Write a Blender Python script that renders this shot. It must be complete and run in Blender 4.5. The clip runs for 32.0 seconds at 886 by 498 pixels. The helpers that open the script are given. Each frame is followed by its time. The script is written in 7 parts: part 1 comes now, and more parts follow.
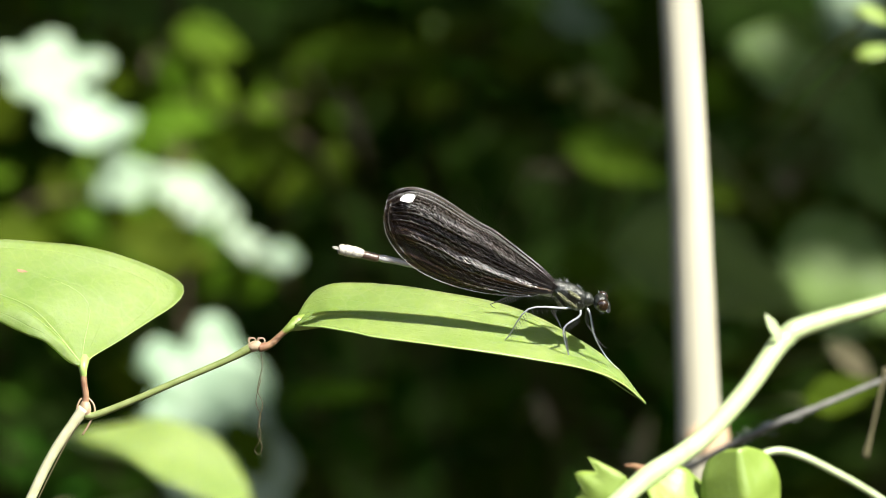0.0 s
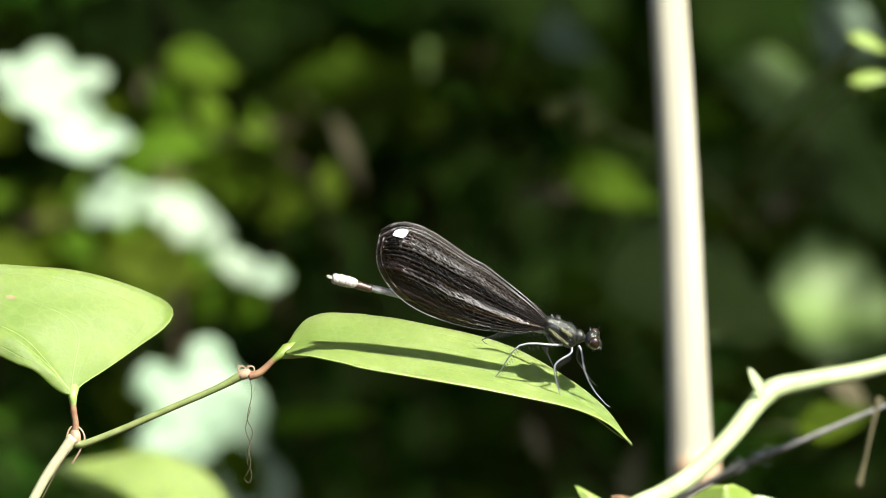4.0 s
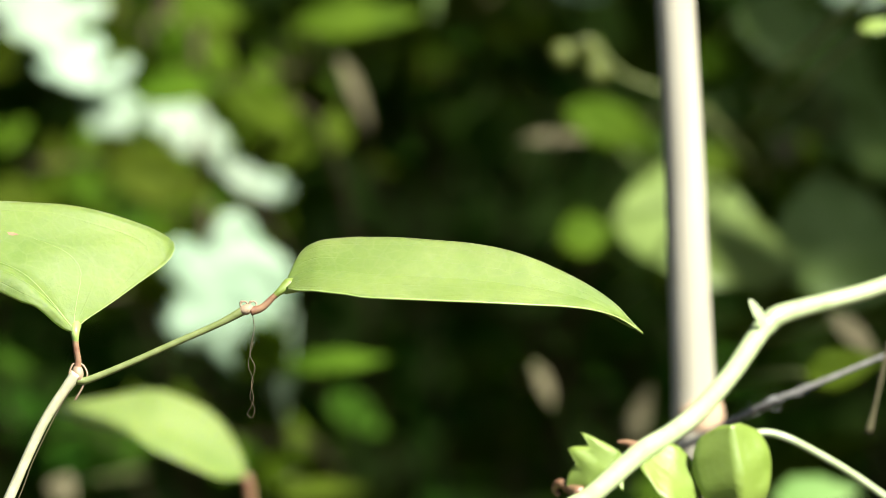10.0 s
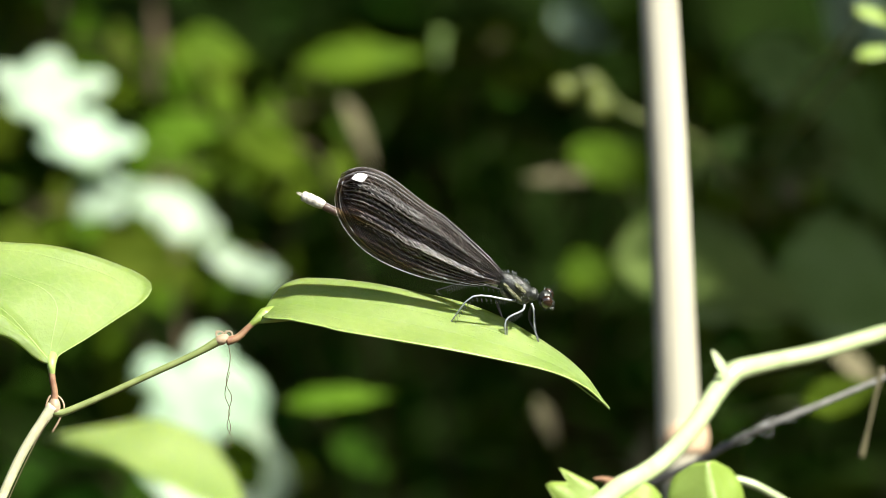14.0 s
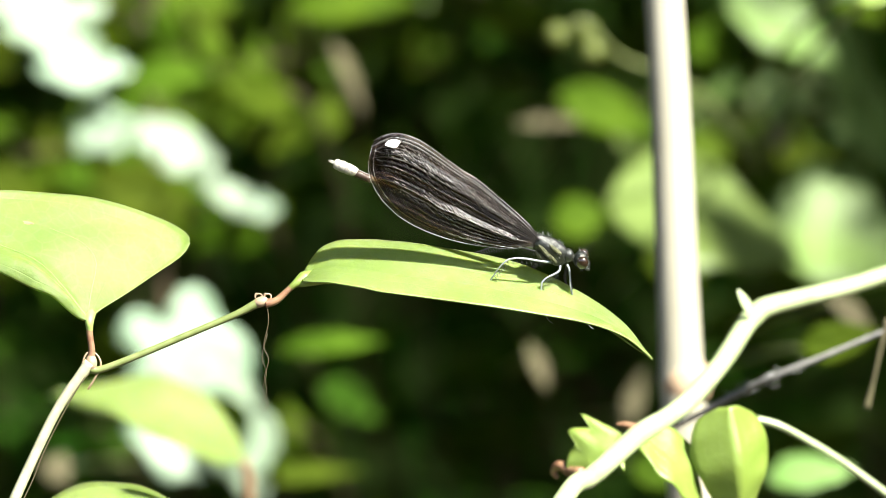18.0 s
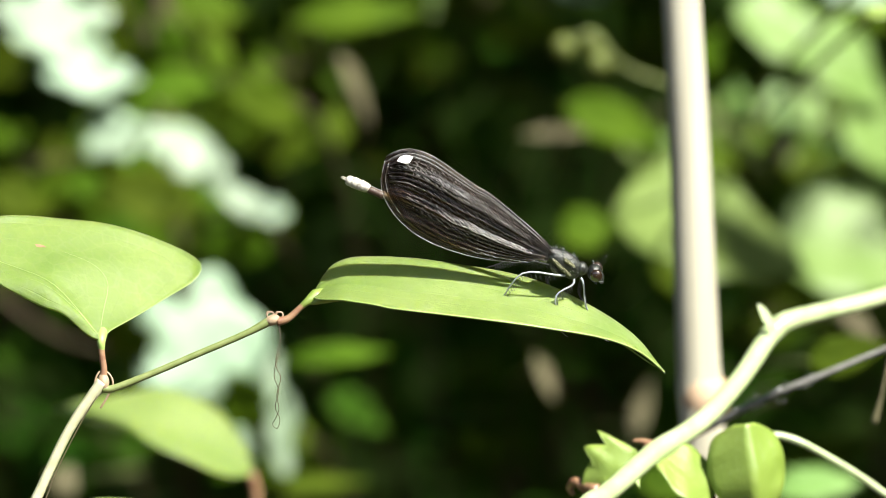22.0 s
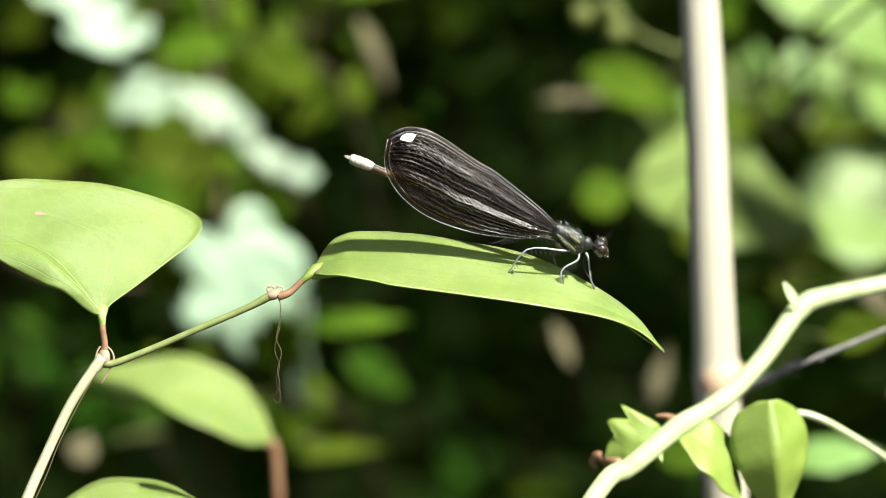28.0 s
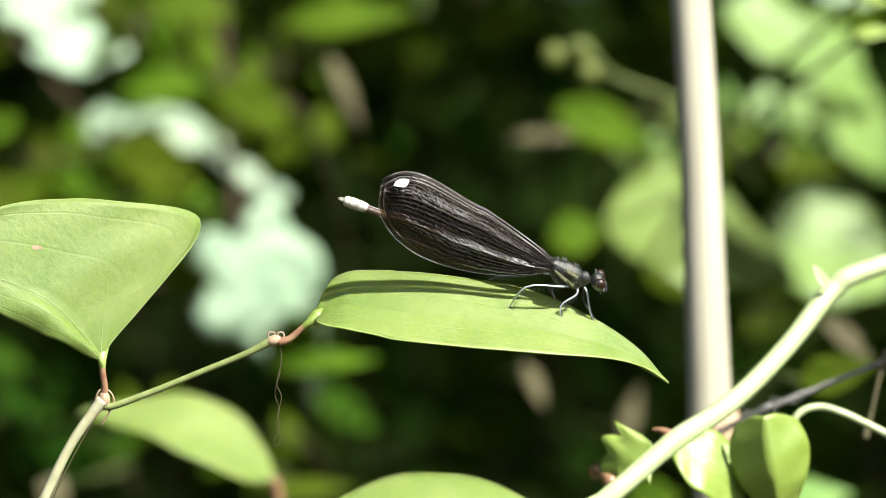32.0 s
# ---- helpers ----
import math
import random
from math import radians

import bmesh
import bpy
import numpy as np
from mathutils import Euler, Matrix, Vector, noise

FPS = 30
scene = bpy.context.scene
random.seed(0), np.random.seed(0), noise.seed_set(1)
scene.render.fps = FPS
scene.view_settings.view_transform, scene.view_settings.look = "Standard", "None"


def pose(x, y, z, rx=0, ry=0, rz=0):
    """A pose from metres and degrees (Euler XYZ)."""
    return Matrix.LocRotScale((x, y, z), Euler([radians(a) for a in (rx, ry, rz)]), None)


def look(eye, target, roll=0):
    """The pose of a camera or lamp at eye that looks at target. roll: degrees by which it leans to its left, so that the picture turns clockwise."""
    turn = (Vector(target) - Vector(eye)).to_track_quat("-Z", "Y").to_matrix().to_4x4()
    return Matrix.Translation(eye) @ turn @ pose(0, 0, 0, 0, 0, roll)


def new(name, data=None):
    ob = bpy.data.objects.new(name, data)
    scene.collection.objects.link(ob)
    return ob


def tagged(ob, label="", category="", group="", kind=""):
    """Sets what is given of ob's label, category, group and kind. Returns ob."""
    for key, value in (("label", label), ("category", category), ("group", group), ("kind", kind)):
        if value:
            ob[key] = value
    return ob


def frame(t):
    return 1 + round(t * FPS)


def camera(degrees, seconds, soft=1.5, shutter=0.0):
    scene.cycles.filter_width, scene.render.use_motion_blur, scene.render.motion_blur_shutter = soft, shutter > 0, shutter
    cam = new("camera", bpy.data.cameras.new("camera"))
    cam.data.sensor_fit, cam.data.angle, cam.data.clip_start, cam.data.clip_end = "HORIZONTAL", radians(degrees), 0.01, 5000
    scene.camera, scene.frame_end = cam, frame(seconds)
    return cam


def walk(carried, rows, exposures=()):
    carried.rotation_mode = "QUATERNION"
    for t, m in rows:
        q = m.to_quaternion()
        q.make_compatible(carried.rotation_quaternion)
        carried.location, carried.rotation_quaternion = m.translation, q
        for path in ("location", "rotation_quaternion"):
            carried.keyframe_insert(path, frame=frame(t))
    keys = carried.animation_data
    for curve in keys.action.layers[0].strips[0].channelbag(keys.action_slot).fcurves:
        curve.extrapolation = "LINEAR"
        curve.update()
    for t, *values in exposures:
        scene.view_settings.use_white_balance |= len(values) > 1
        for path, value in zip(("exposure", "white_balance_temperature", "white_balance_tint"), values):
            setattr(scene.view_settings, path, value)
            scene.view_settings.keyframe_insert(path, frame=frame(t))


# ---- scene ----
# A black damselfly on a vine leaf at the sunny edge of a wood.
# ---- camera ----
cam = camera(10.0, 32.0, soft=0.8)
cam.data.dof.use_dof = True
cam.data.dof.focus_distance = 0.752
cam.data.dof.aperture_fstop = 22.0
CAMERA_ROWS = [
    (0, pose(0.00114, 0, 1.09828, 90.3159, 0, -0.0862)),
    (0.5, pose(0.00053, 0, 1.09788, 90.3994, 0, -0.1673)),
    (1, pose(0.00042, 0, 1.09831, 90.2706, 0, -0.2102)),
    (1.5, pose(0.00044, 0, 1.09808, 90.2139, 0, -0.1366)),
    (2, pose(0.00101, 0, 1.09828, 90.2085, 0, -0.0170)),
    (2.5, pose(0.00080, 0, 1.09849, 90.3234, 0, -0.0041)),
    (4.5, pose(0.00101, 0, 1.10055, 90.5093, 0, -0.2129)),
    (5, pose(0.00157, 0, 1.09915, 90.1610, 0, -0.1616)),
    (5.5, pose(0.00245, 0, 1.09903, 90.0013, 0, -0.0743)),
    (6, pose(0.00316, 0, 1.09988, 89.8939, 0, 0.0210)),
    (6.5, pose(0.00315, 0, 1.10056, 89.9120, 0, 0.1124)),
    (7, pose(0.00275, 0, 1.10127, 89.8403, 0, 0.1180)),
    (7.5, pose(0.00237, 0, 1.10230, 89.6883, 0, 0.0785)),
    (8, pose(0.00202, 0, 1.10300, 89.6863, 0, 0.0407)),
    (8.5, pose(0.00104, 0, 1.10359, 89.8596, 0, 0.0234)),
    (9, pose(-0.00119, 0, 1.10533, 89.7396, 0, -0.1411)),
    (9.5, pose(-0.00138, 0, 1.10462, 89.7464, 0, -0.2045)),
    (10, pose(-0.00054, 0, 1.10294, 89.7573, 0, -0.1579)),
    (10.5, pose(-0.00045, 0, 1.10289, 89.7627, 0, -0.2441)),
    (11, pose(0.00130, 0, 1.10204, 90.0903, 0, -0.2090)),
    (11.5, pose(0.00283, 0, 1.10089, 90.3423, 0, -0.1541)),
    (12, pose(0.00366, 0, 1.09934, 90.3852, 0, -0.0144)),
    (12.5, pose(0.00416, 0, 1.09806, 90.4255, 0, -0.0046)),
    (13, pose(0.00392, 0, 1.09756, 90.4975, 0, 0.0977)),
    (13.5, pose(0.00479, 0, 1.09500, 90.5669, 0, 0.1307)),
    (15.5, pose(0.00326, 0, 1.09178, 90.7357, 0, -0.0621)),
    (16, pose(0.00185, 0, 1.09141, 90.7805, 0, -0.0810)),
    (16.5, pose(-0.00049, 0, 1.09294, 90.5714, 0, -0.0427)),
    (17, pose(-0.00161, 0, 1.09301, 90.2657, 0, -0.0508)),
    (17.5, pose(-0.00213, 0, 1.09295, 89.9498, 0, -0.1585)),
    (18, pose(-0.00261, 0, 1.09338, 89.9894, 0, -0.3177)),
    (18.5, pose(-0.00320, 0, 1.09243, 90.3526, 0, -0.2407)),
    (19, pose(-0.00317, 0, 1.09240, 90.3549, 0, -0.2609)),
    (19.5, pose(-0.00304, 0, 1.09386, 90.1907, 0, -0.2095)),
    (20, pose(-0.00311, 0, 1.09506, 90.1322, 0, -0.2539)),
    (20.5, pose(-0.00280, 0, 1.09448, 90.1754, 0, -0.2968)),
    (21, pose(-0.00253, 0, 1.09467, 90.1778, 0, -0.2779)),
    (21.5, pose(-0.00281, 0, 1.09560, 90.0173, 0, -0.2585)),
    (22, pose(-0.00297, 0, 1.09523, 90.0316, 0, -0.2545)),
    (22.5, pose(-0.00300, 0, 1.09627, 90.0550, 0, -0.2239)),
    (23, pose(-0.00188, 0, 1.09699, 90.0209, 0, -0.1999)),
    (23.5, pose(-0.00165, 0, 1.09698, 89.9139, 0, -0.2853)),
    (24, pose(-0.00146, 0, 1.09663, 89.9557, 0, -0.2928)),
    (24.5, pose(-0.00136, 0, 1.09728, 89.8535, 0, -0.2570)),
    (25, pose(-0.00190, 0, 1.09785, 89.6758, 0, -0.1943)),
    (25.5, pose(-0.00132, 0, 1.09761, 89.7163, 0, -0.1129)),
    (27.5, pose(-0.00134, 0, 1.10434, 89.2860, 0, -0.0119)),
    (28, pose(-0.00066, 0, 1.10576, 89.1837, 0, 0.0561)),
    (28.5, pose(0.00031, 0, 1.10875, 89.0500, 0, 0.1635)),
    (29, pose(0.00111, 0, 1.11223, 89.0523, 0, 0.2114)),
    (29.5, pose(0.00151, 0, 1.11386, 88.9912, 0, 0.0732)),
    (30, pose(0.00164, 0, 1.11419, 88.9613, 0, -0.0858)),
    (30.5, pose(0.00100, 0, 1.11368, 89.0415, 0, -0.1277)),
    (31, pose(-0.00047, 0, 1.11264, 89.2566, 0, -0.1158)),
    (31.5, pose(-0.00256, 0, 1.10928, 89.5532, 0, -0.1977)),
    (32, pose(-0.00355, 0, 1.10917, 89.4761, 0, -0.3983)),
]

EXPOSURE = 1.91
walk(cam, CAMERA_ROWS, exposures=[(0, EXPOSURE), (16.2, EXPOSURE), (17.0, EXPOSURE + 0.15), (18.0, EXPOSURE + 0.4), (19.0, EXPOSURE + 0.12), (20.0, EXPOSURE), (32, EXPOSURE)])

# ---- light ----
SUN = Vector((0.66, -0.72, 1.0)).normalized()      # towards the sun
world = bpy.data.worlds.new("sky")
scene.world = world
world.use_nodes = True
_sky = world.node_tree.nodes.new("ShaderNodeTexSky")
_sky.sky_type, _sky.sun_disc = "NISHITA", False
_sky.sun_elevation = math.asin(SUN.z)
_sky.sun_rotation = math.atan2(SUN.x, SUN.y)
_sky.dust_density, _sky.ozone_density = 1.8, 0.8
_bg = world.node_tree.nodes["Background"]
_bg.inputs["Strength"].default_value = 0.078
world.node_tree.links.new(_sky.outputs[0], _bg.inputs[0])
_sun = bpy.data.lights.new("sun", "SUN")
_sun.energy, _sun.angle, _sun.color = 4.6, radians(0.53), (0.97, 0.96, 0.84)
sun_lamp = new("sun", _sun)
sun_lamp.matrix_world = look(SUN * 20, (0, 0, 0))

U = 0.0000837          # working unit for the small parts, 0.0837 mm


# ---- materials ----
def nodes_of(name):
    m = bpy.data.materials.new(name)
    m.use_nodes = True
    t = m.node_tree
    return m, t, t.nodes, t.nodes["Principled BSDF"], t.nodes["Material Output"]


def math_node(t, op, a, b=None, clamp=False):
    n = t.nodes.new("ShaderNodeMath")
    n.operation, n.use_clamp = op, clamp
    for k, v in enumerate((a, b)):
        if v is None:
            continue
        if isinstance(v, (int, float)):
            n.inputs[k].default_value = v
        else:
            t.links.new(v, n.inputs[k])
    return n.outputs[0]


def mixed(t, fac, a, b):
    n = t.nodes.new("ShaderNodeMix")
    n.data_type = "RGBA"
    for sock, v in ((n.inputs[0], fac), (n.inputs[6], a), (n.inputs[7], b)):
        if isinstance(v, (int, float)):
            sock.default_value = v
        elif isinstance(v, tuple):
            sock.default_value = (*v, 1.0)
        else:
            t.links.new(v, sock)
    return n.outputs[2]


def noise_tex(t, scale, detail=4.0, rough=0.55, vec=None):
    n = t.nodes.new("ShaderNodeTexNoise")
    n.inputs["Scale"].default_value, n.inputs["Detail"].default_value, n.inputs["Roughness"].default_value = scale, detail, rough
    if vec is not None:
        t.links.new(vec, n.inputs["Vector"])
    return n.outputs["Fac"]


def stretch(t, fac, lo, hi):
    n = t.nodes.new("ShaderNodeMapRange")
    t.links.new(fac, n.inputs[0])
    n.inputs[1].default_value, n.inputs[2].default_value = lo, hi
    return n.outputs[0]


def bumped(t, bsdf, height, strength, distance):
    n = t.nodes.new("ShaderNodeBump")
    n.inputs["Strength"].default_value, n.inputs["Distance"].default_value = strength, distance
    t.links.new(height, n.inputs["Height"])
    t.links.new(n.outputs[0], bsdf.inputs["Normal"])


def object_coords(t):
    return t.nodes.new("ShaderNodeTexCoord").outputs["Object"]


def leaf_material(name, dark, light, vein, rough=0.38, through_light=0.28, veins=2.5, spec=0.5, spots=None, random_tint=0.0, glow=(0.10, 0.2, 0.015), palmate=False, vein_width=0.045, vein_mix=0.5, under_skin=0.0):
    m, t, nd, b, out = nodes_of(name)
    oc = object_coords(t)
    big = stretch(t, noise_tex(t, 90, 3, 0.5, oc), 0.3, 0.7)
    fine = noise_tex(t, 900, 4, 0.6, oc)
    col = mixed(t, big, dark, light)
    col = mixed(t, math_node(t, "MULTIPLY", stretch(t, fine, 0.35, 0.75), 0.35), col, light)
    uv = nd.new("ShaderNodeUVMap")
    sep = nd.new("ShaderNodeSeparateXYZ")
    t.links.new(uv.outputs[0], sep.inputs[0])
    if palmate:
        cx = math_node(t, "SUBTRACT", sep.outputs[0], 0.5)
        cy = math_node(t, "SUBTRACT", sep.outputs[1], 0.5)
        turn = math_node(t, "MULTIPLY", math_node(t, "ARCTAN2", cy, cx), 7 / (2 * math.pi))
        off = math_node(t, "ABSOLUTE", math_node(t, "SUBTRACT", math_node(t, "FRACT", math_node(t, "ADD", turn, 10.5)), 0.5))
    else:
        off = math_node(t, "PINGPONG", math_node(t, "MULTIPLY", math_node(t, "ABSOLUTE", math_node(t, "SUBTRACT", sep.outputs[1], 0.5)), veins * 2), 0.5)
    mask = math_node(t, "SUBTRACT", 1.0, stretch(t, off, 0.0, vein_width), clamp=True)
    col = mixed(t, math_node(t, "MULTIPLY", mask, vein_mix), col, vein)
    if under_skin:                       # faint cell-like mottling of the fresh blade
        cell = nd.new("ShaderNodeTexVoronoi")
        cell.feature = "DISTANCE_TO_EDGE"
        cell.inputs["Scale"].default_value = 420
        t.links.new(oc, cell.inputs["Vector"])
        net = math_node(t, "SUBTRACT", 1.0, stretch(t, cell.outputs["Distance"], 0.0, 0.10), clamp=True)
        patch = stretch(t, noise_tex(t, 190, 4, 0.6, oc), 0.4, 0.68)
        col = mixed(t, math_node(t, "MULTIPLY", net, 0.16), col, vein)
        col = mixed(t, math_node(t, "MULTIPLY", patch, 0.42), col, dark)
    if spots:
        v = nd.new("ShaderNodeTexVoronoi")
        v.inputs["Scale"].default_value = 160
        t.links.new(oc, v.inputs["Vector"])
        near = math_node(t, "SUBTRACT", 1.0, stretch(t, v.outputs["Distance"], 0.05, 0.16), clamp=True)
        few = stretch(t, noise_tex(t, 45, 2, 0.5, oc), 0.6, 0.68)
        col = mixed(t, math_node(t, "MULTIPLY", near, few), col, spots)
    if random_tint:
        info = nd.new("ShaderNodeObjectInfo")
        hsv = nd.new("ShaderNodeHueSaturation")
        t.links.new(col, hsv.inputs["Color"])
        t.links.new(math_node(t, "ADD", math_node(t, "MULTIPLY", info.outputs["Random"], random_tint), 1 - random_tint / 2), hsv.inputs["Value"])
        t.links.new(math_node(t, "ADD", math_node(t, "MULTIPLY", info.outputs["Random"], 0.04), 0.48), hsv.inputs["Hue"])
        col = hsv.outputs[0]
    t.links.new(col, b.inputs["Base Color"])
    b.inputs["Specular IOR Level"].default_value = spec
    b.inputs["Subsurface Weight"].default_value = under_skin
    b.inputs["Subsurface Radius"].default_value = (0.9, 1.0, 0.25)
    b.inputs["Subsurface Scale"].default_value = 0.0016
    t.links.new(math_node(t, "ADD", math_node(t, "MULTIPLY", fine, 0.16), rough - 0.08), b.inputs["Roughness"])
    h = math_node(t, "ADD", math_node(t, "MULTIPLY", mask, -0.14), math_node(t, "MULTIPLY", fine, 0.5))
    bumped(t, b, h, 0.5, 0.0005)
    tr = nd.new("ShaderNodeBsdfTranslucent")
    tr.inputs[0].default_value = (*glow, 1)
    mx = nd.new("ShaderNodeMixShader")
    mx.inputs[0].default_value = through_light
    t.links.new(b.outputs[0], mx.inputs[1])
    t.links.new(tr.outputs[0], mx.inputs[2])
    t.links.new(mx.outputs[0], out.inputs[0])
    return m


def plain_material(name, a, c, rough=0.5, scale=300, spec=0.5, metal=0.0, bump=0.2, depth=0.0002, stretch_z=1.0, coat=0.0):
    m, t, nd, b, out = nodes_of(name)
    oc = object_coords(t)
    mp = nd.new("ShaderNodeMapping")
    mp.inputs["Scale"].default_value = (1, 1, stretch_z)
    t.links.new(oc, mp.inputs[0])
    n = noise_tex(t, scale, 5, 0.6, mp.outputs[0])
    n2 = noise_tex(t, scale * 0.12, 3, 0.5, mp.outputs[0])
    col = mixed(t, stretch(t, n, 0.3, 0.7), a, c)
    col = mixed(t, math_node(t, "MULTIPLY", stretch(t, n2, 0.4, 0.7), 0.5), col, a)
    t.links.new(col, b.inputs["Base Color"])
    b.inputs["Roughness"].default_value, b.inputs["Metallic"].default_value = rough, metal
    b.inputs["Specular IOR Level"].default_value = spec
    b.inputs["Coat Weight"].default_value = coat
    bumped(t, b, n, bump, depth)
    return m


LEAF = leaf_material("vine_leaf", (0.098, 0.162, 0.026), (0.195, 0.250, 0.075), (0.25, 0.30, 0.13), rough=0.6, spec=0.38, under_skin=0.6, veins=2.5, glow=(0.14, 0.3, 0.02), vein_width=0.05, vein_mix=0.08)
LEAF_EDGE = plain_material("leaf_margin", (0.20, 0.30, 0.07), (0.26, 0.34, 0.10), 0.45, 600)
YOUNG = leaf_material("young_leaf", (0.17, 0.25, 0.035), (0.23, 0.31, 0.06), (0.26, 0.32, 0.09), rough=0.45, spec=0.8, veins=3.0, glow=(0.3, 0.45, 0.03), through_light=0.35, vein_mix=0.3)
# part of the sun's glare on the waxy leaves is in this pale colour
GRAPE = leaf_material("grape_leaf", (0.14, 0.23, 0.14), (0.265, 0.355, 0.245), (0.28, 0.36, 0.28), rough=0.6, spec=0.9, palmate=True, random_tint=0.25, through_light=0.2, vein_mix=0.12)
# bush leaves: half shade is put into SHRUB's green, sunlight into SUNLIT's
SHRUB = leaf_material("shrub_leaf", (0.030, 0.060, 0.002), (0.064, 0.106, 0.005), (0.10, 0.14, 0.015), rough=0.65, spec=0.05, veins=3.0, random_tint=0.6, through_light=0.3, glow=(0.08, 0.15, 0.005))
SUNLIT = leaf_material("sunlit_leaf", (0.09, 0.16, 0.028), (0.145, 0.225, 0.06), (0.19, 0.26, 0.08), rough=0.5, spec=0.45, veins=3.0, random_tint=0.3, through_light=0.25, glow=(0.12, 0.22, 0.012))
# FAR_LEAF is darkened to hold the shade deep among the bushes
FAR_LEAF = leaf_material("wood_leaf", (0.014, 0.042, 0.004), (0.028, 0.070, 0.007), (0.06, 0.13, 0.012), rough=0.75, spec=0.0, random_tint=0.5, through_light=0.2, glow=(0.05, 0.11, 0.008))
DRY = plain_material("dry_leaf", (0.06, 0.055, 0.028), (0.115, 0.1, 0.06), 0.8, 200, spec=0.1)
TWIG_GREEN = plain_material("green_twig", (0.11, 0.14, 0.04), (0.19, 0.215, 0.085), 0.4, 500, bump=0.3)
TWIG_PALE = plain_material("pale_twig", (0.33, 0.32, 0.19), (0.5, 0.48, 0.34), 0.45, 500, bump=0.3)
PETIOLE = plain_material("red_petiole", (0.13, 0.05, 0.03), (0.30, 0.2, 0.11), 0.4, 400)
SHEATH = plain_material("papery_sheath", (0.20, 0.13, 0.08), (0.34, 0.26, 0.17), 0.6, 700, bump=0.6)
THREAD = plain_material("dry_tendril", (0.05, 0.04, 0.015), (0.09, 0.07, 0.03), 0.6, 500)
STEM = plain_material("pale_green_stem", (0.25, 0.315, 0.15), (0.36, 0.405, 0.23), 0.38, 350, bump=0.25, coat=0.2)
CANE = plain_material("dead_cane", (0.25, 0.225, 0.165), (0.40, 0.375, 0.305), 0.6, 220, bump=0.4, depth=0.0005, stretch_z=0.06)
CANE_RING = plain_material("cane_ring", (0.34, 0.22, 0.14), (0.44, 0.31, 0.2), 0.7, 300)
WEB_TWIG = plain_material("grey_twig", (0.10, 0.095, 0.09), (0.2, 0.195, 0.185), 0.8, 400, bump=0.5)
WEB = plain_material("web_silk", (0.22, 0.22, 0.21), (0.34, 0.34, 0.33), 0.5, 400)
BERRY = plain_material("green_berry", (0.07, 0.088, 0.016), (0.1, 0.12, 0.026), 0.45, 300, spec=0.3)
BARK = plain_material("brown_bark", (0.04, 0.03, 0.02), (0.075, 0.057, 0.038), 0.85, 120, spec=0.0, bump=0.8, depth=0.002)
BODY = plain_material("dark_chitin", (0.008, 0.009, 0.008), (0.036, 0.038, 0.034), 0.3, 2600, spec=0.8, metal=0.35, bump=0.45, depth=0.0005)
CHEEK = plain_material("bronze_side", (0.03, 0.032, 0.014), (0.22, 0.215, 0.12), 0.4, 2600, metal=0.3, bump=1.0, depth=0.0006)
EYE = plain_material("brown_eye", (0.010, 0.006, 0.004), (0.03, 0.014, 0.007), 0.25, 900, coat=0.6)
ABDOMEN = plain_material("grey_abdomen", (0.17, 0.17, 0.175), (0.36, 0.36, 0.375), 0.32, 700, spec=0.7)
BAND = plain_material("reddish_band", (0.03, 0.017, 0.012), (0.075, 0.046, 0.034), 0.4, 1500, bump=0.5)
TIP = plain_material("pale_abdomen_tip", (0.2, 0.17, 0.14), (0.5, 0.47, 0.42), 0.5, 2200, bump=0.9)
LEG = plain_material("grey_leg", (0.22, 0.23, 0.25), (0.36, 0.375, 0.40), 0.35, 900, spec=0.6)
LEG_DARK = plain_material("dark_leg", (0.02, 0.02, 0.022), (0.04, 0.04, 0.045), 0.4, 900)
SPOT = plain_material("white_wing_spot", (0.8, 0.8, 0.76), (0.85, 0.85, 0.82), 0.5, 2000, bump=0.1)
# pale colours for the wing rim and for glints and sheen drawn on
RIM_GLINT = plain_material("silvery_rim_and_glint", (0.34, 0.32, 0.31), (0.7, 0.68, 0.66), 0.35, 2500, spec=0.7, metal=0.3)
SHEEN = plain_material("painted_wing_sheen", (0.24, 0.19, 0.18), (0.54, 0.47, 0.46), 0.38, 2500, spec=0.7, metal=0.2)
VEIN = plain_material("wing_vein", (0.03, 0.024, 0.024), (0.07, 0.06, 0.058), 0.42, 900, spec=0.5)


def wing_material():
    m, t, nd, b, out = nodes_of("smoky_wing")
    uv = nd.new("ShaderNodeUVMap")
    sep = nd.new("ShaderNodeSeparateXYZ")
    t.links.new(uv.outputs[0], sep.inputs[0])
    cross = math_node(t, "ABSOLUTE", math_node(t, "SUBTRACT", math_node(t, "FRACT", math_node(t, "MULTIPLY", sep.outputs[0], 130)), 0.5))
    n = noise_tex(t, 700, 3, 0.5, object_coords(t))
    col = mixed(t, stretch(t, n, 0.3, 0.7), (0.008, 0.0055, 0.007), (0.024, 0.014, 0.012))
    t.links.new(col, b.inputs["Base Color"])
    b.inputs["Roughness"].default_value = 0.36
    b.inputs["Specular IOR Level"].default_value = 0.6
    bumped(t, b, math_node(t, "ADD", cross, math_node(t, "MULTIPLY", n, 0.6)), 0.8, 0.00025)
    clear = nd.new("ShaderNodeBsdfTransparent")
    clear.inputs[0].default_value = (0.8, 0.62, 0.4, 1)
    mx = nd.new("ShaderNodeMixShader")
    mx.inputs[0].default_value = 0.42
    t.links.new(b.outputs[0], mx.inputs[1])
    t.links.new(clear.outputs[0], mx.inputs[2])
    t.links.new(mx.outputs[0], out.inputs[0])
    return m


WING = wing_material()


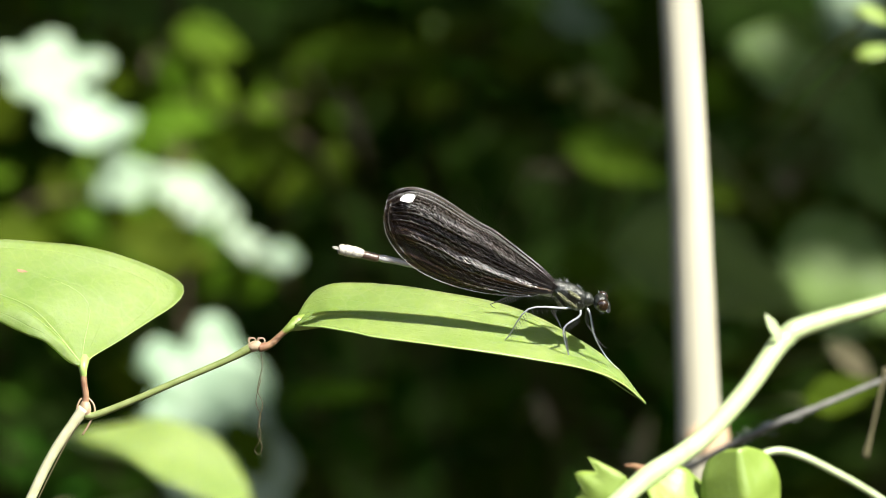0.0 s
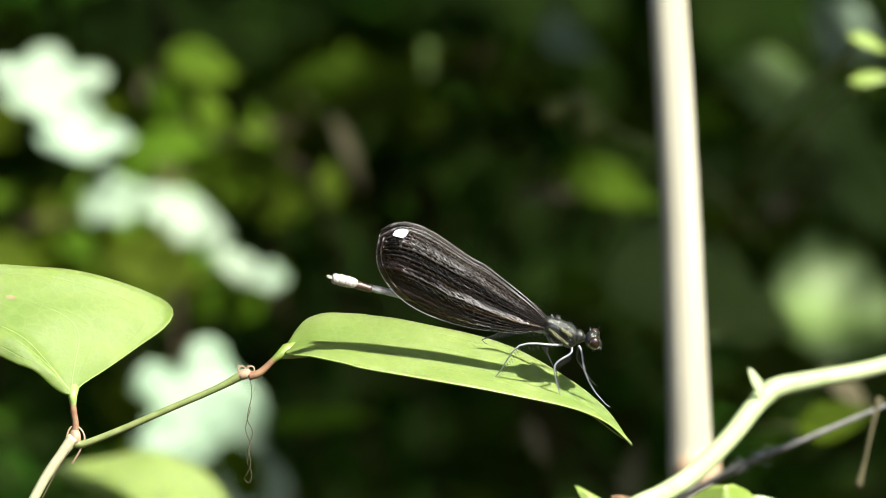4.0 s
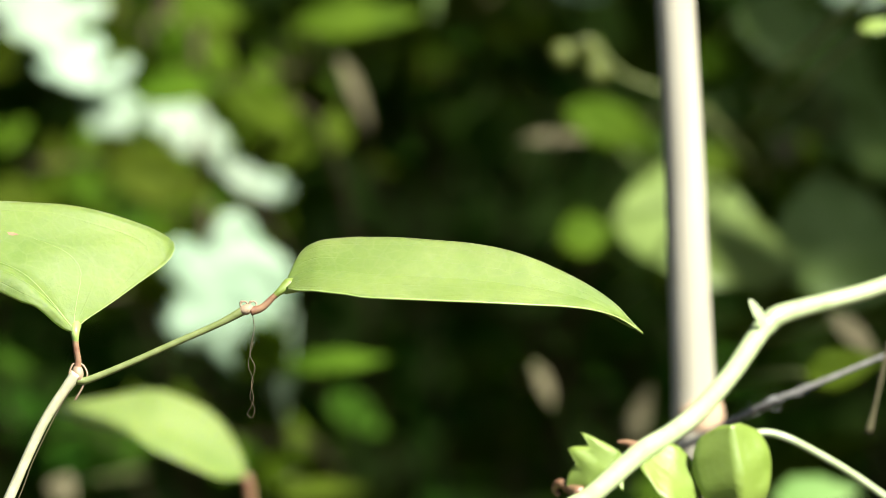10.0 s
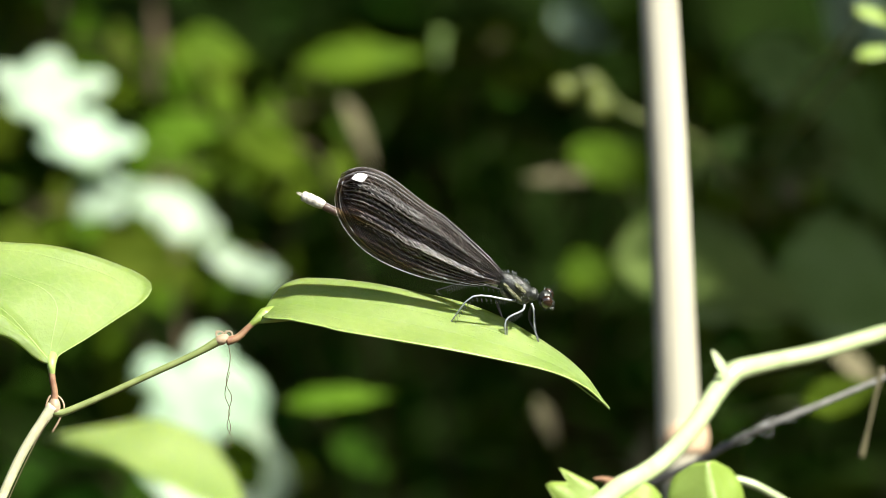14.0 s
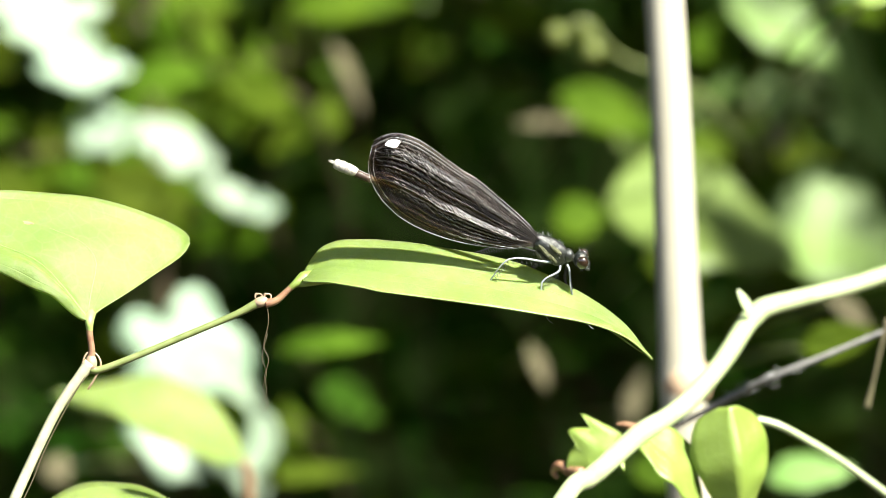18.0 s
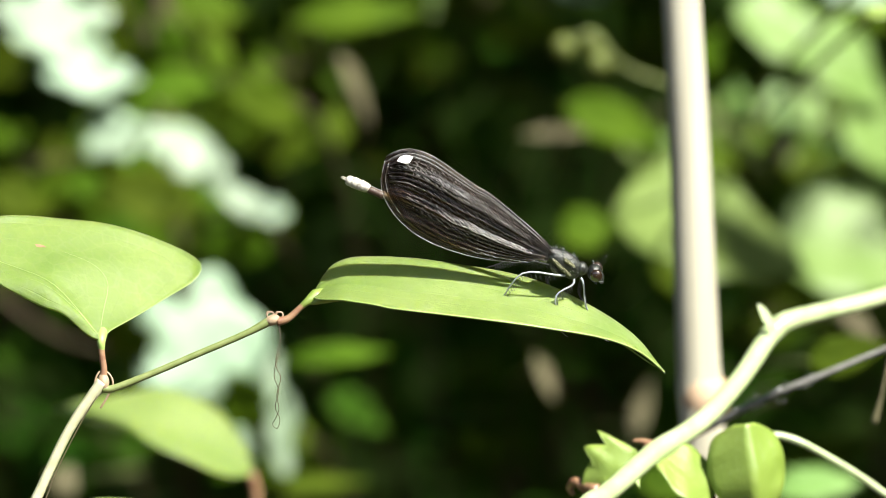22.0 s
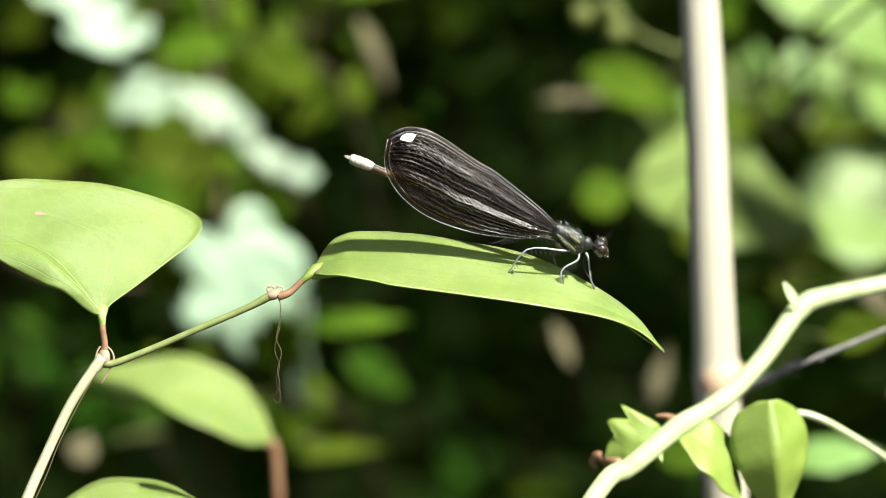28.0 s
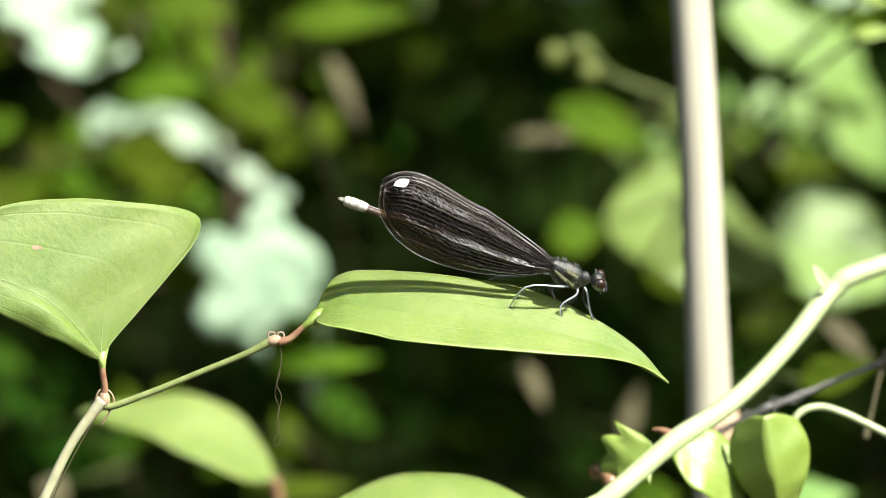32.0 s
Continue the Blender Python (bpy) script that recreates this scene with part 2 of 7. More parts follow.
def ground_material():
    m, t, nd, b, out = nodes_of("leaf_litter")
    oc = object_coords(t)
    col = mixed(t, stretch(t, noise_tex(t, 25, 6, 0.7, oc), 0.35, 0.65), (0.03, 0.022, 0.012), (0.09, 0.065, 0.035))
    col = mixed(t, stretch(t, noise_tex(t, 2, 3, 0.6, oc), 0.5, 0.7), col, (0.03, 0.055, 0.012))
    t.links.new(col, b.inputs["Base Color"])
    b.inputs["Roughness"].default_value = 0.9
    b.inputs["Specular IOR Level"].default_value = 0.0
    bumped(t, b, noise_tex(t, 40, 5, 0.7, oc), 0.8, 0.02)
    return m


def woods_material():
    m, t, nd, b, out = nodes_of("far_woods")
    oc = object_coords(t)
    # near-black greens: the gloom among the far trees is in the colour
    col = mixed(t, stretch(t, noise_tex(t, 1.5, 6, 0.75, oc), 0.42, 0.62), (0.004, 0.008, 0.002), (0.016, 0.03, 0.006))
    t.links.new(col, b.inputs["Base Color"])
    b.inputs["Roughness"].default_value = 0.95
    b.inputs["Specular IOR Level"].default_value = 0.0
    return m


# ---- building helpers ----
def mesh_from(name, bm, material, smooth=True):
    me = bpy.data.meshes.new(name)
    bmesh.ops.recalc_face_normals(bm, faces=bm.faces)
    for fc in bm.faces:
        fc.smooth = smooth
    bm.to_mesh(me)
    bm.free()
    me.materials.append(material)
    return me


def part(name, bm, material, parent, label="", smooth=True, m=None):
    me = bm if isinstance(bm, bpy.types.Mesh) else mesh_from(name, bm, material, smooth)
    ob = new(name, me)
    ob.parent = parent
    if m is not None:
        ob.matrix_basis = m
    return tagged(ob, label) if label else ob


def thing(name, m, label, category, group="", kind=""):
    ob = new(name)
    ob.empty_display_size = 0.01
    ob.matrix_basis = m
    return tagged(ob, label, category, group, kind)


def smooth_path(pts, n):
    """Catmull-Rom through pts, n steps per span."""
    p = [Vector(q) for q in pts]
    p = [p[0] * 2 - p[1], *p, p[-1] * 2 - p[-2]]
    res = []
    for i in range(1, len(p) - 2):
        a, b, c, d = p[i - 1:i + 3]
        for k in range(n):
            s = k / n
            res.append(0.5 * (2 * b + (c - a) * s + (2 * a - 5 * b + 4 * c - d) * s * s + (3 * b - a - 3 * c + d) * s ** 3))
    return [*res, p[-2]]


def tube(bm, pts, radii, sides=8, steps=6, caps=True):
    """A round tapering tube through pts; radii is one number or one for each point."""
    path = smooth_path(pts, steps) if steps > 1 else [Vector(q) for q in pts]
    if isinstance(radii, (int, float)):
        radii = [radii] * len(pts)
    rr = np.interp(np.linspace(0, len(pts) - 1, len(path)), range(len(pts)), radii)
    up = Vector((0.13, 0.97, 0.21)).normalized()
    rings = []
    for i, q in enumerate(path):
        d = (path[min(i + 1, len(path) - 1)] - path[max(i - 1, 0)]).normalized()
        e = d.cross(up)
        e = (e if e.length > 1e-4 else d.cross(Vector((1, 0, 0)))).normalized()
        g = e.cross(d)
        rings.append([bm.verts.new(q + (e * math.cos(a) + g * math.sin(a)) * rr[i]) for a in (2 * math.pi * k / sides for k in range(sides))])
    for a, b in zip(rings, rings[1:]):
        for k in range(sides):
            bm.faces.new((a[k], a[(k + 1) % sides], b[(k + 1) % sides], b[k]))
    if caps:
        bm.faces.new(rings[0])
        bm.faces.new(list(reversed(rings[-1])))
    return bm


def blob(bm, centre, r, seg=16, rings=10, rot=None):
    m = Matrix.Translation(centre) @ (rot or Matrix()) @ Matrix.Diagonal((*r, 1))
    bmesh.ops.create_uvsphere(bm, u_segments=seg, v_segments=rings, radius=1, matrix=m)
    return bm


def blade(length, half, curve=lambda s: 0.0, fold=0.0, thick=0.0003, nu=28, nv=8, wave=0.0, side=lambda s: 0.0, cup=0.0, near=lambda s: 1.0):
    """A leaf blade along +x: half(s) is its half width, curve(s) its rise, fold lifts both halves from the midrib, near(s) narrows the -y half."""
    bm = bmesh.new()
    lay = bm.loops.layers.uv.new("UVMap")
    top, low = [], []
    for i in range(nu + 1):
        s = i / nu
        ra, rb = [], []
        for j in range(nv + 1):
            v = 2 * j / nv - 1
            h = max(half(s) * (near(s) if v < 0 else 1.0), 0.00004)
            z = curve(s) + fold * abs(v) * h + cup * v * v * h + wave * math.sin(s * 19 + 3.1 * v) * abs(v)
            edge = thick * (0.35 + 0.65 * (1 - v * v)) * 0.5
            ra.append(bm.verts.new((length * s, side(s) + v * h, z + edge)))
            rb.append(bm.verts.new((length * s, side(s) + v * h, z - edge)))
        top.append(ra)
        low.append(rb)

    def quad(vs, uvs):
        fc = bm.faces.new(vs)
        for lp, uv in zip(fc.loops, uvs):
            lp[lay].uv = uv

    for i in range(nu):
        for j in range(nv):
            st = [(i, j), (i + 1, j), (i + 1, j + 1), (i, j + 1)]
            uvs = [(a / nu, b / nv) for a, b in st]
            quad([top[a][b] for a, b in st], uvs)
            quad([low[a][b] for a, b in reversed(st)], list(reversed(uvs)))
    ring = [(0, j) for j in range(nv + 1)] + [(i, nv) for i in range(1, nu + 1)] + [(nu, j) for j in range(nv - 1, -1, -1)] + [(i, 0) for i in range(nu - 1, 0, -1)]
    for a, b in zip(ring, ring[1:] + ring[:1]):
        quad([low[a[0]][a[1]], low[b[0]][b[1]], top[b[0]][b[1]], top[a[0]][a[1]]], [(a[0] / nu, a[1] / nv), (b[0] / nu, b[1] / nv)] * 2)
    return bm


def profile(points):
    xs, ys = [p[0] for p in points], [p[1] for p in points]
    return lambda s: float(np.interp(s, xs, ys))


def soft_profile(points, scale=1.0):
    """A smooth profile through a few stations."""
    path = smooth_path([(a, b, 0) for a, b in points], 8)
    xs, ys = [p.x for p in path], [p.y * scale for p in path]
    return lambda s: float(np.interp(s, xs, ys))


def lobed(radius, lobes=5, depth=0.25, teeth=0.05, notch=0.5, cup=0.1, wave=0.06, seed=0, thick=0.0004, nr=6, na=60, slim=1.0):
    """A lobed, toothed leaf with its stalk at the origin and its tip along +x."""
    rnd = random.Random(seed)
    ph = rnd.uniform(0, 6)
    bm = bmesh.new()
    lay = bm.loops.layers.uv.new("UVMap")

    def edge(a):
        r = 1 - depth * (0.5 - 0.5 * math.cos(a * lobes)) ** 1.5 * (0.6 + 0.4 * math.cos(a / 2))
        r -= notch * max(0.0, (abs(a) - 2.55) / 0.6) ** 1.5
        r += teeth * (abs(math.sin(a * 13 + ph)) - 0.5) + 0.04 * math.sin(3 * a + ph)
        return max(r, 0.12) * (0.86 + 0.14 * math.cos(a))

    rows = []
    for side_ in (1, -1):
        centre = bm.verts.new((0, 0, side_ * thick / 2))
        rings = []
        for i in range(1, nr + 1):
            f = i / nr
            ring = []
            for k in range(na):
                a = -math.pi + 2 * math.pi * (k + 0.5) / na
                r = edge(a) * f * radius
                z = cup * radius * f * f * (1 + 0.5 * math.cos(2 * a + ph)) + wave * radius * math.sin(5 * a + 7 * f + ph) * f
                ring.append(bm.verts.new((r * math.cos(a), r * slim * math.sin(a), z + side_ * thick / 2)))
            rings.append(ring)
        rows.append((centre, rings))
    for centre, rings in rows:
        for k in range(na):
            q = (k + 1) % na
            bm.faces.new((centre, rings[0][k], rings[0][q]))
            for a, b in zip(rings, rings[1:]):
                bm.faces.new((a[k], b[k], b[q], a[q]))
    a, b = rows[0][1][-1], rows[1][1][-1]
    for k in range(na):
        bm.faces.new((a[k], b[k], b[(k + 1) % na], a[(k + 1) % na]))
    for fc in bm.faces:
        for lp in fc.loops:
            lp[lay].uv = (lp.vert.co.x / radius / 2.4 + 0.5, lp.vert.co.y / radius / 2.4 + 0.5)
    return bm


def facing(at, axis, normal):
    """The pose at a place with local x along axis and local z as near normal as it can be."""
    x = Vector(axis).normalized()
    y = Vector(normal).cross(x).normalized()
    z = x.cross(y)
    return Matrix.Translation(at) @ Matrix((x, y, z)).transposed().to_4x4()


OVATE = soft_profile([(0, 0.05), (0.08, 0.55), (0.25, 0.95), (0.45, 1.0), (0.7, 0.68), (0.9, 0.25), (1, 0.01)])


# ---- ground and far woods ----
def sheet(name, size, n, z, bumps, material):
    bm = bmesh.new()
    bmesh.ops.create_grid(bm, x_segments=n, y_segments=n, size=size)
    for v in bm.verts:
        v.co.z = z + bumps * noise.noise(v.co * 0.6)
    return new(name, mesh_from(name, bm, material))


ground = tagged(sheet("ground", 60, 90, 0.0, 0.12, ground_material()), "brown leaf litter on a woodland floor", "ground", kind="structure")


def wood_backdrop():
    bm = bmesh.new()
    n = 64
    lo, hi = [], []
    for k in range(n):
        a = 2 * math.pi * k / n
        r = 9 + 0.8 * math.sin(5 * a) + 0.4 * math.sin(11 * a)
        lo.append(bm.verts.new((r * math.cos(a), r * math.sin(a), -0.3)))
        tall = 6.5 if math.sin(a) > -0.25 else 1.9       # low growth across the water on the open side
        hi.append(bm.verts.new((r * 0.9 * math.cos(a), r * 0.9 * math.sin(a), tall * (1 + 0.12 * math.sin(7 * a)))))
    for k in range(n):
        q = (k + 1) % n
        bm.faces.new((lo[k], lo[q], hi[q], hi[k]))
    return tagged(new("backdrop", mesh_from("backdrop", bm, woods_material())), "wall of distant woodland foliage, shade put into its near-black colour", "backdrop", kind="structure")


wood_backdrop()


def leaf_cloud(name, places, material, label, seed, size):
    """Many small folded leaves as one mesh; places yields their centres."""
    rnd = random.Random(seed)
    verts, faces, uvs = [], [], []
    for c in places:
        L = size * rnd.uniform(0.7, 1.35)
        ax = Vector((rnd.gauss(0, 1), rnd.gauss(0, 1), rnd.gauss(-0.25, 0.5))).normalized()
        nm = Vector((rnd.gauss(0, 0.45), rnd.gauss(-0.2, 0.45), 1)).normalized()
        y = nm.cross(ax).normalized()
        z = ax.cross(y)
        b = len(verts)
        for s, v, h in ((-0.5, 0, 0), (-0.22, 0.27, 0.06), (0.15, 0.25, 0.05), (0.5, 0, -0.08), (0.15, -0.25, 0.05), (-0.22, -0.27, 0.06), (-0.02, 0, 0)):
            verts.append(Vector(c) + ax * (s * L) + y * (v * L) + z * (h * L))
            uvs.append((s + 0.5, v + 0.5))
        for q in ((0, 6, 1), (1, 6, 2), (2, 6, 3), (3, 6, 4), (4, 6, 5), (5, 6, 0)):
            faces.append(tuple(b + k for k in q))
    me = bpy.data.meshes.new(name)
    me.from_pydata(verts, [], faces)
    lay = me.uv_layers.new(name="UVMap")
    for lp in me.loops:
        lay.data[lp.index].uv = uvs[lp.vertex_index]
    me.materials.append(material)
    return tagged(new(name, me), label, "foliage", kind="stuff")


def thicket_places(seed, count):
    rnd = random.Random(seed)
    for _ in range(count):
        a = rnd.uniform(0, 2 * math.pi)
        r = rnd.uniform(4.2, 6.5)
        yield (r * math.sin(a), r * math.cos(a), rnd.uniform(0.1, 4.5 if math.cos(a) > -0.25 else 1.3))


def behind_places(seed, count):
    rnd = random.Random(seed)
    for _ in range(count):
        y = rnd.uniform(2.4, 4.2)
        yield (rnd.uniform(-1.4, 1.4), y, rnd.uniform(0.2, 2.3))


leaf_cloud("thicket", thicket_places(3, 9000), FAR_LEAF, "dense thicket at the back of the clearing, shade put into its green", 4, 0.16)
leaf_cloud("undergrowth", behind_places(5, 5200), FAR_LEAF, "undergrowth behind the vine, shade put into its dark green", 6, 0.075)

# places that the sun reaches through gaps in the canopy
LIT = [Vector(p) for p in (
    (-0.040, 0.75, 1.087), (-0.007, 0.75, 1.087), (0.018, 0.75, 1.092), (-0.060, 0.75, 1.094), (0.044, 0.90, 1.097), (0.032, 0.82, 1.064), (0.057, 0.82, 1.085), (0.070, 0.82, 1.088),
    (-0.104, 1.45, 1.146), (-0.115, 1.47, 1.157), (-0.075, 1.45, 1.115), (-0.060, 1.45, 1.106), (-0.088, 1.46, 1.129), (-0.047, 1.45, 1.107), (-0.091, 1.45, 1.151),
    (-0.063, 1.35, 1.070), (-0.058, 1.35, 1.087), (-0.049, 1.35, 1.067), (-0.055, 1.35, 1.045), (-0.071, 1.35, 1.061), (-0.066, 1.02, 1.066), (-0.052, 1.02, 1.060), (-0.038, 1.02, 1.050))]


def in_gap(p, wide):
    """Whether a leaf at p would stand between the sun and one of the sunlit places."""
    gap = wide * (1 + 0.5 * noise.noise(p * 5))
    return any((p - q).dot(SUN) > 0 and ((p - q) - SUN * (p - q).dot(SUN)).length < gap for q in LIT)


def canopy_places(seed, count):
    rnd = random.Random(seed)
    for _ in range(count):
        p = Vector((rnd.uniform(-3.5, 5.0), rnd.uniform(-3.0, 6.0), rnd.uniform(3.4, 4.3)))
        if p.y < 0.6 - 0.72 * (p.z - 1.1) and rnd.random() < 0.93 or in_gap(p, 0.13):
            continue
        yield p


def overhang_places(seed, count):
    """Unseen foliage added to shade the undergrowth just behind the vine, sheared along the sun's way."""
    rnd = random.Random(seed)
    for _ in range(count):
        z = rnd.uniform(1.36, 2.2)
        p = Vector((rnd.uniform(-0.9, 1.6), 1.0 - 0.72 * (z - 1.1) + 3.0 * rnd.random() ** 1.3, z))
        rim = max(abs(p.x - 0.35) / 1.25, abs(p.y - 1.9 + 0.72 * (p.z - 1.1)) / 2.1)
        if p.z < 1.17 + 0.09 * p.y or in_gap(p, 0.045) or rim + 0.25 * noise.noise(p * 2.5) > 0.72 + 0.3 * rnd.random():
            continue
        yield p


def support_tree():
    """An unseen tree, added so that low boughs carry the overhanging foliage; its trunk stands aside, its crown
    overhead.
    """
    t = thing("support_tree", pose(1.35, 2.9, 0), "unseen slim tree added to carry the shading foliage", "tree")
    part("trunk", tube(bmesh.new(), [(0, 0, -0.05), (0.02, 0.01, 0.8), (-0.03, 0.03, 1.7), (0.03, 0.05, 2.8), (0, 0.1, 3.9)], [0.075, 0.06, 0.05, 0.038, 0.015], 12), BARK, t)
    for z, end in ((1.55, (-1.9, -1.0, 1.95)), (1.7, (-1.2, -1.7, 2.1)), (1.9, (-2.0, 0.2, 2.15)), (2.1, (0.1, -1.7, 2.15)), (2.5, (-1.8, -0.6, 3.6)), (2.7, (1.2, -0.9, 3.8))):
        e = Vector(end)
        a = Vector((0, 0.02, z))
        part("bough", tube(bmesh.new(), [a, a.lerp(e, 0.4) + Vector((0, 0, 0.14)), a.lerp(e, 0.75) + Vector((0, 0, 0.1)), e], [0.03, 0.02, 0.012, 0.005], 8), BARK, t)
    return t


support_tree()


# ---- vine twig with the two leaves in focus ----
def tendril(pts, r0, r1):
    return tube(bmesh.new(), pts, list(np.linspace(r0, r1, len(pts))), 6, 5)


def curl(base, size, turns=1.2, tilt=0.0, n=12):
    b = Vector(base)
    res = []
    for k in range(n):
        a = 2 * math.pi * turns * k / (n - 1)
        r = size * (1 - 0.35 * k / n)
        res.append(b + Vector((r * (1 - math.cos(a)) + tilt * k, r * 0.35 * math.sin(a * 0.7), r * math.sin(a) + 0.6 * size * k / n)))
    return res


def build_twig():
    tw = thing("vine_twig", pose(0, 0.75, 1.05), "thin green vine twig with red leaf stalks", "vine twig")
    low = [(-0.01760, 0.00000, -0.03984), (-0.01258, 0.00000, -0.02395), (-0.00799, 0.00000, -0.01324), (-0.00489, 0.00000, -0.00689), (-0.00188, 0.00000, -0.00237), (-0.00004, 0.00000, -0.00003)]
    part("lower_stem", tube(bmesh.new(), low, [0.00095, 0.00085, 0.00078, 0.00075, 0.0008, 0.001], 10), TWIG_PALE, tw, "pale sunlit lower stem")
    part("upper_stem", tube(bmesh.new(), [(-0.0001, 0, -0.0009), (0.0016, 0, -0.0009), (0.0075, 0, 0.0014), (0.0140, 0, 0.0042), (0.0210, 0, 0.0072), (0.0249, 0, 0.00925)], [0.0007, 0.00055, 0.0005, 0.0005, 0.0005, 0.0007], 10), TWIG_GREEN, tw, "thin green upper stem")
    bm = bmesh.new()
    blob(bm, (0.00004, 0.00000, -0.00003), (0.0009, 0.0009, 0.0014))
    tube(bm, [(-0.00088, 0.00000, -0.00203), (-0.00121, 0.00000, -0.00011), (-0.00054, 0.00000, 0.00148), (0.00079, 0.00000, 0.00131), (0.00146, 0.00000, -0.00019), (0.00063, 0.00000, -0.00220), (-0.00038, 0.00000, -0.00387)], 0.00016, 6)
    part("node_sheath", bm, SHEATH, tw, "papery brown sheath round the node")
    bm = bmesh.new()
    blob(bm, (0.02506, 0.00000, 0.00926), (0.0012, 0.0009, 0.0008), 14, 8, Matrix.Rotation(radians(-20), 4, "Y"))
    tube(bm, curl((0.02422, 0.00000, 0.00985), 0.0006), 0.00013, 5, 3)
    tube(bm, curl((0.02556, 0.00000, 0.00985), 0.0006), 0.00013, 5, 3)
    part("joint_sheath", bm, SHEATH, tw, "pale joint with two curled stubs")
    part("petiole", tube(bmesh.new(), [(0.02573, 0.00000, 0.00901), (0.02740, 0.00000, 0.00951), (0.02907, 0.00000, 0.01102), (0.03025, 0.00000, 0.01202)], [0.0007, 0.00055, 0.00045, 0.0005], 10), PETIOLE, tw, "short red leaf stalk")
    part("leaf_base", tube(bmesh.new(), [(0.02924, 0.00000, 0.01119), (0.03025, 0.00000, 0.01202), (0.03142, 0.00080, 0.01278), (0.03301, 0.00200, 0.01370)], [0.0004, 0.0006, 0.0011, 0.0005], 10), YOUNG, tw, "pale narrow base of the leaf")
    part("petiole", tube(bmesh.new(), [(-0.00004, 0.00000, 0.00014), (0.00012, 0.00000, 0.00198), (-0.00013, 0.00000, 0.00366), (-0.00029, 0.00000, 0.00533)], [0.0006, 0.0005, 0.0005, 0.0005], 10), PETIOLE, tw, "short red leaf stalk")
    part("leaf_base", tube(bmesh.new(), [(-0.00013, 0.00000, 0.00324), (-0.00021, 0.00000, 0.00466), (-0.00029, 0.00000, 0.00617), (-0.00030, 0.00160, 0.00734), (-0.00038, 0.00400, 0.00868)], [0.0003, 0.00045, 0.0007, 0.0009, 0.0003], 10), LEAF_EDGE, tw, "pale narrow base of the leaf")
    part("tendril", tendril([(0.02606, 0.00000, 0.00851), (0.02623, 0.00000, 0.00617), (0.02556, 0.00000, 0.00282), (0.02631, 0.00000, 0.00073), (0.02573, 0.00000, -0.00178), (0.02606, 0.00000, -0.00387), (0.02548, 0.00000, -0.00555)], 0.00007, 0.00005), THREAD, tw, "dry thread-like hanging tendril")
    part("tendril", tendril([(0.0261, 0.0004, 0.0045), (0.0253, 0.0004, 0.0012), (0.0260, 0.0004, -0.0012), (0.0255, 0.0004, -0.0036), (0.0262, 0.0004, -0.0054), (0.0258, 0.0004, -0.0068), (0.0251, 0.0004, -0.0062), (0.0255, 0.0004, -0.0054)], 0.00006, 0.00005), THREAD, tw, "dry thread-like hanging tendril")
    # a thin dark line down the front of the lower stem
    part("thread", tendril([(-0.0008, -0.0010, -0.0020), (-0.0034, -0.0012, -0.0064), (-0.0066, -0.0013, -0.0128), (-0.0084, -0.0013, -0.0174), (-0.0108, -0.0013, -0.0225)], 0.00009, 0.00012), THREAD, tw, "thin dark line along the stem")
    # the long leaf that bears the damselfly
    L = 638 * U
    half = soft_profile([(0, 8), (0.012, 40), (0.035, 68), (0.08, 82), (0.14, 89), (0.25, 96), (0.4, 98), (0.5, 94), (0.65, 79), (0.75, 60), (0.88, 27), (0.96, 7), (1, 1)], U)
    swing = soft_profile([(0, 12), (0.03, 26), (0.08, 20), (0.18, 8), (0.3, 0), (1, 0)], U)
    rise = soft_profile([(0, 0), (0.05, 20), (0.1, 34), (0.25, 52), (0.5, 67), (0.75, 64), (0.9, 42), (1, 0)], U)
    slim = profile([(0, 1.0), (0.25, 0.98), (0.5, 0.95), (0.75, 0.9), (1, 0.85)])
    leaf = part("leaf", blade(L, lambda s: 0.97 * half(s), rise, 0.17, 0.00032, 72, 24, 0.00016, side=swing, near=slim), LEAF, tw, "long pointed bright green leaf, sunlit")
    part("midrib", tube(bmesh.new(), [(L * s, 0, rise(s) - 0.0005) for s in (0.0, 0.2, 0.4, 0.6, 0.8, 0.97)], [0.0006, 0.00042, 0.00036, 0.0003, 0.0002, 0.0001], 6), LEAF_EDGE, leaf)
    part("leaf_margin", tube(bmesh.new(), [(L * s, swing(s) - 0.97 * half(s) * slim(s), rise(s) + 0.165 * half(s) * slim(s)) for s in np.linspace(0.01, 0.99, 30)], 0.00016, 5, 2), LEAF_EDGE, leaf, "pale leaf edge")
    # the broad heart-shaped leaf
    hl = part("heart_leaf", heart_blade(), LEAF, tw, "broad heart-shaped bright green leaf", m=Matrix.Translation((-0.00029, 0.00000, 0.00633)))
    rib = bmesh.new()
    for v0, s1, w in ((0.38, 0.6, 0.55), (0.02, 0.9, 0.8), (-0.45, 0.6, 0.5)):
        tube(rib, [heart_point(s, v0 * (0.5 + 0.9 * s)) + Vector((0.2, -0.55, 0.8)) * (2.2 * U) for s in np.linspace(0.0, s1, 16)], [w * U * (1.2 - 1.05 * k / 15) for k in range(16)], 6, 1)
    part("leaf_vein", rib, LEAF_EDGE, hl, "pale veins spreading from the stalk")
    spot = bmesh.new()
    ring = [spot.verts.new(heart_point(0.67 + 0.016 * math.cos(a) * (1 + 0.3 * math.sin(3 * a)), 0.38 + 0.022 * math.sin(a)) + Vector((0.2, -0.5, 0.8)) * 0.00022) for a in (2 * math.pi * k / 14 for k in range(14))]
    spot.faces.new(ring)
    part("blemish", spot, PETIOLE, hl, "small reddish brown blemish")
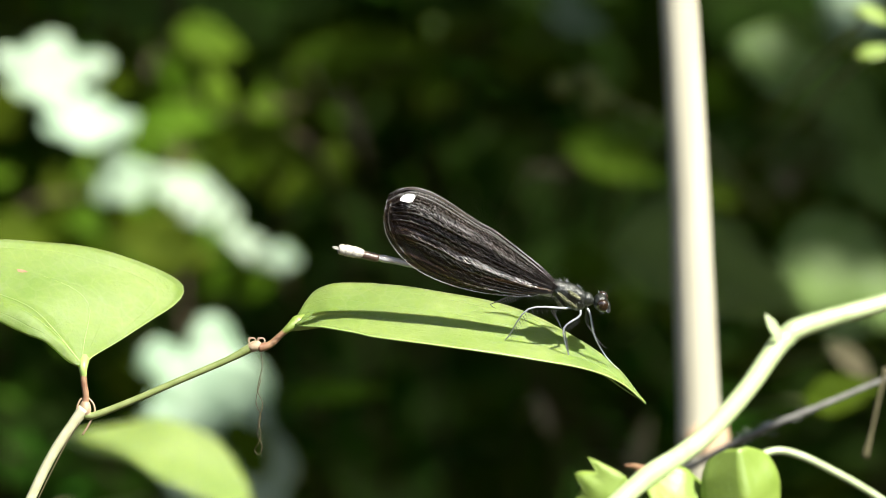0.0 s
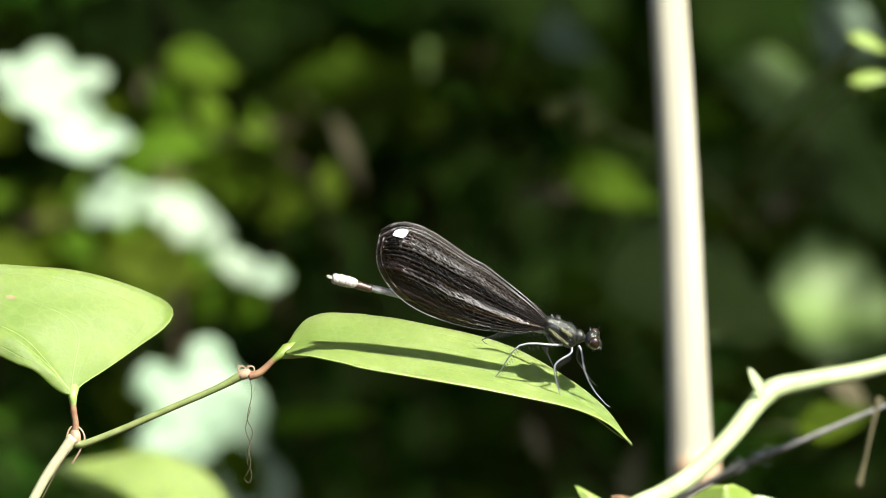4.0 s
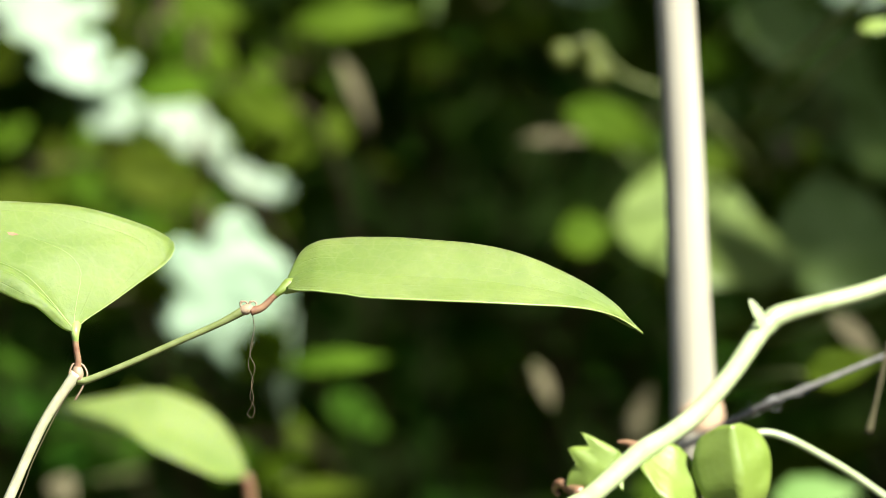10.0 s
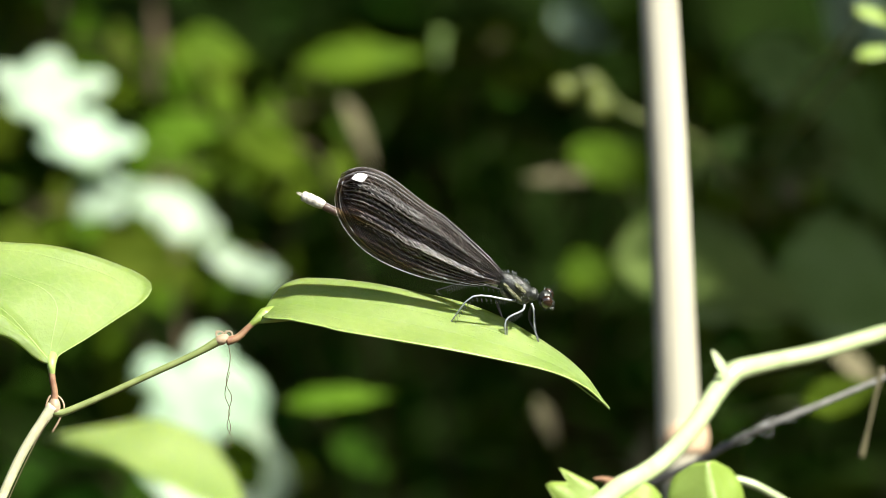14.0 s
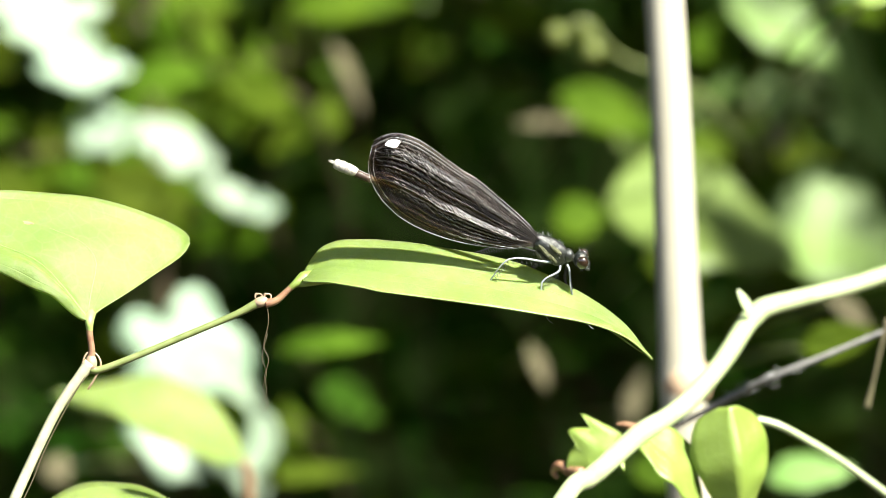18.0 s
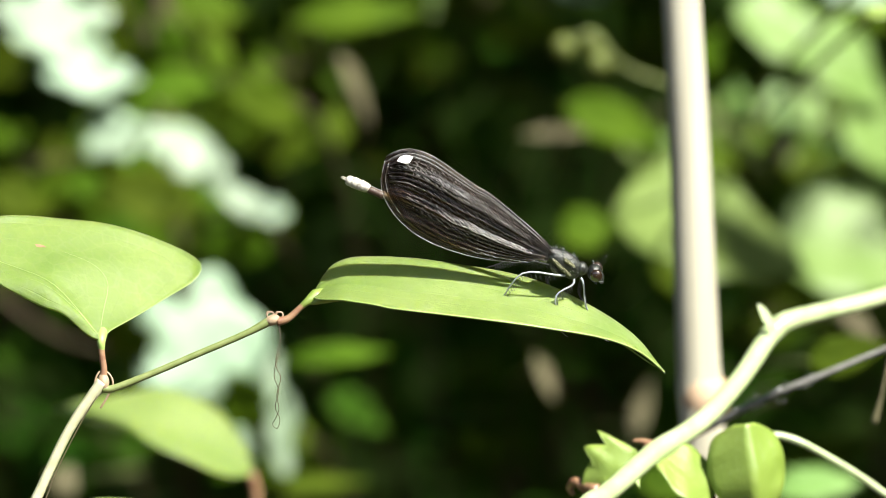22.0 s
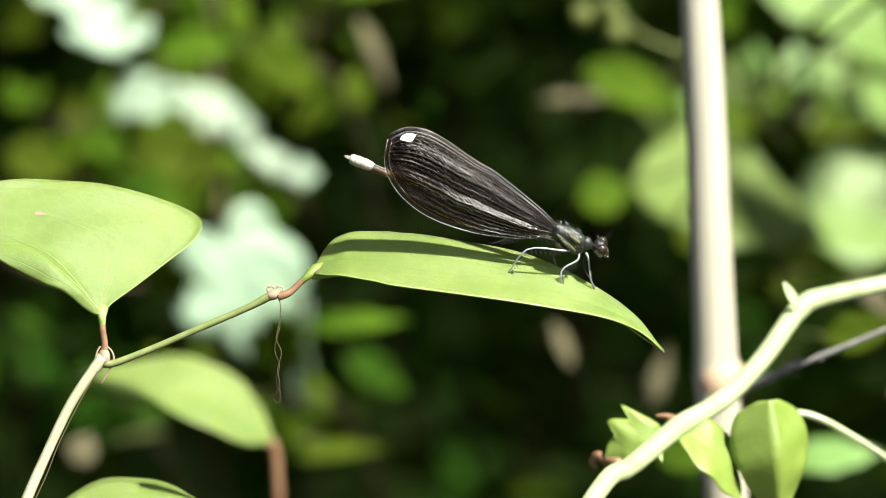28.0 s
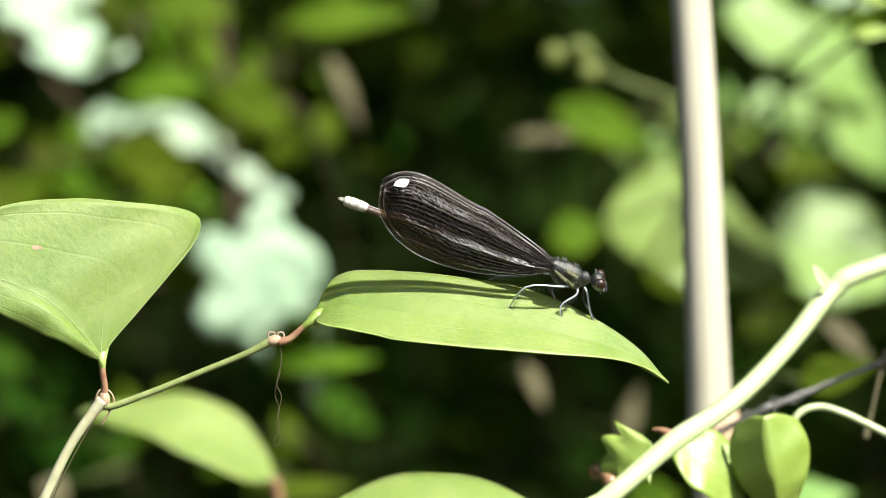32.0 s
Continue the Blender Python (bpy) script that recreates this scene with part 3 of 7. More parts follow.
    part("leaf_margin", tube(bmesh.new(), [heart_point(s, 1) for s in np.linspace(0, 0.97, 40)], 1.3 * U, 5, 1), LEAF_EDGE, hl, "pale leaf edge")
    return tw, leaf, hl


# the heart-shaped leaf: its midrib, its outer rim and the rim of the half folded towards the path, from stalk to tip
RIB_X = soft_profile([(0, 0), (0.1, -16), (0.25, -48), (0.45, -98), (0.65, -165), (1, -335)])
RIB_Z = soft_profile([(0, 0), (0.1, 18), (0.25, 54), (0.45, 100), (0.65, 128), (1, 186)])
RIM_X = soft_profile([(0, 4), (0.05, 16), (0.12, 58), (0.2, 108), (0.27, 148), (0.32, 166), (0.37, 158), (0.45, 116), (0.58, 32), (0.72, -62), (0.86, -180), (1, -335)])
RIM_Z = soft_profile([(0, 4), (0.05, 18), (0.12, 44), (0.2, 76), (0.27, 103), (0.32, 129), (0.37, 152), (0.45, 175), (0.58, 199), (0.72, 219), (0.86, 224), (1, 186)])


def heart_point(s, v):
    """A point of the heart-shaped blade: far half (v > 0) spread to the light, near half folded up along the midrib."""
    x, z, y = RIB_X(s), RIB_Z(s), 60 * s
    if v >= 0:
        wide = math.hypot(RIM_X(s) - x, RIM_Z(s) - z)
        x, z = x + (RIM_X(s) - x) * v, z + (RIM_Z(s) - z) * v
        y += 1.0 * wide * v - 0.16 * wide * v * v
    else:
        fold = min(1.0, s / 0.45) ** 0.75 * min(1.0, 3 * (1 - s))
        x, z, y = x - 4 * fold * v, z + 44 * fold * v, y + 42 * fold * v
    rib = math.exp(-(v / 0.05) ** 2)
    lift = 12 * math.sin(math.pi * abs(v)) * math.sin(math.pi * min(1, 1.3 * s)) + 4 * math.sin(s * 17 + v * 4) * abs(v) * min(1, s * 4) - 1.1 * rib * min(1, s * 6)
    return (Vector((x, y, z)) + Vector((0.2, -0.55, 0.8)) * lift) * U


def heart_blade():
    bm = bmesh.new()
    lay = bm.loops.layers.uv.new("UVMap")
    nu, nv = 40, 28
    grid = [[[bm.verts.new(heart_point(i / nu, 2 * j / nv - 1) + Vector((0.2, -0.5, 0.8)) * (side_ * 0.00015)) for j in range(nv + 1)] for i in range(nu + 1)] for side_ in (1, -1)]

    def quad(vs, uvs):
        fc = bm.faces.new(vs)
        for lp, uv in zip(fc.loops, uvs):
            lp[lay].uv = uv

    for g, rows in enumerate(grid):
        for i in range(nu):
            for j in range(nv):
                st = [(i, j), (i + 1, j), (i + 1, j + 1), (i, j + 1)]
                quad([rows[a][b] for a, b in st], [(a / nu, b / nv) for a, b in st])
    ring = [(0, j) for j in range(nv + 1)] + [(i, nv) for i in range(1, nu + 1)] + [(nu, j) for j in range(nv - 1, -1, -1)] + [(i, 0) for i in range(nu - 1, 0, -1)]
    for a, b in zip(ring, ring[1:] + ring[:1]):
        quad([grid[1][a[0]][a[1]], grid[1][b[0]][b[1]], grid[0][b[0]][b[1]], grid[0][a[0]][a[1]]], [(a[0] / nu, a[1] / nv), (b[0] / nu, b[1] / nv)] * 2)
    return bm


twig, long_leaf, heart_leaf = build_twig()


# ---- damselfly ----
WING_TURN = radians(28.8)
TOP_EDGE = soft_profile([(0, 5), (0.1, 17), (0.2, 25), (0.35, 34), (0.46, 39), (0.53, 38), (0.65, 41), (0.77, 44), (0.86, 42), (0.94, 32), (0.98, 18), (1, 2)])
LOW_EDGE = soft_profile([(0, -8), (0.06, -22), (0.12, -39), (0.28, -65), (0.42, -80), (0.57, -88), (0.7, -86), (0.83, -71), (0.92, -50), (0.975, -26), (1, -2)])


def wing_span(s):
    """The breadth that the long veins share; past the broadest part they run out into the trailing edge."""
    k = min(s, 0.5)
    return TOP_EDGE(k) - LOW_EDGE(k) + 4


def vein_height(s, q):
    """Where the long vein q (1 along the leading edge, 0 the hindmost) runs at s."""
    return TOP_EDGE(s) - (1 - q) * wing_span(s) - 46 * (1 - q) ** 0.5 * max(0.0, s - 0.45) ** 1.6 * (1.6 if q < 0.99 else 0)


def wing_point(s, w, y0, size, bend, v=None):
    """A point of a wing: s from root to tip, w from the trailing (0) to the leading (1) edge, pleated along its veins."""
    u = 345 * s * size
    if v is None:
        v = LOW_EDGE(s) + (TOP_EDGE(s) - LOW_EDGE(s)) * w
    lo, hi = -0.4, 1.0
    for _ in range(9):                      # the vein line on which this point lies
        q = (lo + hi) / 2
        lo, hi = (q, hi) if vein_height(s, q) < v else (lo, q)
    k = q * 15.0
    some = 0.35 + 0.9 * max(0.0, 0.5 + noise.noise(Vector((math.floor(k) * 3.7, s * 3.0, y0))))
    fine = (abs((k % 1) - 0.5) * 2 - 0.5) * 1.25 * some
    ridge = sum(a * math.exp(-((q - c) / d) ** 2) for a, c, d in ((5.5, 0.83, 0.045), (5.0, 0.46, 0.045), (3.0, 0.17, 0.04), (2.0, 0.66, 0.03)))
    fold = -(fine + ridge * (0.55 + 0.6 * noise.noise(Vector((q * 9, s * 5, 2.0))))) * min(1, s * 5)
    v *= size
    sag = 10 * (w - 0.6) * s + (6 * s * s if y0 > 0 else -4 * s * (1 - s))
    c, n = math.cos(WING_TURN + bend), math.sin(WING_TURN + bend)
    return Vector((-u * c + v * n, y0 + fold + sag, u * n + v * c)) * U


def wing_meshes(y0, size, bend):
    nu, nv = 60, 64
    bm = bmesh.new()
    lay = bm.loops.layers.uv.new("UVMap")
    front = [[wing_point(i / nu, j / nv, y0, size, bend) for j in range(nv + 1)] for i in range(nu + 1)]
    g = [[bm.verts.new(p) for p in row] for row in front]
    for i in range(nu):
        for j in range(nv):
            st = [(i, j), (i + 1, j), (i + 1, j + 1), (i, j + 1)]
            fc = bm.faces.new([g[a][b] for a, b in st])
            for lp, (a, b) in zip(fc.loops, st):
                lp[lay].uv = (a / nu, b / nv)
    veins = bmesh.new()
    for k in range(1, 16):                  # long veins, as far as the trailing edge
        q = k / 15
        line = [(s, vein_height(s, q)) for s in np.linspace(0.01, 0.99, 34)]
        line = [wing_point(s, 0.5, y0 - 0.6, size, bend, v) for s, v in line if LOW_EDGE(s) < v <= TOP_EDGE(s) + 0.01]
        if len(line) > 3:
            tube(veins, line, [0.5 * U] * len(line), 4, 1)
    shiny, dull = bmesh.new(), bmesh.new()
    rnd = random.Random(int(7 + y0 * 10))
    for w in (0.0, 1.0):                    # rim of the wing
        tube(shiny, [wing_point(s, w, y0 - 0.4, size, bend) for s in np.linspace(0.0, 1.0, 50)], 0.3 * U, 5, 1)
    for q0, s0, s1, n, thick in ((0.88, 0.42, 0.93, 90, 0.5), (0.82, 0.10, 0.86, 60, 0.34), (0.485, 0.08, 0.66, 90, 0.5), (0.455, 0.10, 0.6, 80, 0.44), (0.53, 0.12, 0.5, 40, 0.36), (0.40, 0.3, 0.9, 46, 0.32), (0.36, 0.4, 0.85, 30, 0.32), (0.12, 0.05, 0.5, 60, 0.36), *[(k / 15 + 0.005, 0.12, 0.96, 60, 0.29) for k in range(-4, 15)]):
        into = shiny if thick > 0.3 else dull
        for k in range(n):                  # glints and sheen, drawn as broken pale lines along the veins
            s = s0 + (s1 - s0) * (k + rnd.random()) / n
            if rnd.random() > 0.3 + 0.65 * math.sin(math.pi * (s - s0) / (s1 - s0)):
                continue
            a = q0 + rnd.uniform(-0.014, 0.014)
            long_ = rnd.uniform(0.006, 0.02)
            line = [vein_height(s + long_ * c, a + 0.012 * c) for c in (0, 0.5, 1)]
            if LOW_EDGE(s) < line[0] and line[2] < TOP_EDGE(s):
                tube(into, [wing_point(s + long_ * c, 0.5, y0 + (-1.2 if y0 < 0 else 1.2), size, bend, v) for c, v in zip((0, 0.5, 1), line)], rnd.uniform(0.4, 1.3) * thick * U, 4, 1, caps=False)
    for k in range(420):                    # cross veins
        s = 0.05 + 0.93 * k / 420
        w0 = (k * 0.377) % 0.94
        tube(veins, [wing_point(s, w0 + d, y0 - 0.5, size, bend) for d in (0, 0.03, 0.06)], 0.3 * U, 3, 1, caps=False)
    spot = bmesh.new()
    for off in (-12.0,):                    # a patch on the outer face
        g = []
        for i in range(6):
            inset = (0.04, 0.008, 0.0, 0.0, 0.01, 0.042)[i]
            row = [wing_point(0.898 + 0.058 * i / 5 + 0.004 * (1 - j / 4), 0.88 + inset + (0.16 - 2 * inset) * j / 4, 0, size, bend) for j in range(5)]
            g.append([spot.verts.new((p.x, (y0 + 5 + off - 3 + 1.8 * j) * U, p.z)) for j, p in enumerate(row)])
        for i in range(5):
            for j in range(4):
                spot.faces.new((g[i][j], g[i + 1][j], g[i + 1][j + 1], g[i][j + 1]))
    return bm, veins, shiny, dull, spot


def build_damselfly():
    d = thing("damselfly", pose(0, 0.75, 1.06), "black-winged damselfly with white wing spots, perched on a leaf", "damselfly")

    def P(x, z, y=0.0):
        return Vector((x, y, z)) * U

    head = bmesh.new()
    blob(head, P(-3, 0), (13 * U, 18 * U, 15 * U))
    blob(head, P(8, -8), (7 * U, 10 * U, 9 * U), 12, 8)
    blob(head, P(12, -16), (4 * U, 7 * U, 4 * U), 10, 6)
    hd = part("head", head, BODY, d)
    for sy in (-1, 1):
        e = bmesh.new()
        blob(e, P(0, 1, 14 * sy), (11 * U, 9 * U, 12 * U))
        part("eye", e, EYE, hd, "glossy dark brown compound eye")
        part("antenna", tube(bmesh.new(), [P(5, 12, 7 * sy), P(9, 22, 9 * sy), P(15, 31, 11 * sy)], [1.0 * U, 0.6 * U, 0.35 * U], 5, 3), BODY, hd)
    th = bmesh.new()
    blob(th, P(-27, 5), (11 * U, 12 * U, 13 * U))
    blob(th, P(-19, 2), (6 * U, 7 * U, 7 * U), 12, 8)
    part("prothorax", th, BODY, d)
    th = bmesh.new()
    lean = Matrix.Rotation(radians(26), 4, "Y")
    blob(th, P(-58, 13), (37 * U, 18 * U, 20 * U), 22, 14, lean)
    blob(th, P(-74, 26), (18 * U, 12 * U, 11 * U), 16, 10, lean)
    blob(th, P(-54, 27), (16 * U, 8 * U, 6 * U), 14, 8, lean)
    blob(th, P(-44, -2), (16 * U, 15 * U, 15 * U), 16, 10, lean)
    tx = part("thorax", th, BODY, d, "dark metallic bronze thorax")
    st = bmesh.new()
    for sy in (-1, 1):
        blob(st, P(-62, 10, 14.5 * sy), (25 * U, 6.5 * U, 5 * U), 14, 8, Matrix.Rotation(radians(40), 4, "Y"))
        blob(st, P(-74, 2, 12.5 * sy), (17 * U, 6 * U, 5 * U), 14, 8, Matrix.Rotation(radians(48), 4, "Y"))
        blob(st, P(-50, 20, 13 * sy), (15 * U, 6 * U, 4 * U), 12, 8, Matrix.Rotation(radians(34), 4, "Y"))
    part("side_stripe", st, CHEEK, tx, "pale bronze stripes on the side")
    hair = bmesh.new()
    rnd = random.Random(31)
    for _ in range(90):
        a, c = rnd.uniform(0, 6.28), rnd.uniform(-0.9, 0.9)
        r = math.sqrt(1 - c * c)
        d0 = Vector((c * 0.5, r * math.cos(a), r * math.sin(a)))
        p = P(-58 + 34 * c * 0.9, 14 - 30 * c * 0.45) + Vector((0, d0.y * 18, d0.z * 21)) * U
        tube(hair, [p, p + d0 * (7 * U)], [0.4 * U, 0.15 * U], 3, 1, caps=False)
    for _ in range(40):
        a = rnd.uniform(0, 6.28)
        d0 = Vector((rnd.uniform(-0.4, 0.9), math.cos(a), math.sin(a))).normalized()
        p = P(-2, 0) + Vector((d0.x * 12, d0.y * 16, d0.z * 14)) * U
        tube(hair, [p, p + d0 * (8 * U)], [0.4 * U, 0.15 * U], 3, 1, caps=False)
    part("hairs", hair, LEG, tx, "fine grey hairs")
    # abdomen, hinged at the back of the thorax
    a = part("abdomen", abdomen_mesh(), ABDOMEN, d, "long slender grey abdomen", m=Matrix.Translation(P(-88, 14)))
    t = bmesh.new()
    ax = Vector((-378, 0, 80))
    ax.y = -15.0
    tube(t, [ax * U * s for s in (0.885, 0.9, 0.93, 0.935, 0.965, 0.97, 0.99, 1.0)], [6.4 * U, 9.2 * U, 10.6 * U, 9.8 * U, 10.8 * U, 9.6 * U, 9.8 * U, 7.6 * U], 12, 2)
    for sy in (-1, 1):
        tube(t, [ax * U * 0.99 + Vector((0, 2.5 * sy, 0)) * U, ax * U * 1.015 + Vector((0, 3 * sy, 1)) * U, ax * U * 1.03 + Vector((0, 1.5 * sy, 1)) * U], [1.8 * U, 1.4 * U, 0.5 * U], 6, 2)
    dark = bmesh.new()
    tube(dark, [(ax * s + Vector((0, 0, -6 * math.sin(math.pi * s) * s))) * U for s in (0.815, 0.83, 0.855, 0.875, 0.893)], [6.6 * U, 7.4 * U, 7.0 * U, 7.3 * U, 6.8 * U], 12, 2)
    part("abdomen_band", dark, BAND, a, "dark reddish brown band before the tip")
    part("abdomen_tip", t, TIP, a, "pale chalky end of the abdomen")
    # wings, hinged on the thorax
    wings = []
    for nm, y0, size, bend, at in (("hindwing", -6.5, 0.965, 0.022, P(-86, 30)), ("forewing", -8.5, 1.0, 0.0, P(-80, 26)), ("hindwing", 2.2, 0.965, 0.026, P(-86, 30)), ("forewing", 4.5, 1.0, 0.006, P(-80, 26))):
        bm, vn, sh, du, sp = wing_meshes(y0, size, bend)
        w = part(nm, bm, WING, d, "smoky black pleated wing", m=Matrix.Translation(at))
        part("wing_vein", vn, VEIN, w)
        part("rim_and_glints", sh, RIM_GLINT, w, "silvery rim, and glints drawn as pale streaks")
        part("sheen_lines", du, SHEEN, w, "wing sheen drawn as fine pale brown lines along the veins")
        if nm == "forewing" and y0 < 0:
            part("white_spot", sp, SPOT, w, "white spot near the wing tip")
        wings.append((w, at, -1 if y0 < 0 else 1))
    # legs
    for pts, dark in (
            ([(-56, -8, -10), (-70, -2, -22), (-130, -2, -30), (-162, -60, -28), (-176, -78, -26)], False),
            ([(-38, -12, -9), (-40, -22, -16), (-66, -40, -28), (-58, -82, -32), (-48, -110, -30)], False),
            ([(-26, -10, -7), (-20, -20, -12), (-12, -56, -20), (6, -92, -20), (26, -118, -18)], False),
            ([(-58, -12, 10), (-74, -10, 24), (-140, -14, 44), (-182, -34, 46), (-196, -40, 44)], True),
            ([(-42, -14, 9), (-56, -20, 18), (-86, -36, 30), (-74, -66, 34), (-62, -88, 32)], True),
            ([(-28, -12, 7), (-26, -24, 12), (-26, -54, 20), (-8, -84, 22), (4, -100, 20)], True)):
        lb = bmesh.new()
        q = [P(x, z, y) for x, z, y in pts]
        tube(lb, q, [2.4 * U, 2.0 * U, 1.6 * U, 1.1 * U, 0.6 * U], 7, 4)
        tube(lb, [q[-1], q[-1] + P(5, -5, 0), q[-1] + P(11, -8, 0)], [0.7 * U, 0.6 * U, 0.4 * U], 5, 2)
        lg = part("leg", lb, LEG_DARK if dark else LEG, d)
        br = bmesh.new()
        for a0, b0, n in ((q[1], q[2], 7), (q[2], q[3], 10)):
            for k in range(n):
                c = a0.lerp(b0, (k + 0.7) / (n + 0.4))
                for sy in (-1, 1):
                    tube(br, [c, c + Vector((4.5, 5 * sy, -8)) * U], [0.5 * U, 0.2 * U], 3, 1, caps=False)
        part("bristles", br, LEG_DARK, lg)
    return d, wings, a


def abdomen_mesh():
    bm = bmesh.new()
    ax = Vector((-378, 0, 80))
    pts, rr = [], []
    for k in range(9):
        s0, s1 = k / 9 * 0.9, (k + 1) / 9 * 0.9
        base = 7.5 if k == 0 else 5.6 + 0.12 * k
        for s, r in ((s0 + 0.004, base * 0.92), (s0 + 0.02, base), ((s0 + s1) / 2, base * 0.94), (s1 - 0.012, base * 1.08)):
            pts.append((ax + Vector((0, -16 * s * s, -6 * math.sin(math.pi * s)))) * U * s)
            rr.append(r * U)
    return tube(bm, pts, rr, 12, 1)


damselfly, wings, abdomen = build_damselfly()


# ---- stout stem with its leaves ----
def build_stem():
    sv = thing("stout_vine", pose(0, 0.82, 1.05), "stout pale green vine stem with young leaves", "vine")
    main = [(-0.0254, -0.0512, -0.0320), (-0.0118, -0.0264, -0.0113), (-0.0069, -0.0159, -0.0081), (-0.0044, -0.0106, -0.0065), (0.0020, -0.0020, -0.0016), (0.0070, 0.0045, 0.0010), (0.0118, 0.0109, 0.0043), (0.0175, 0.0206, 0.0099), (0.0221, 0.0281, 0.0158), (0.0236, 0.0303, 0.0173), (0.0258, 0.0315, 0.0189), (0.0318, 0.0360, 0.0204), (0.0406, 0.0416, 0.0224), (0.0536, 0.0515, 0.0263)]
    part("stem", tube(bmesh.new(), main, [0.0015, 0.0015, 0.0016, 0.0016, 0.0017, 0.0016, 0.00158, 0.00158, 0.00165, 0.00178, 0.0017, 0.0015, 0.0014, 0.0013], 14), STEM, sv)
    bract = blade(0.0048, soft_profile([(0, 0.4), (0.4, 1.0), (0.8, 0.6), (1, 0.05)], 0.0009), lambda s: 0.0006 * s * s, 0.4, 0.0003, 10, 6)
    part("bract", bract, STEM, sv, "small green bract at the bend", m=facing((0.0230, 0.0263, 0.0176), (-0.55, 0, 0.85), (0.3, -0.85, 0.4)))
    bd = bmesh.new()
    blob(bd, (0.0009, -0.0018, -0.0006), (0.0011, 0.0009, 0.0006), rot=Matrix.Rotation(radians(-38), 4, "Y"))
    tube(bd, [(0.0012, -0.0018, -0.0004), (-0.0002, -0.0015, 0.0000), (-0.0016, -0.0015, 0.0001)], [0.0007, 0.0005, 0.0002], 8)
    part("bud", bd, PETIOLE, sv, "reddish orange bud")
    cl = bmesh.new()
    tube(cl, [(-0.00747, -0.00600, -0.00780), (-0.00916, -0.00300, -0.00722), (-0.01074, -0.00200, -0.00637), (-0.01160, -0.00100, -0.00731), (-0.01089, -0.00100, -0.00848)], [0.0012, 0.001, 0.0008, 0.0006, 0.0004], 7)
    part("shoot", cl, PETIOLE, sv, "curled reddish shoot")
    # young toothed leaf
    ragged = lambda s: 0.0056 * OVATE(s) * (0.6 + 0.55 * ((s * 3.2) % 1))
    young = blade(0.0108, ragged, soft_profile([(0, 0), (0.5, 0.0008), (1, -0.001)]), 0.1, 0.0003, 48, 8, 0.0003)
    part("young_leaf", young, YOUNG, sv, "small toothed young leaf", m=facing((-0.0012, -0.0050, -0.0013), (-0.80, 0.05, -0.60), (0.42, -0.62, 0.65)))
    # one leaf flat to the sun, one folded back along its midrib
    flat = blade(0.017, soft_profile([(0, 0.1), (0.2, 0.8), (0.45, 1.0), (0.75, 0.62), (1, 0.03)], 0.0056), soft_profile([(0, 0), (0.5, 0.001), (1, -0.002)]), 0.1, 0.0004, 24, 12, 0.0003)
    part("young_leaf", flat, YOUNG, sv, "bright yellow-green young leaf", m=facing((0.00150, -0.00100, -0.00085), (0.70, 0.1, -0.70), (0.4, -0.65, 0.62)))
    fold = blade(0.019, soft_profile([(0, 0.25), (0.12, 0.8), (0.4, 1.0), (0.75, 0.62), (1, 0.03)], 0.0064), soft_profile([(0, 0), (0.5, 0.0015), (1, -0.002)]), -0.75, 0.0004, 24, 12, 0.0003)
    part("folded_leaf", fold, YOUNG, sv, "folded leaf, one half pale in the sun", m=facing((0.0164, -0.00200, 0.00277), (0.12, 0.05, -0.98), (0.12, -0.95, 0.22)))
    part("tendril", tube(bmesh.new(), [(0.0203, 0.0138, -0.0052), (0.0193, 0.0138, -0.0044), (0.0188, 0.0140, -0.0026), (0.0193, 0.0144, -0.0008), (0.0208, 0.0153, 0.0002), (0.0232, 0.0163, 0.0004), (0.0266, 0.0165, -0.0006), (0.0308, 0.0176, -0.0028), (0.0354, 0.0187, -0.0055), (0.0397, 0.0198, -0.0084), (0.0464, 0.0209, -0.0133)], [0.0003, 0.0004, 0.0005, 0.00058, 0.00062, 0.00062, 0.00062, 0.0006, 0.0006, 0.0006, 0.0006], 8), STEM, sv, "pale curling tendril")
    return sv


stem = build_stem()


def build_cane():
    c = thing("dead_cane", pose(0.05, 0.9, 1.1), "upright pale dead cane with a swollen ring", "cane")
    lean = 0.064
    zs = [-1.1, -0.6, -0.2, -0.062, -0.036, -0.03, -0.024, 0.0, 0.04, 0.2, 0.6, 1.2]
    rr = [0.97 * r for r in (0.006, 0.0052, 0.0046, 0.0042, 0.0041, 0.0044, 0.0040, 0.0038, 0.0036, 0.0033, 0.003, 0.002)]
    part("shaft", tube(bmesh.new(), [(-lean * z + 0.0006 * math.sin(z * 40), 0, z) for z in zs], rr, 18, 4), CANE, c)
    part("ring", tube(bmesh.new(), [(-lean * z, 0, z) for z in (-0.0335, -0.032, -0.0305, -0.029, -0.0275)], [0.0041, 0.00455, 0.0047, 0.00455, 0.0041], 18, 2), CANE_RING, c, "brownish swollen ring")
    return c


cane = build_cane()


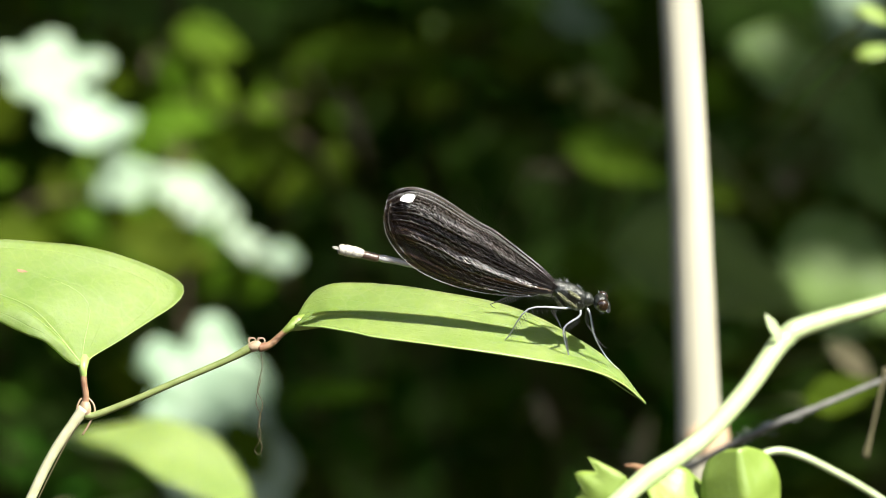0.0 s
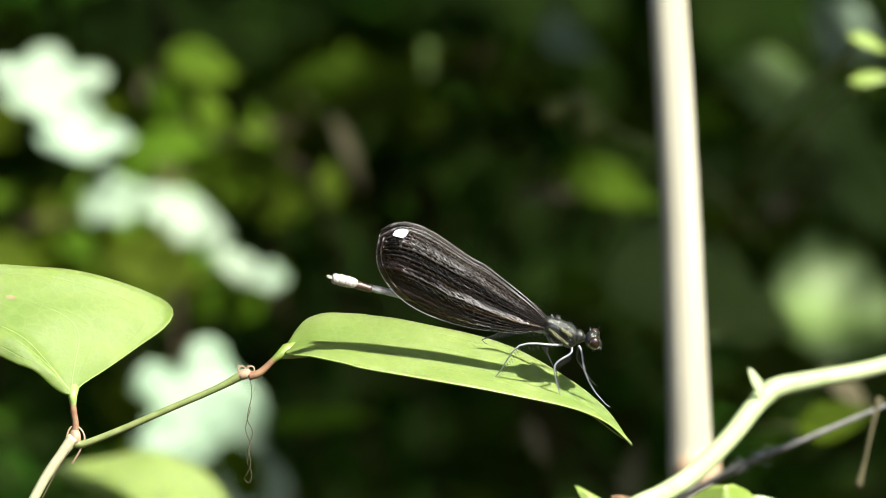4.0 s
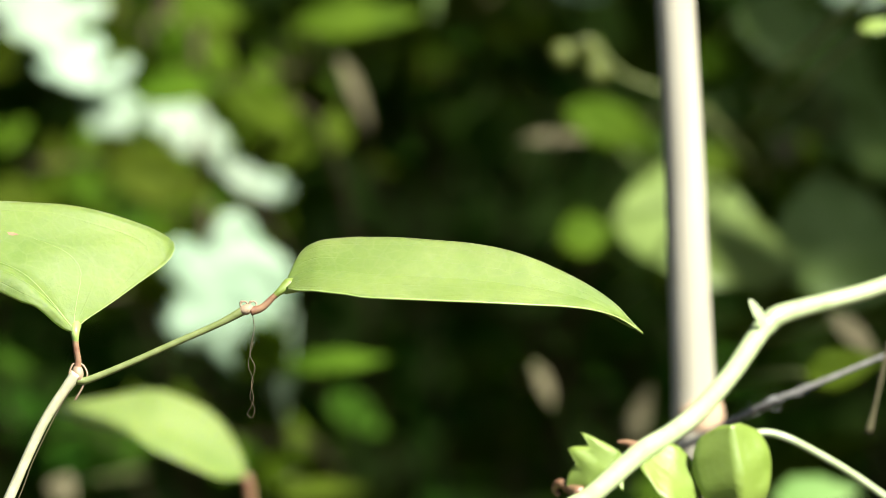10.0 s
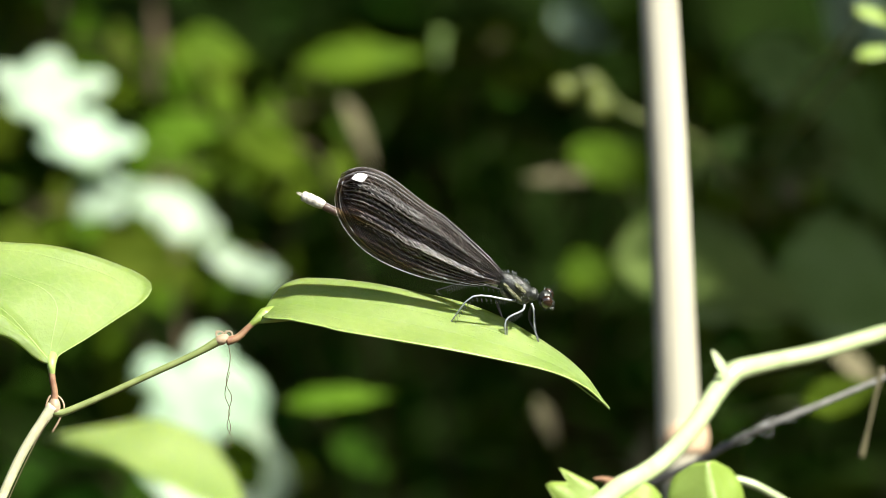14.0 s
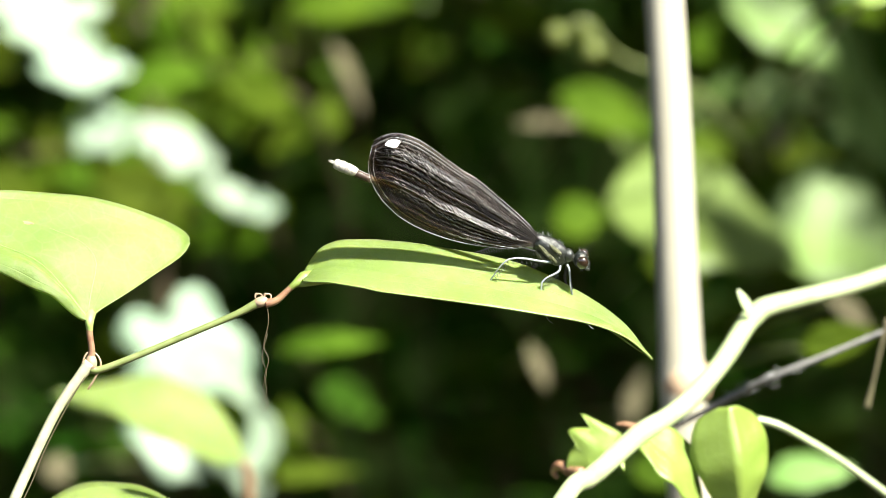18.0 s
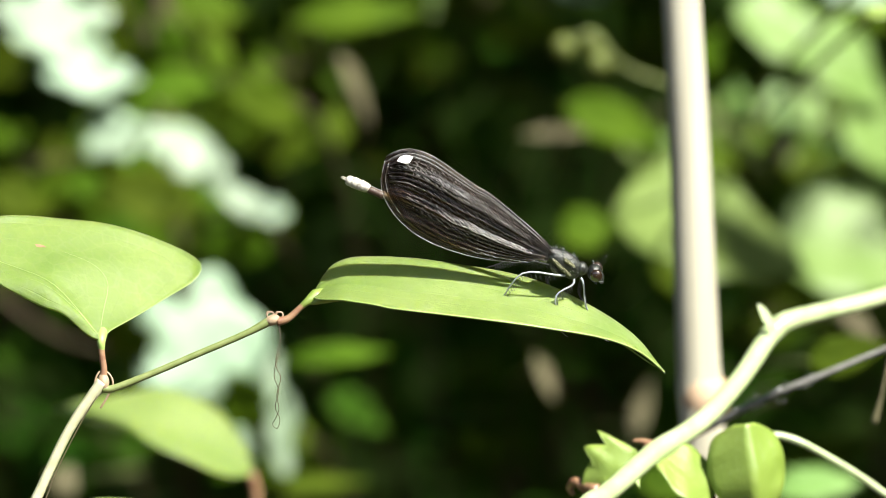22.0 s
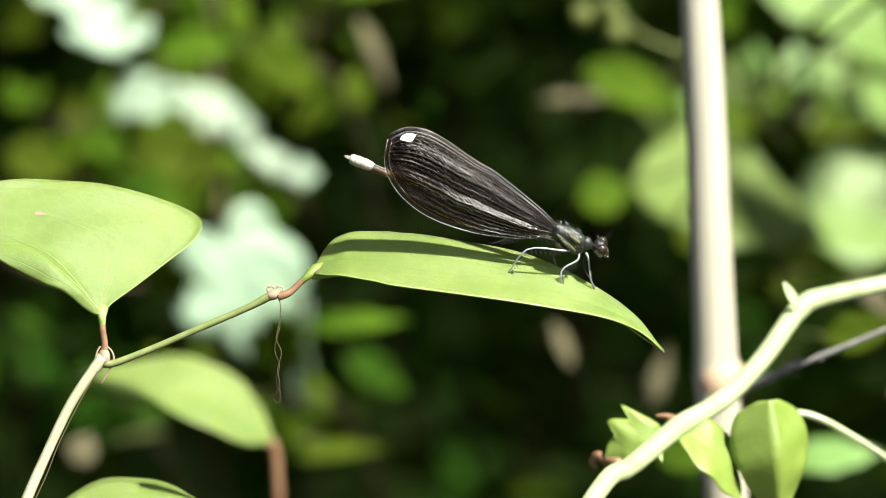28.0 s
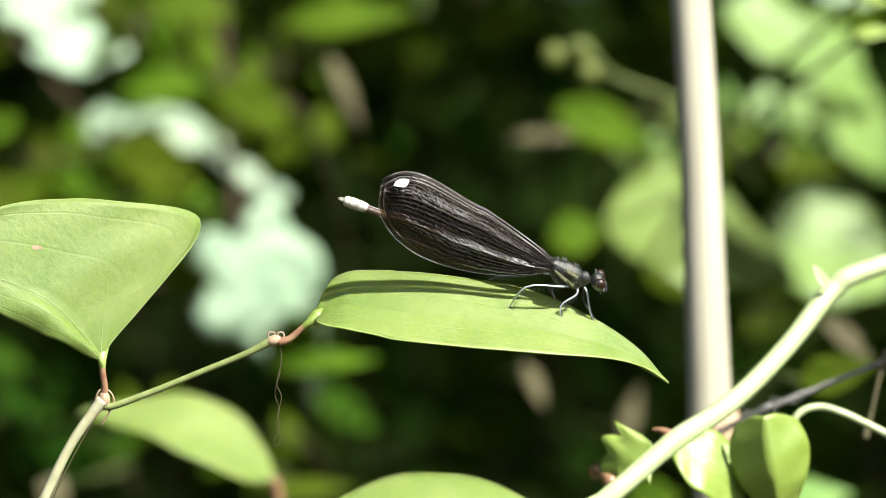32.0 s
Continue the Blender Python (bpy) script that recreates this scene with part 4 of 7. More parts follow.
def build_web_twig():
    w = thing("dead_twig", Matrix.Translation((0.04543, 0.86000, 1.06441)), "thin grey dead twig wrapped in spider silk", "twig")
    o = Vector((0.04543, 0.86000, 1.06441))
    pts = [Vector(p) - o for p in ((0.03725, 0.87000, 1.06104), (0.04543, 0.86000, 1.06537), (0.05088, 0.85500, 1.06869), (0.05768, 0.85000, 1.07226), (0.06670, 0.85000, 1.07586), (0.07809, 0.85000, 1.08060), (0.09233, 0.85000, 1.08630))]
    part("branch", tube(bmesh.new(), pts, [0.0006, 0.0006, 0.0006, 0.0005, 0.0005, 0.0004, 0.0003], 7), WEB_TWIG, w)
    rnd = random.Random(12)
    bm = bmesh.new()
    for _ in range(26):
        c = pts[2].lerp(pts[4], rnd.betavariate(1.2, 1.6))
        a = c + Vector((rnd.gauss(0, 0.001), rnd.gauss(0, 0.001), rnd.gauss(0.0002, 0.0004)))
        b = c + Vector((rnd.gauss(0, 0.0018), rnd.gauss(0, 0.001), rnd.gauss(0.0002, 0.0004)))
        tube(bm, [a, a.lerp(b, 0.5) + Vector((0, 0, -0.0004)), b], 0.00006, 3, 1, caps=False)
    for _ in range(7):
        blob(bm, pts[2].lerp(pts[3], rnd.uniform(0.1, 1)) + Vector((0, 0, rnd.uniform(-0.0005, 0.0007))), (0.0007, 0.0005, 0.0005), 8, 6)
    part("web", bm, WEB, w, "pale dusty spider silk")
    # small dry stalk hanging from the twig
    part("stalk", tube(bmesh.new(), [Vector(p) - o for p in ((0.07682, 0.85000, 1.08189), (0.07568, 0.85000, 1.07734), (0.07444, 0.85000, 1.07166), (0.07320, 0.85000, 1.06673))], [0.0006, 0.0004, 0.0003, 0.0007], 7), DRY, w, "dry hanging stalk")
    return w


dead_twig = build_web_twig()


# ---- leaves behind the vine ----
def sprig(name, label, category, at, stalk, leaves, group=""):
    """A stalk with leaves: each leaf is (mesh, material, place, axis, normal, label)."""
    s = thing(name, Matrix.Translation(at), label, category, group)
    o = Vector(at)
    if stalk:
        part("stalk", tube(bmesh.new(), [Vector(p) - o for p in stalk], [0.0016, *[0.0012] * (len(stalk) - 2), 0.0008], 7), BARK if category == "shrub" else TWIG_GREEN, s)
    for me, mat, place, axis, normal, lab in leaves:
        ob = part("leaf", me, mat, s, lab, m=facing(Vector(place) - o, axis, normal))
    return s


# grape leaves: the ones in shade are given the dark SHRUB green
grape_a = sprig("grape_vine", "lobed waxy grape leaves shining in the sun", "vine", (-0.10491, 1.45000, 1.15422), None, [
    (lobed(0.0175, 5, 0.3, 0.10, 0.5, 0.03, 0.05, 1, slim=0.62), GRAPE, (-0.1003, 1.450, 1.1473), (0.95, 0.2, -0.10), (0.30, -0.80, 0.52), ""),
    (lobed(0.0200, 5, 0.35, 0.10, 0.5, 0.03, 0.05, 3, slim=0.68), GRAPE, (-0.1131, 1.470, 1.1618), (0.9, 0.2, 0.12), (0.22, -0.85, 0.45), ""),
    (lobed(0.0098, 5, 0.3, 0.06, 0.5, 0.06, 0.04, 4), SHRUB, (-0.1198, 1.420, 1.1487), (-0.6, 0.2, 0.2), (-0.5, -0.85, 0.1), "dark green leaf, shade put into its colour"),
], "grape vines")
sprig("grape_vine", "pale waxy leaf high in the bushes", "vine", (0.04212, 1.60000, 1.17836), [(0.04212, 1.60000, 1.17836), (0.04524, 1.65000, 1.19744), (0.05328, 1.80000, 1.25470)], [
    (lobed(0.013, 5, 0.2, 0.05, 0.5, 0.1, 0.06, 21), GRAPE, (0.04301, 1.60000, 1.18229), (0.6, 0.1, -0.4), (0.3, -0.6, 0.7), "")], "grape vines")
sprig("grape_vine", "pale waxy leaf high in the bushes", "vine", (0.12292, 1.50000, 1.17823), [(0.12292, 1.50000, 1.17823), (0.12862, 1.55000, 1.19563), (0.14262, 1.70000, 1.25069)], [
    (lobed(0.017, 5, 0.2, 0.05, 0.5, 0.1, 0.06, 23), GRAPE, (0.12125, 1.50000, 1.17990), (0.6, 0.1, -0.6), (0.3, -0.6, 0.7), "")], "grape vines")
grape_b = sprig("grape_vine", "lobed waxy grape leaf arching in the sun", "vine", (-0.06933, 1.45000, 1.12267), None, [
    (lobed(0.0117, 5, 0.25, 0.10, 0.4, -0.05, 0.06, 5, slim=0.85), GRAPE, (-0.0911, 1.460, 1.1295), (0.8, 0.1, 0.25), (0.33, -0.78, 0.55), ""),
    (lobed(0.0170, 5, 0.22, 0.12, 0.3, -0.05, 0.06, 6, slim=0.6), GRAPE, (-0.0702, 1.455, 1.1261), (0.86, 0.1, -0.40), (0.35, -0.75, 0.55), ""),
    (lobed(0.0142, 5, 0.25, 0.12, 0.3, -0.05, 0.06, 16, slim=0.36), GRAPE, (-0.0538, 1.450, 1.1120), (0.82, 0.1, -0.57), (0.3, -0.8, 0.5), ""),
    (lobed(0.0065, 5, 0.3, 0.10, 0.5, 0.04, 0.06, 26, slim=0.7), GRAPE, (-0.0444, 1.460, 1.1072), (0.9, 0.2, -0.1), (0.1, -0.9, 0.3), ""),
], "grape vines")
# the arching leaf's shaded part, added as a dark leaf of its own
shade_leaf = sprig("grape_vine", "dark green leaf added for the grape leaf's shaded part", "vine", (-0.06933, 1.42000, 1.12267), None, [
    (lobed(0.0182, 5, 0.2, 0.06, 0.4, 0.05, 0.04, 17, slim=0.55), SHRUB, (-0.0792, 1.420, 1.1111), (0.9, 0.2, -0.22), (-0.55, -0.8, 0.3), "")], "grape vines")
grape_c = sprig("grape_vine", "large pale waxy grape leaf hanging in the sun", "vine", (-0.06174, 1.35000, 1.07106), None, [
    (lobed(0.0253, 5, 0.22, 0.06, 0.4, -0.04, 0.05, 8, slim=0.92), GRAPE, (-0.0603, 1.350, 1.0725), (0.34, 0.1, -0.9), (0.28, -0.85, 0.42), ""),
    (lobed(0.0099, 5, 0.3, 0.05, 0.5, 0.1, 0.06, 19), SHRUB, (-0.0785, 1.340, 1.0735), (0.4, 0.2, -0.6), (-0.6, -0.8, 0.0), "dark green leaf, shade put into its colour"),
    (lobed(0.0108, 5, 0.2, 0.05, 0.5, 0.1, 0.06, 49), SHRUB, (-0.0506, 1.341, 1.0567), (0.6, 0.2, -0.6), (-0.5, -0.8, 0.1), "dark green leaf, shade put into its colour"),
], "grape vines")
grape_d = sprig("grape_vine", "pale waxy grape leaf hooked round a darker leaf", "vine", (-0.06174, 1.36000, 1.07106), None, [
    (lobed(0.0205, 5, 0.2, 0.06, 0.4, -0.04, 0.05, 18, slim=0.62), GRAPE, (-0.0454, 1.345, 1.0539), (0.30, 0.1, -0.95), (0.28, -0.85, 0.42), ""),
    (lobed(0.0159, 5, 0.2, 0.06, 0.4, -0.04, 0.05, 38, slim=0.7), GRAPE, (-0.0638, 1.345, 1.0511), (0.75, 0.1, -0.6), (0.28, -0.85, 0.42), ""),
], "grape vines")
for g, stalk in ((grape_a, 0.10), (grape_b, 0.13), (shade_leaf, 0.12), (grape_c, 0.12), (grape_d, 0.12)):
    part("stalk", tube(bmesh.new(), [(0, 0.004, 0), (-0.004, 0.05, 0.0), (-0.01, 0.12, stalk * 0.3), (-0.02, 0.3, stalk)], [0.0008, 0.001, 0.0012, 0.0014], 7), BARK, g)

low_leaf = thing("vine_leaf", Matrix.Translation((-0.058, 1.02, 1.058)), "broad green vine leaf on a reddish stalk", "leaf")
part("blade", blade(0.0432, lambda s: 0.0110 * OVATE(s), soft_profile([(0, 0), (0.5, 0.0045), (1, -0.002)]), 0.12, 0.0004, 26, 10, 0.0003), LEAF, low_leaf, m=facing((0.0194, 0, -0.0070), (-0.95, 0.1, 0.34), (0.25, -0.5, 0.85)))
part("petiole", tube(bmesh.new(), [(0.0194, 0, -0.0070), (0.0204, 0.001, -0.013), (0.0200, 0.003, -0.033), (0.013, 0.008, -0.13)], [0.0011, 0.001, 0.001, 0.0012], 8), PETIOLE, low_leaf, "reddish leaf stalk")


bottom_leaf = thing("vine_leaf", Matrix.Translation((-0.04621, 0.78000, 1.05046)), "broad green vine leaf on a short stalk", "leaf")
part("blade", blade(0.034, lambda s: 0.012 * OVATE(s), soft_profile([(0, 0), (0.5, 0.0022), (1, -0.001)]), 0.05, 0.0004, 26, 10, 0.0002), LEAF, bottom_leaf, m=facing((-0.017, 0, 0), (1, 0.1, -0.06), (0.1, -0.42, 0.9)))
part("petiole", tube(bmesh.new(), [(-0.017, 0, 0), (-0.02, 0.002, -0.006), (-0.018, 0.004, -0.05), (-0.01, 0.01, -0.2)], [0.0008, 0.0007, 0.0008, 0.001], 8), TWIG_GREEN, bottom_leaf)
rising_leaf = thing("vine_leaf", Matrix.Translation((-0.00042, 0.80000, 1.04991)), "long green vine leaf lifted by the wind", "leaf")
part("blade", blade(0.046, lambda s: 0.010 * OVATE(s), soft_profile([(0, 0), (0.5, 0.003), (1, -0.002)]), 0.05, 0.0004, 26, 10, 0.0002), LEAF, rising_leaf, m=facing((-0.021, 0, -0.001), (1, 0.1, -0.05), (0.1, -0.42, 0.9)))
part("petiole", tube(bmesh.new(), [(-0.02, 0, -0.001), (-0.023, 0.002, -0.007), (-0.022, 0.004, -0.05), (-0.01, 0.01, -0.2)], [0.0008, 0.0007, 0.0008, 0.001], 8), TWIG_GREEN, rising_leaf)


def ovate(length, width, droop=0.1, fold=0.15, wave=0.02):
    return blade(length, lambda s: width / 2 * OVATE(s), lambda s: droop * length * (s - s * s * 1.6), fold, 0.0004, 16, 6, wave * length)


def lean_axis(a):
    return (math.cos(radians(a)), 0.12, math.sin(radians(a)))


def single_leaf(place, length, width, lean, material, label, normal, name="shrub_leaf"):
    """One leaf on a stalk that runs back into the bushes; lean is its slope, width as it shows from the path."""
    t = thing(name, Matrix.Translation(place), label, "leaf", "leaves behind the vine")
    ax = Vector(lean_axis(lean)).normalized()
    across = Vector(normal).cross(ax).normalized()
    flat = math.hypot(across.x, across.z)
    part("blade", ovate(length, width / max(flat, 0.45)), material, t, m=facing(-ax * (length / 2), ax, normal))
    b = -ax * (length / 2)
    part("stalk", tube(bmesh.new(), [b, b + ax * 0.002 + Vector((0, 0.012, -0.001)), b + ax * 0.003 + Vector((0, 0.08, -0.002)), b + ax * 0.003 + Vector((0, 0.35, -0.012))], [0.0006, 0.0006, 0.0007, 0.0009], 6), TWIG_GREEN, t)
    return t


def turned(place, x, y, z, by=0.3):
    """A normal with a little scatter of its own."""
    n = noise.noise_vector(Vector(place) * 37) * by
    return Vector((x, y, z)).normalized() + n


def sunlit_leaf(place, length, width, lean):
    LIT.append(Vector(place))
    single_leaf(place, length, width, lean, SUNLIT, "green leaf with sunlight put into its paler colour", turned(place, 0.35, -0.65, 0.7))


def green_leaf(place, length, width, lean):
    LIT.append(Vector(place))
    single_leaf(place, length, width, lean, SHRUB, "green leaf behind the vine, half shade put into its colour", turned(place, -0.22, -0.9, 0.28))


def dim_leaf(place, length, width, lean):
    single_leaf(place, length, width, lean, FAR_LEAF, "leaf deep in the bushes, its shade put into a darker green", turned(place, 0.0, -0.8, 0.5))


def leafy_twig(at, count, seed, material, long_=0.019):
    """A thin twig that rises out of the bushes with small leaves to either side."""
    rnd = random.Random(seed)
    t = thing("leafy_twig", Matrix.Translation(at), "thin twig with small green leaves in the bushes", "twig", "twigs in the bushes")
    way = Vector((rnd.choice((-1, 1)), 0.2, rnd.uniform(0.1, 0.6))).normalized() * 0.032
    line = [way * -1.6 + Vector((0, 0.22, -0.1)), way * -1.0, Vector((0, 0, 0.003)), way]
    part("stalk", tube(bmesh.new(), line, [0.0011, 0.0009, 0.0007, 0.0004], 6), BARK, t)
    mesh = mesh_from("leaf", ovate(long_, 0.6 * long_, 0.12, 0.2), material)
    path = smooth_path(line[1:], count // 2)
    for k in range(count):
        p = path[min(len(path) - 1, int((k + 0.5) * len(path) / count))]
        side_ = Vector((way.z * -1, rnd.gauss(0, 0.01), way.x)) * (1 if k % 2 else -1)
        ax = (way * rnd.uniform(0.2, 0.9) + side_ * rnd.uniform(0.5, 1.1)).normalized()
        part("leaf", mesh, material, t, m=facing(p, ax, (rnd.gauss(0.1, 0.5), rnd.gauss(-0.55, 0.35), rnd.gauss(0.55, 0.4))))


def withered_leaf(place, length, width, lean):
    LIT.append(Vector(place))
    single_leaf(place, length, width, lean, DRY, "withered tan leaf hanging in the undergrowth", turned(place, 0.3, -0.85, 0.4), "dry_leaf")


def fresh_leaf(place, length, width, lean):
    LIT.append(Vector(place))
    single_leaf(place, length, width, lean, YOUNG, "small yellow-green leaf in the sun", (0.25, -0.7, 0.7))


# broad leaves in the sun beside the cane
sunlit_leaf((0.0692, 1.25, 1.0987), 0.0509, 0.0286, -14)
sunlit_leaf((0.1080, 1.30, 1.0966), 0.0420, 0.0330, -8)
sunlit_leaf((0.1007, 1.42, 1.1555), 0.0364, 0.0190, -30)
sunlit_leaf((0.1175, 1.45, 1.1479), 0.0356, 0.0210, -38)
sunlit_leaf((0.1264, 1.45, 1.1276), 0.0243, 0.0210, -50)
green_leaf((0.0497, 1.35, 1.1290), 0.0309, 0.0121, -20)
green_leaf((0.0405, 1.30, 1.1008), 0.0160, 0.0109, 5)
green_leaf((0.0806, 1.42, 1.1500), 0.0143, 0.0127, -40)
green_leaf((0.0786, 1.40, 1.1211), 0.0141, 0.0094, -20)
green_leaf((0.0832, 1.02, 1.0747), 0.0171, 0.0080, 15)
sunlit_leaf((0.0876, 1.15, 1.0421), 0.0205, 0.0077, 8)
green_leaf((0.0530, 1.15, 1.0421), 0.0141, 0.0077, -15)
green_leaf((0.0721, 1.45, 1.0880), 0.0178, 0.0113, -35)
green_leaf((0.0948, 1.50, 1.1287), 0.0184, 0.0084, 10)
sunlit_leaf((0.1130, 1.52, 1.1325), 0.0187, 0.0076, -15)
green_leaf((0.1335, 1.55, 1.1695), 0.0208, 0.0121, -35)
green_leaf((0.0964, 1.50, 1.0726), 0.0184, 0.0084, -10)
dim_leaf((0.1077, 1.70, 1.1452), 0.0285, 0.0133, -10)
dim_leaf((0.1399, 1.70, 1.1225), 0.0228, 0.0114, -30)
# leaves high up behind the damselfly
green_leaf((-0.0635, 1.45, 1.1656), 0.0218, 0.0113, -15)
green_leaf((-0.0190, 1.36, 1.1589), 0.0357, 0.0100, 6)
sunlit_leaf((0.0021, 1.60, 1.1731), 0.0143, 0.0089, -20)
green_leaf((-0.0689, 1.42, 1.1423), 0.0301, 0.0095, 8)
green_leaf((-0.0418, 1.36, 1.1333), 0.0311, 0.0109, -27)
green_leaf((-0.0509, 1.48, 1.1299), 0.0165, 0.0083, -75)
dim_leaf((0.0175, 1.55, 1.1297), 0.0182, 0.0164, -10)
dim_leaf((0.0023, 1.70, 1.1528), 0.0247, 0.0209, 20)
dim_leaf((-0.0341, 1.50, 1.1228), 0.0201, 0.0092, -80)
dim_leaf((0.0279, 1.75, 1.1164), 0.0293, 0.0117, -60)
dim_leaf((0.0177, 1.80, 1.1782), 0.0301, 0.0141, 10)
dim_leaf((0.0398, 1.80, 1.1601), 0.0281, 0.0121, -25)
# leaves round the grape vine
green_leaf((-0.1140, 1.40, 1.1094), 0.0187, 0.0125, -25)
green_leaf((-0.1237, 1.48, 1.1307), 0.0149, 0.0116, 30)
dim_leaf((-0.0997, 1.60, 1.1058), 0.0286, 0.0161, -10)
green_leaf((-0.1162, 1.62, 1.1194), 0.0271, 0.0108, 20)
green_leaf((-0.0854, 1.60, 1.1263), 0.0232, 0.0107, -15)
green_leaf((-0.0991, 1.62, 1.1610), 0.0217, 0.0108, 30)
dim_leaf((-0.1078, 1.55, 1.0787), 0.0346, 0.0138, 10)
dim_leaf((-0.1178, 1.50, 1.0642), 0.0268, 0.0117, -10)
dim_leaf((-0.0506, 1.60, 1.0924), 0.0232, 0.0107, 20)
# leaves low down, coloured for half shade or deeper
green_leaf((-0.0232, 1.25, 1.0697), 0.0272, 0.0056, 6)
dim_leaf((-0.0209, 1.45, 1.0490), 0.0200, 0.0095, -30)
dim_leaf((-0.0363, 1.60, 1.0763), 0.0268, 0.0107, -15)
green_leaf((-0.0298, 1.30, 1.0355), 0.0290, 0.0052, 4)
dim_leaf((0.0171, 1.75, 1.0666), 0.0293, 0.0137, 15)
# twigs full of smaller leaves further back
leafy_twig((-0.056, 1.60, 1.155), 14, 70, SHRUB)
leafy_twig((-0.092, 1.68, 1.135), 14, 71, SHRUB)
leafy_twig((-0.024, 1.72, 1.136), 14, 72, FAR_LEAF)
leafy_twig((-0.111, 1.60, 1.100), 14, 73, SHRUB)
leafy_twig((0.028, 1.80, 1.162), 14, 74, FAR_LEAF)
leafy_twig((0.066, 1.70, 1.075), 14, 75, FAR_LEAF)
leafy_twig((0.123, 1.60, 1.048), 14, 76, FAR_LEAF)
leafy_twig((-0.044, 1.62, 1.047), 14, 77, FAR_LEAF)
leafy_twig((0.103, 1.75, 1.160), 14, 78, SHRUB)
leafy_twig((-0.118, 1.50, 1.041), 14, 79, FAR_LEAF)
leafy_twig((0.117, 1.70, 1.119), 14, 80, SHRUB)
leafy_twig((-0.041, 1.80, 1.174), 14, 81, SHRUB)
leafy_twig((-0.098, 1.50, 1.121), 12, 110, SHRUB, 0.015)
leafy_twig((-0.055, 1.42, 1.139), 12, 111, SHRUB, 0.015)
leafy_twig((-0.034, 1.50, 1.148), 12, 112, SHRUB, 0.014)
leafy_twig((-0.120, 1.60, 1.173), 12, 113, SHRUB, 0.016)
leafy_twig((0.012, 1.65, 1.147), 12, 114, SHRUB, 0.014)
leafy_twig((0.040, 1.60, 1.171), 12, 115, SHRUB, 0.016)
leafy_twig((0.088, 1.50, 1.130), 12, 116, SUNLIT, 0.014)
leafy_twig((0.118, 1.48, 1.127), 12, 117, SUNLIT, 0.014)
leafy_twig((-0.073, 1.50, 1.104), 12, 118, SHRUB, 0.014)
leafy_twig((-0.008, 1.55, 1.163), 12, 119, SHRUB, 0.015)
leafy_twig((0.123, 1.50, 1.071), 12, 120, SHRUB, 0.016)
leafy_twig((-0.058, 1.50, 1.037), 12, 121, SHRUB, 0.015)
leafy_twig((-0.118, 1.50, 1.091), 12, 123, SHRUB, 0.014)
# withered leaves
withered_leaf((0.0281, 1.25, 1.0634), 0.0130, 0.0037, -66)
withered_leaf((0.0536, 1.30, 1.0548), 0.0174, 0.0049, 70)
withered_leaf((-0.0201, 1.35, 1.1386), 0.0211, 0.0039, -65)
withered_leaf((-0.0802, 1.50, 1.1610), 0.0087, 0.0077, 10)
withered_leaf((0.0356, 1.36, 1.1272), 0.0228, 0.0030, 3)
withered_leaf((0.1021, 1.45, 1.1260), 0.0097, 0.0074, 20)
withered_leaf((0.0923, 1.10, 1.0791), 0.0147, 0.0049, -40)
withered_leaf((-0.0873, 1.20, 1.0413), 0.0080, 0.0074, 60)
# small leaves in full sun high at the edge
fresh_leaf((0.0883, 1.00, 1.1497), 0.0087, 0.0027, -20)
fresh_leaf((0.0888, 1.00, 1.1427), 0.0089, 0.0027, 10)

berries = thing("berry_sprig", Matrix.Translation((0.0362, 1.21, 1.1435)), "three round pale green berries on a stalk", "berries")
for p in ((-0.0047, 0.01, 0.0011), (0.0027, 0.02, 0.0024), (0.0030, -0.01, -0.0036)):
    bm = bmesh.new()
    blob(bm, Vector(p), (0.0028, 0.0028, 0.0029))
    part("berry", bm, BERRY, berries)
part("stalk", tube(bmesh.new(), [(-0.003, 0, 0.002), (0.002, 0, 0.004), (0.01, 0.004, -0.004), (0.03, 0.02, -0.012), (0.05, 0.08, -0.03)], [0.0004, 0.0004, 0.0005, 0.0006, 0.0008], 6), TWIG_GREEN, berries)


# ---- unseen foliage overhead, added for shade, open to the sun above what is lit ----
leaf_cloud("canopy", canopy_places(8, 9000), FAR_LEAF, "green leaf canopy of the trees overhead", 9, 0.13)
leaf_cloud("overhanging_foliage", overhang_places(15, 19000), FAR_LEAF, "unseen dense foliage added to shade the undergrowth", 16, 0.075)


# ---- shrubs filling the half shade ----
SHRUB_MESHES = [mesh_from("leaf", ovate(l, w, dr, fo), SHRUB) for l, w, dr, fo in ((0.04, 0.02, 0.1, 0.2), (0.032, 0.02, 0.2, 0.1), (0.05, 0.022, 0.15, 0.25), (0.026, 0.015, 0.05, 0.3))]


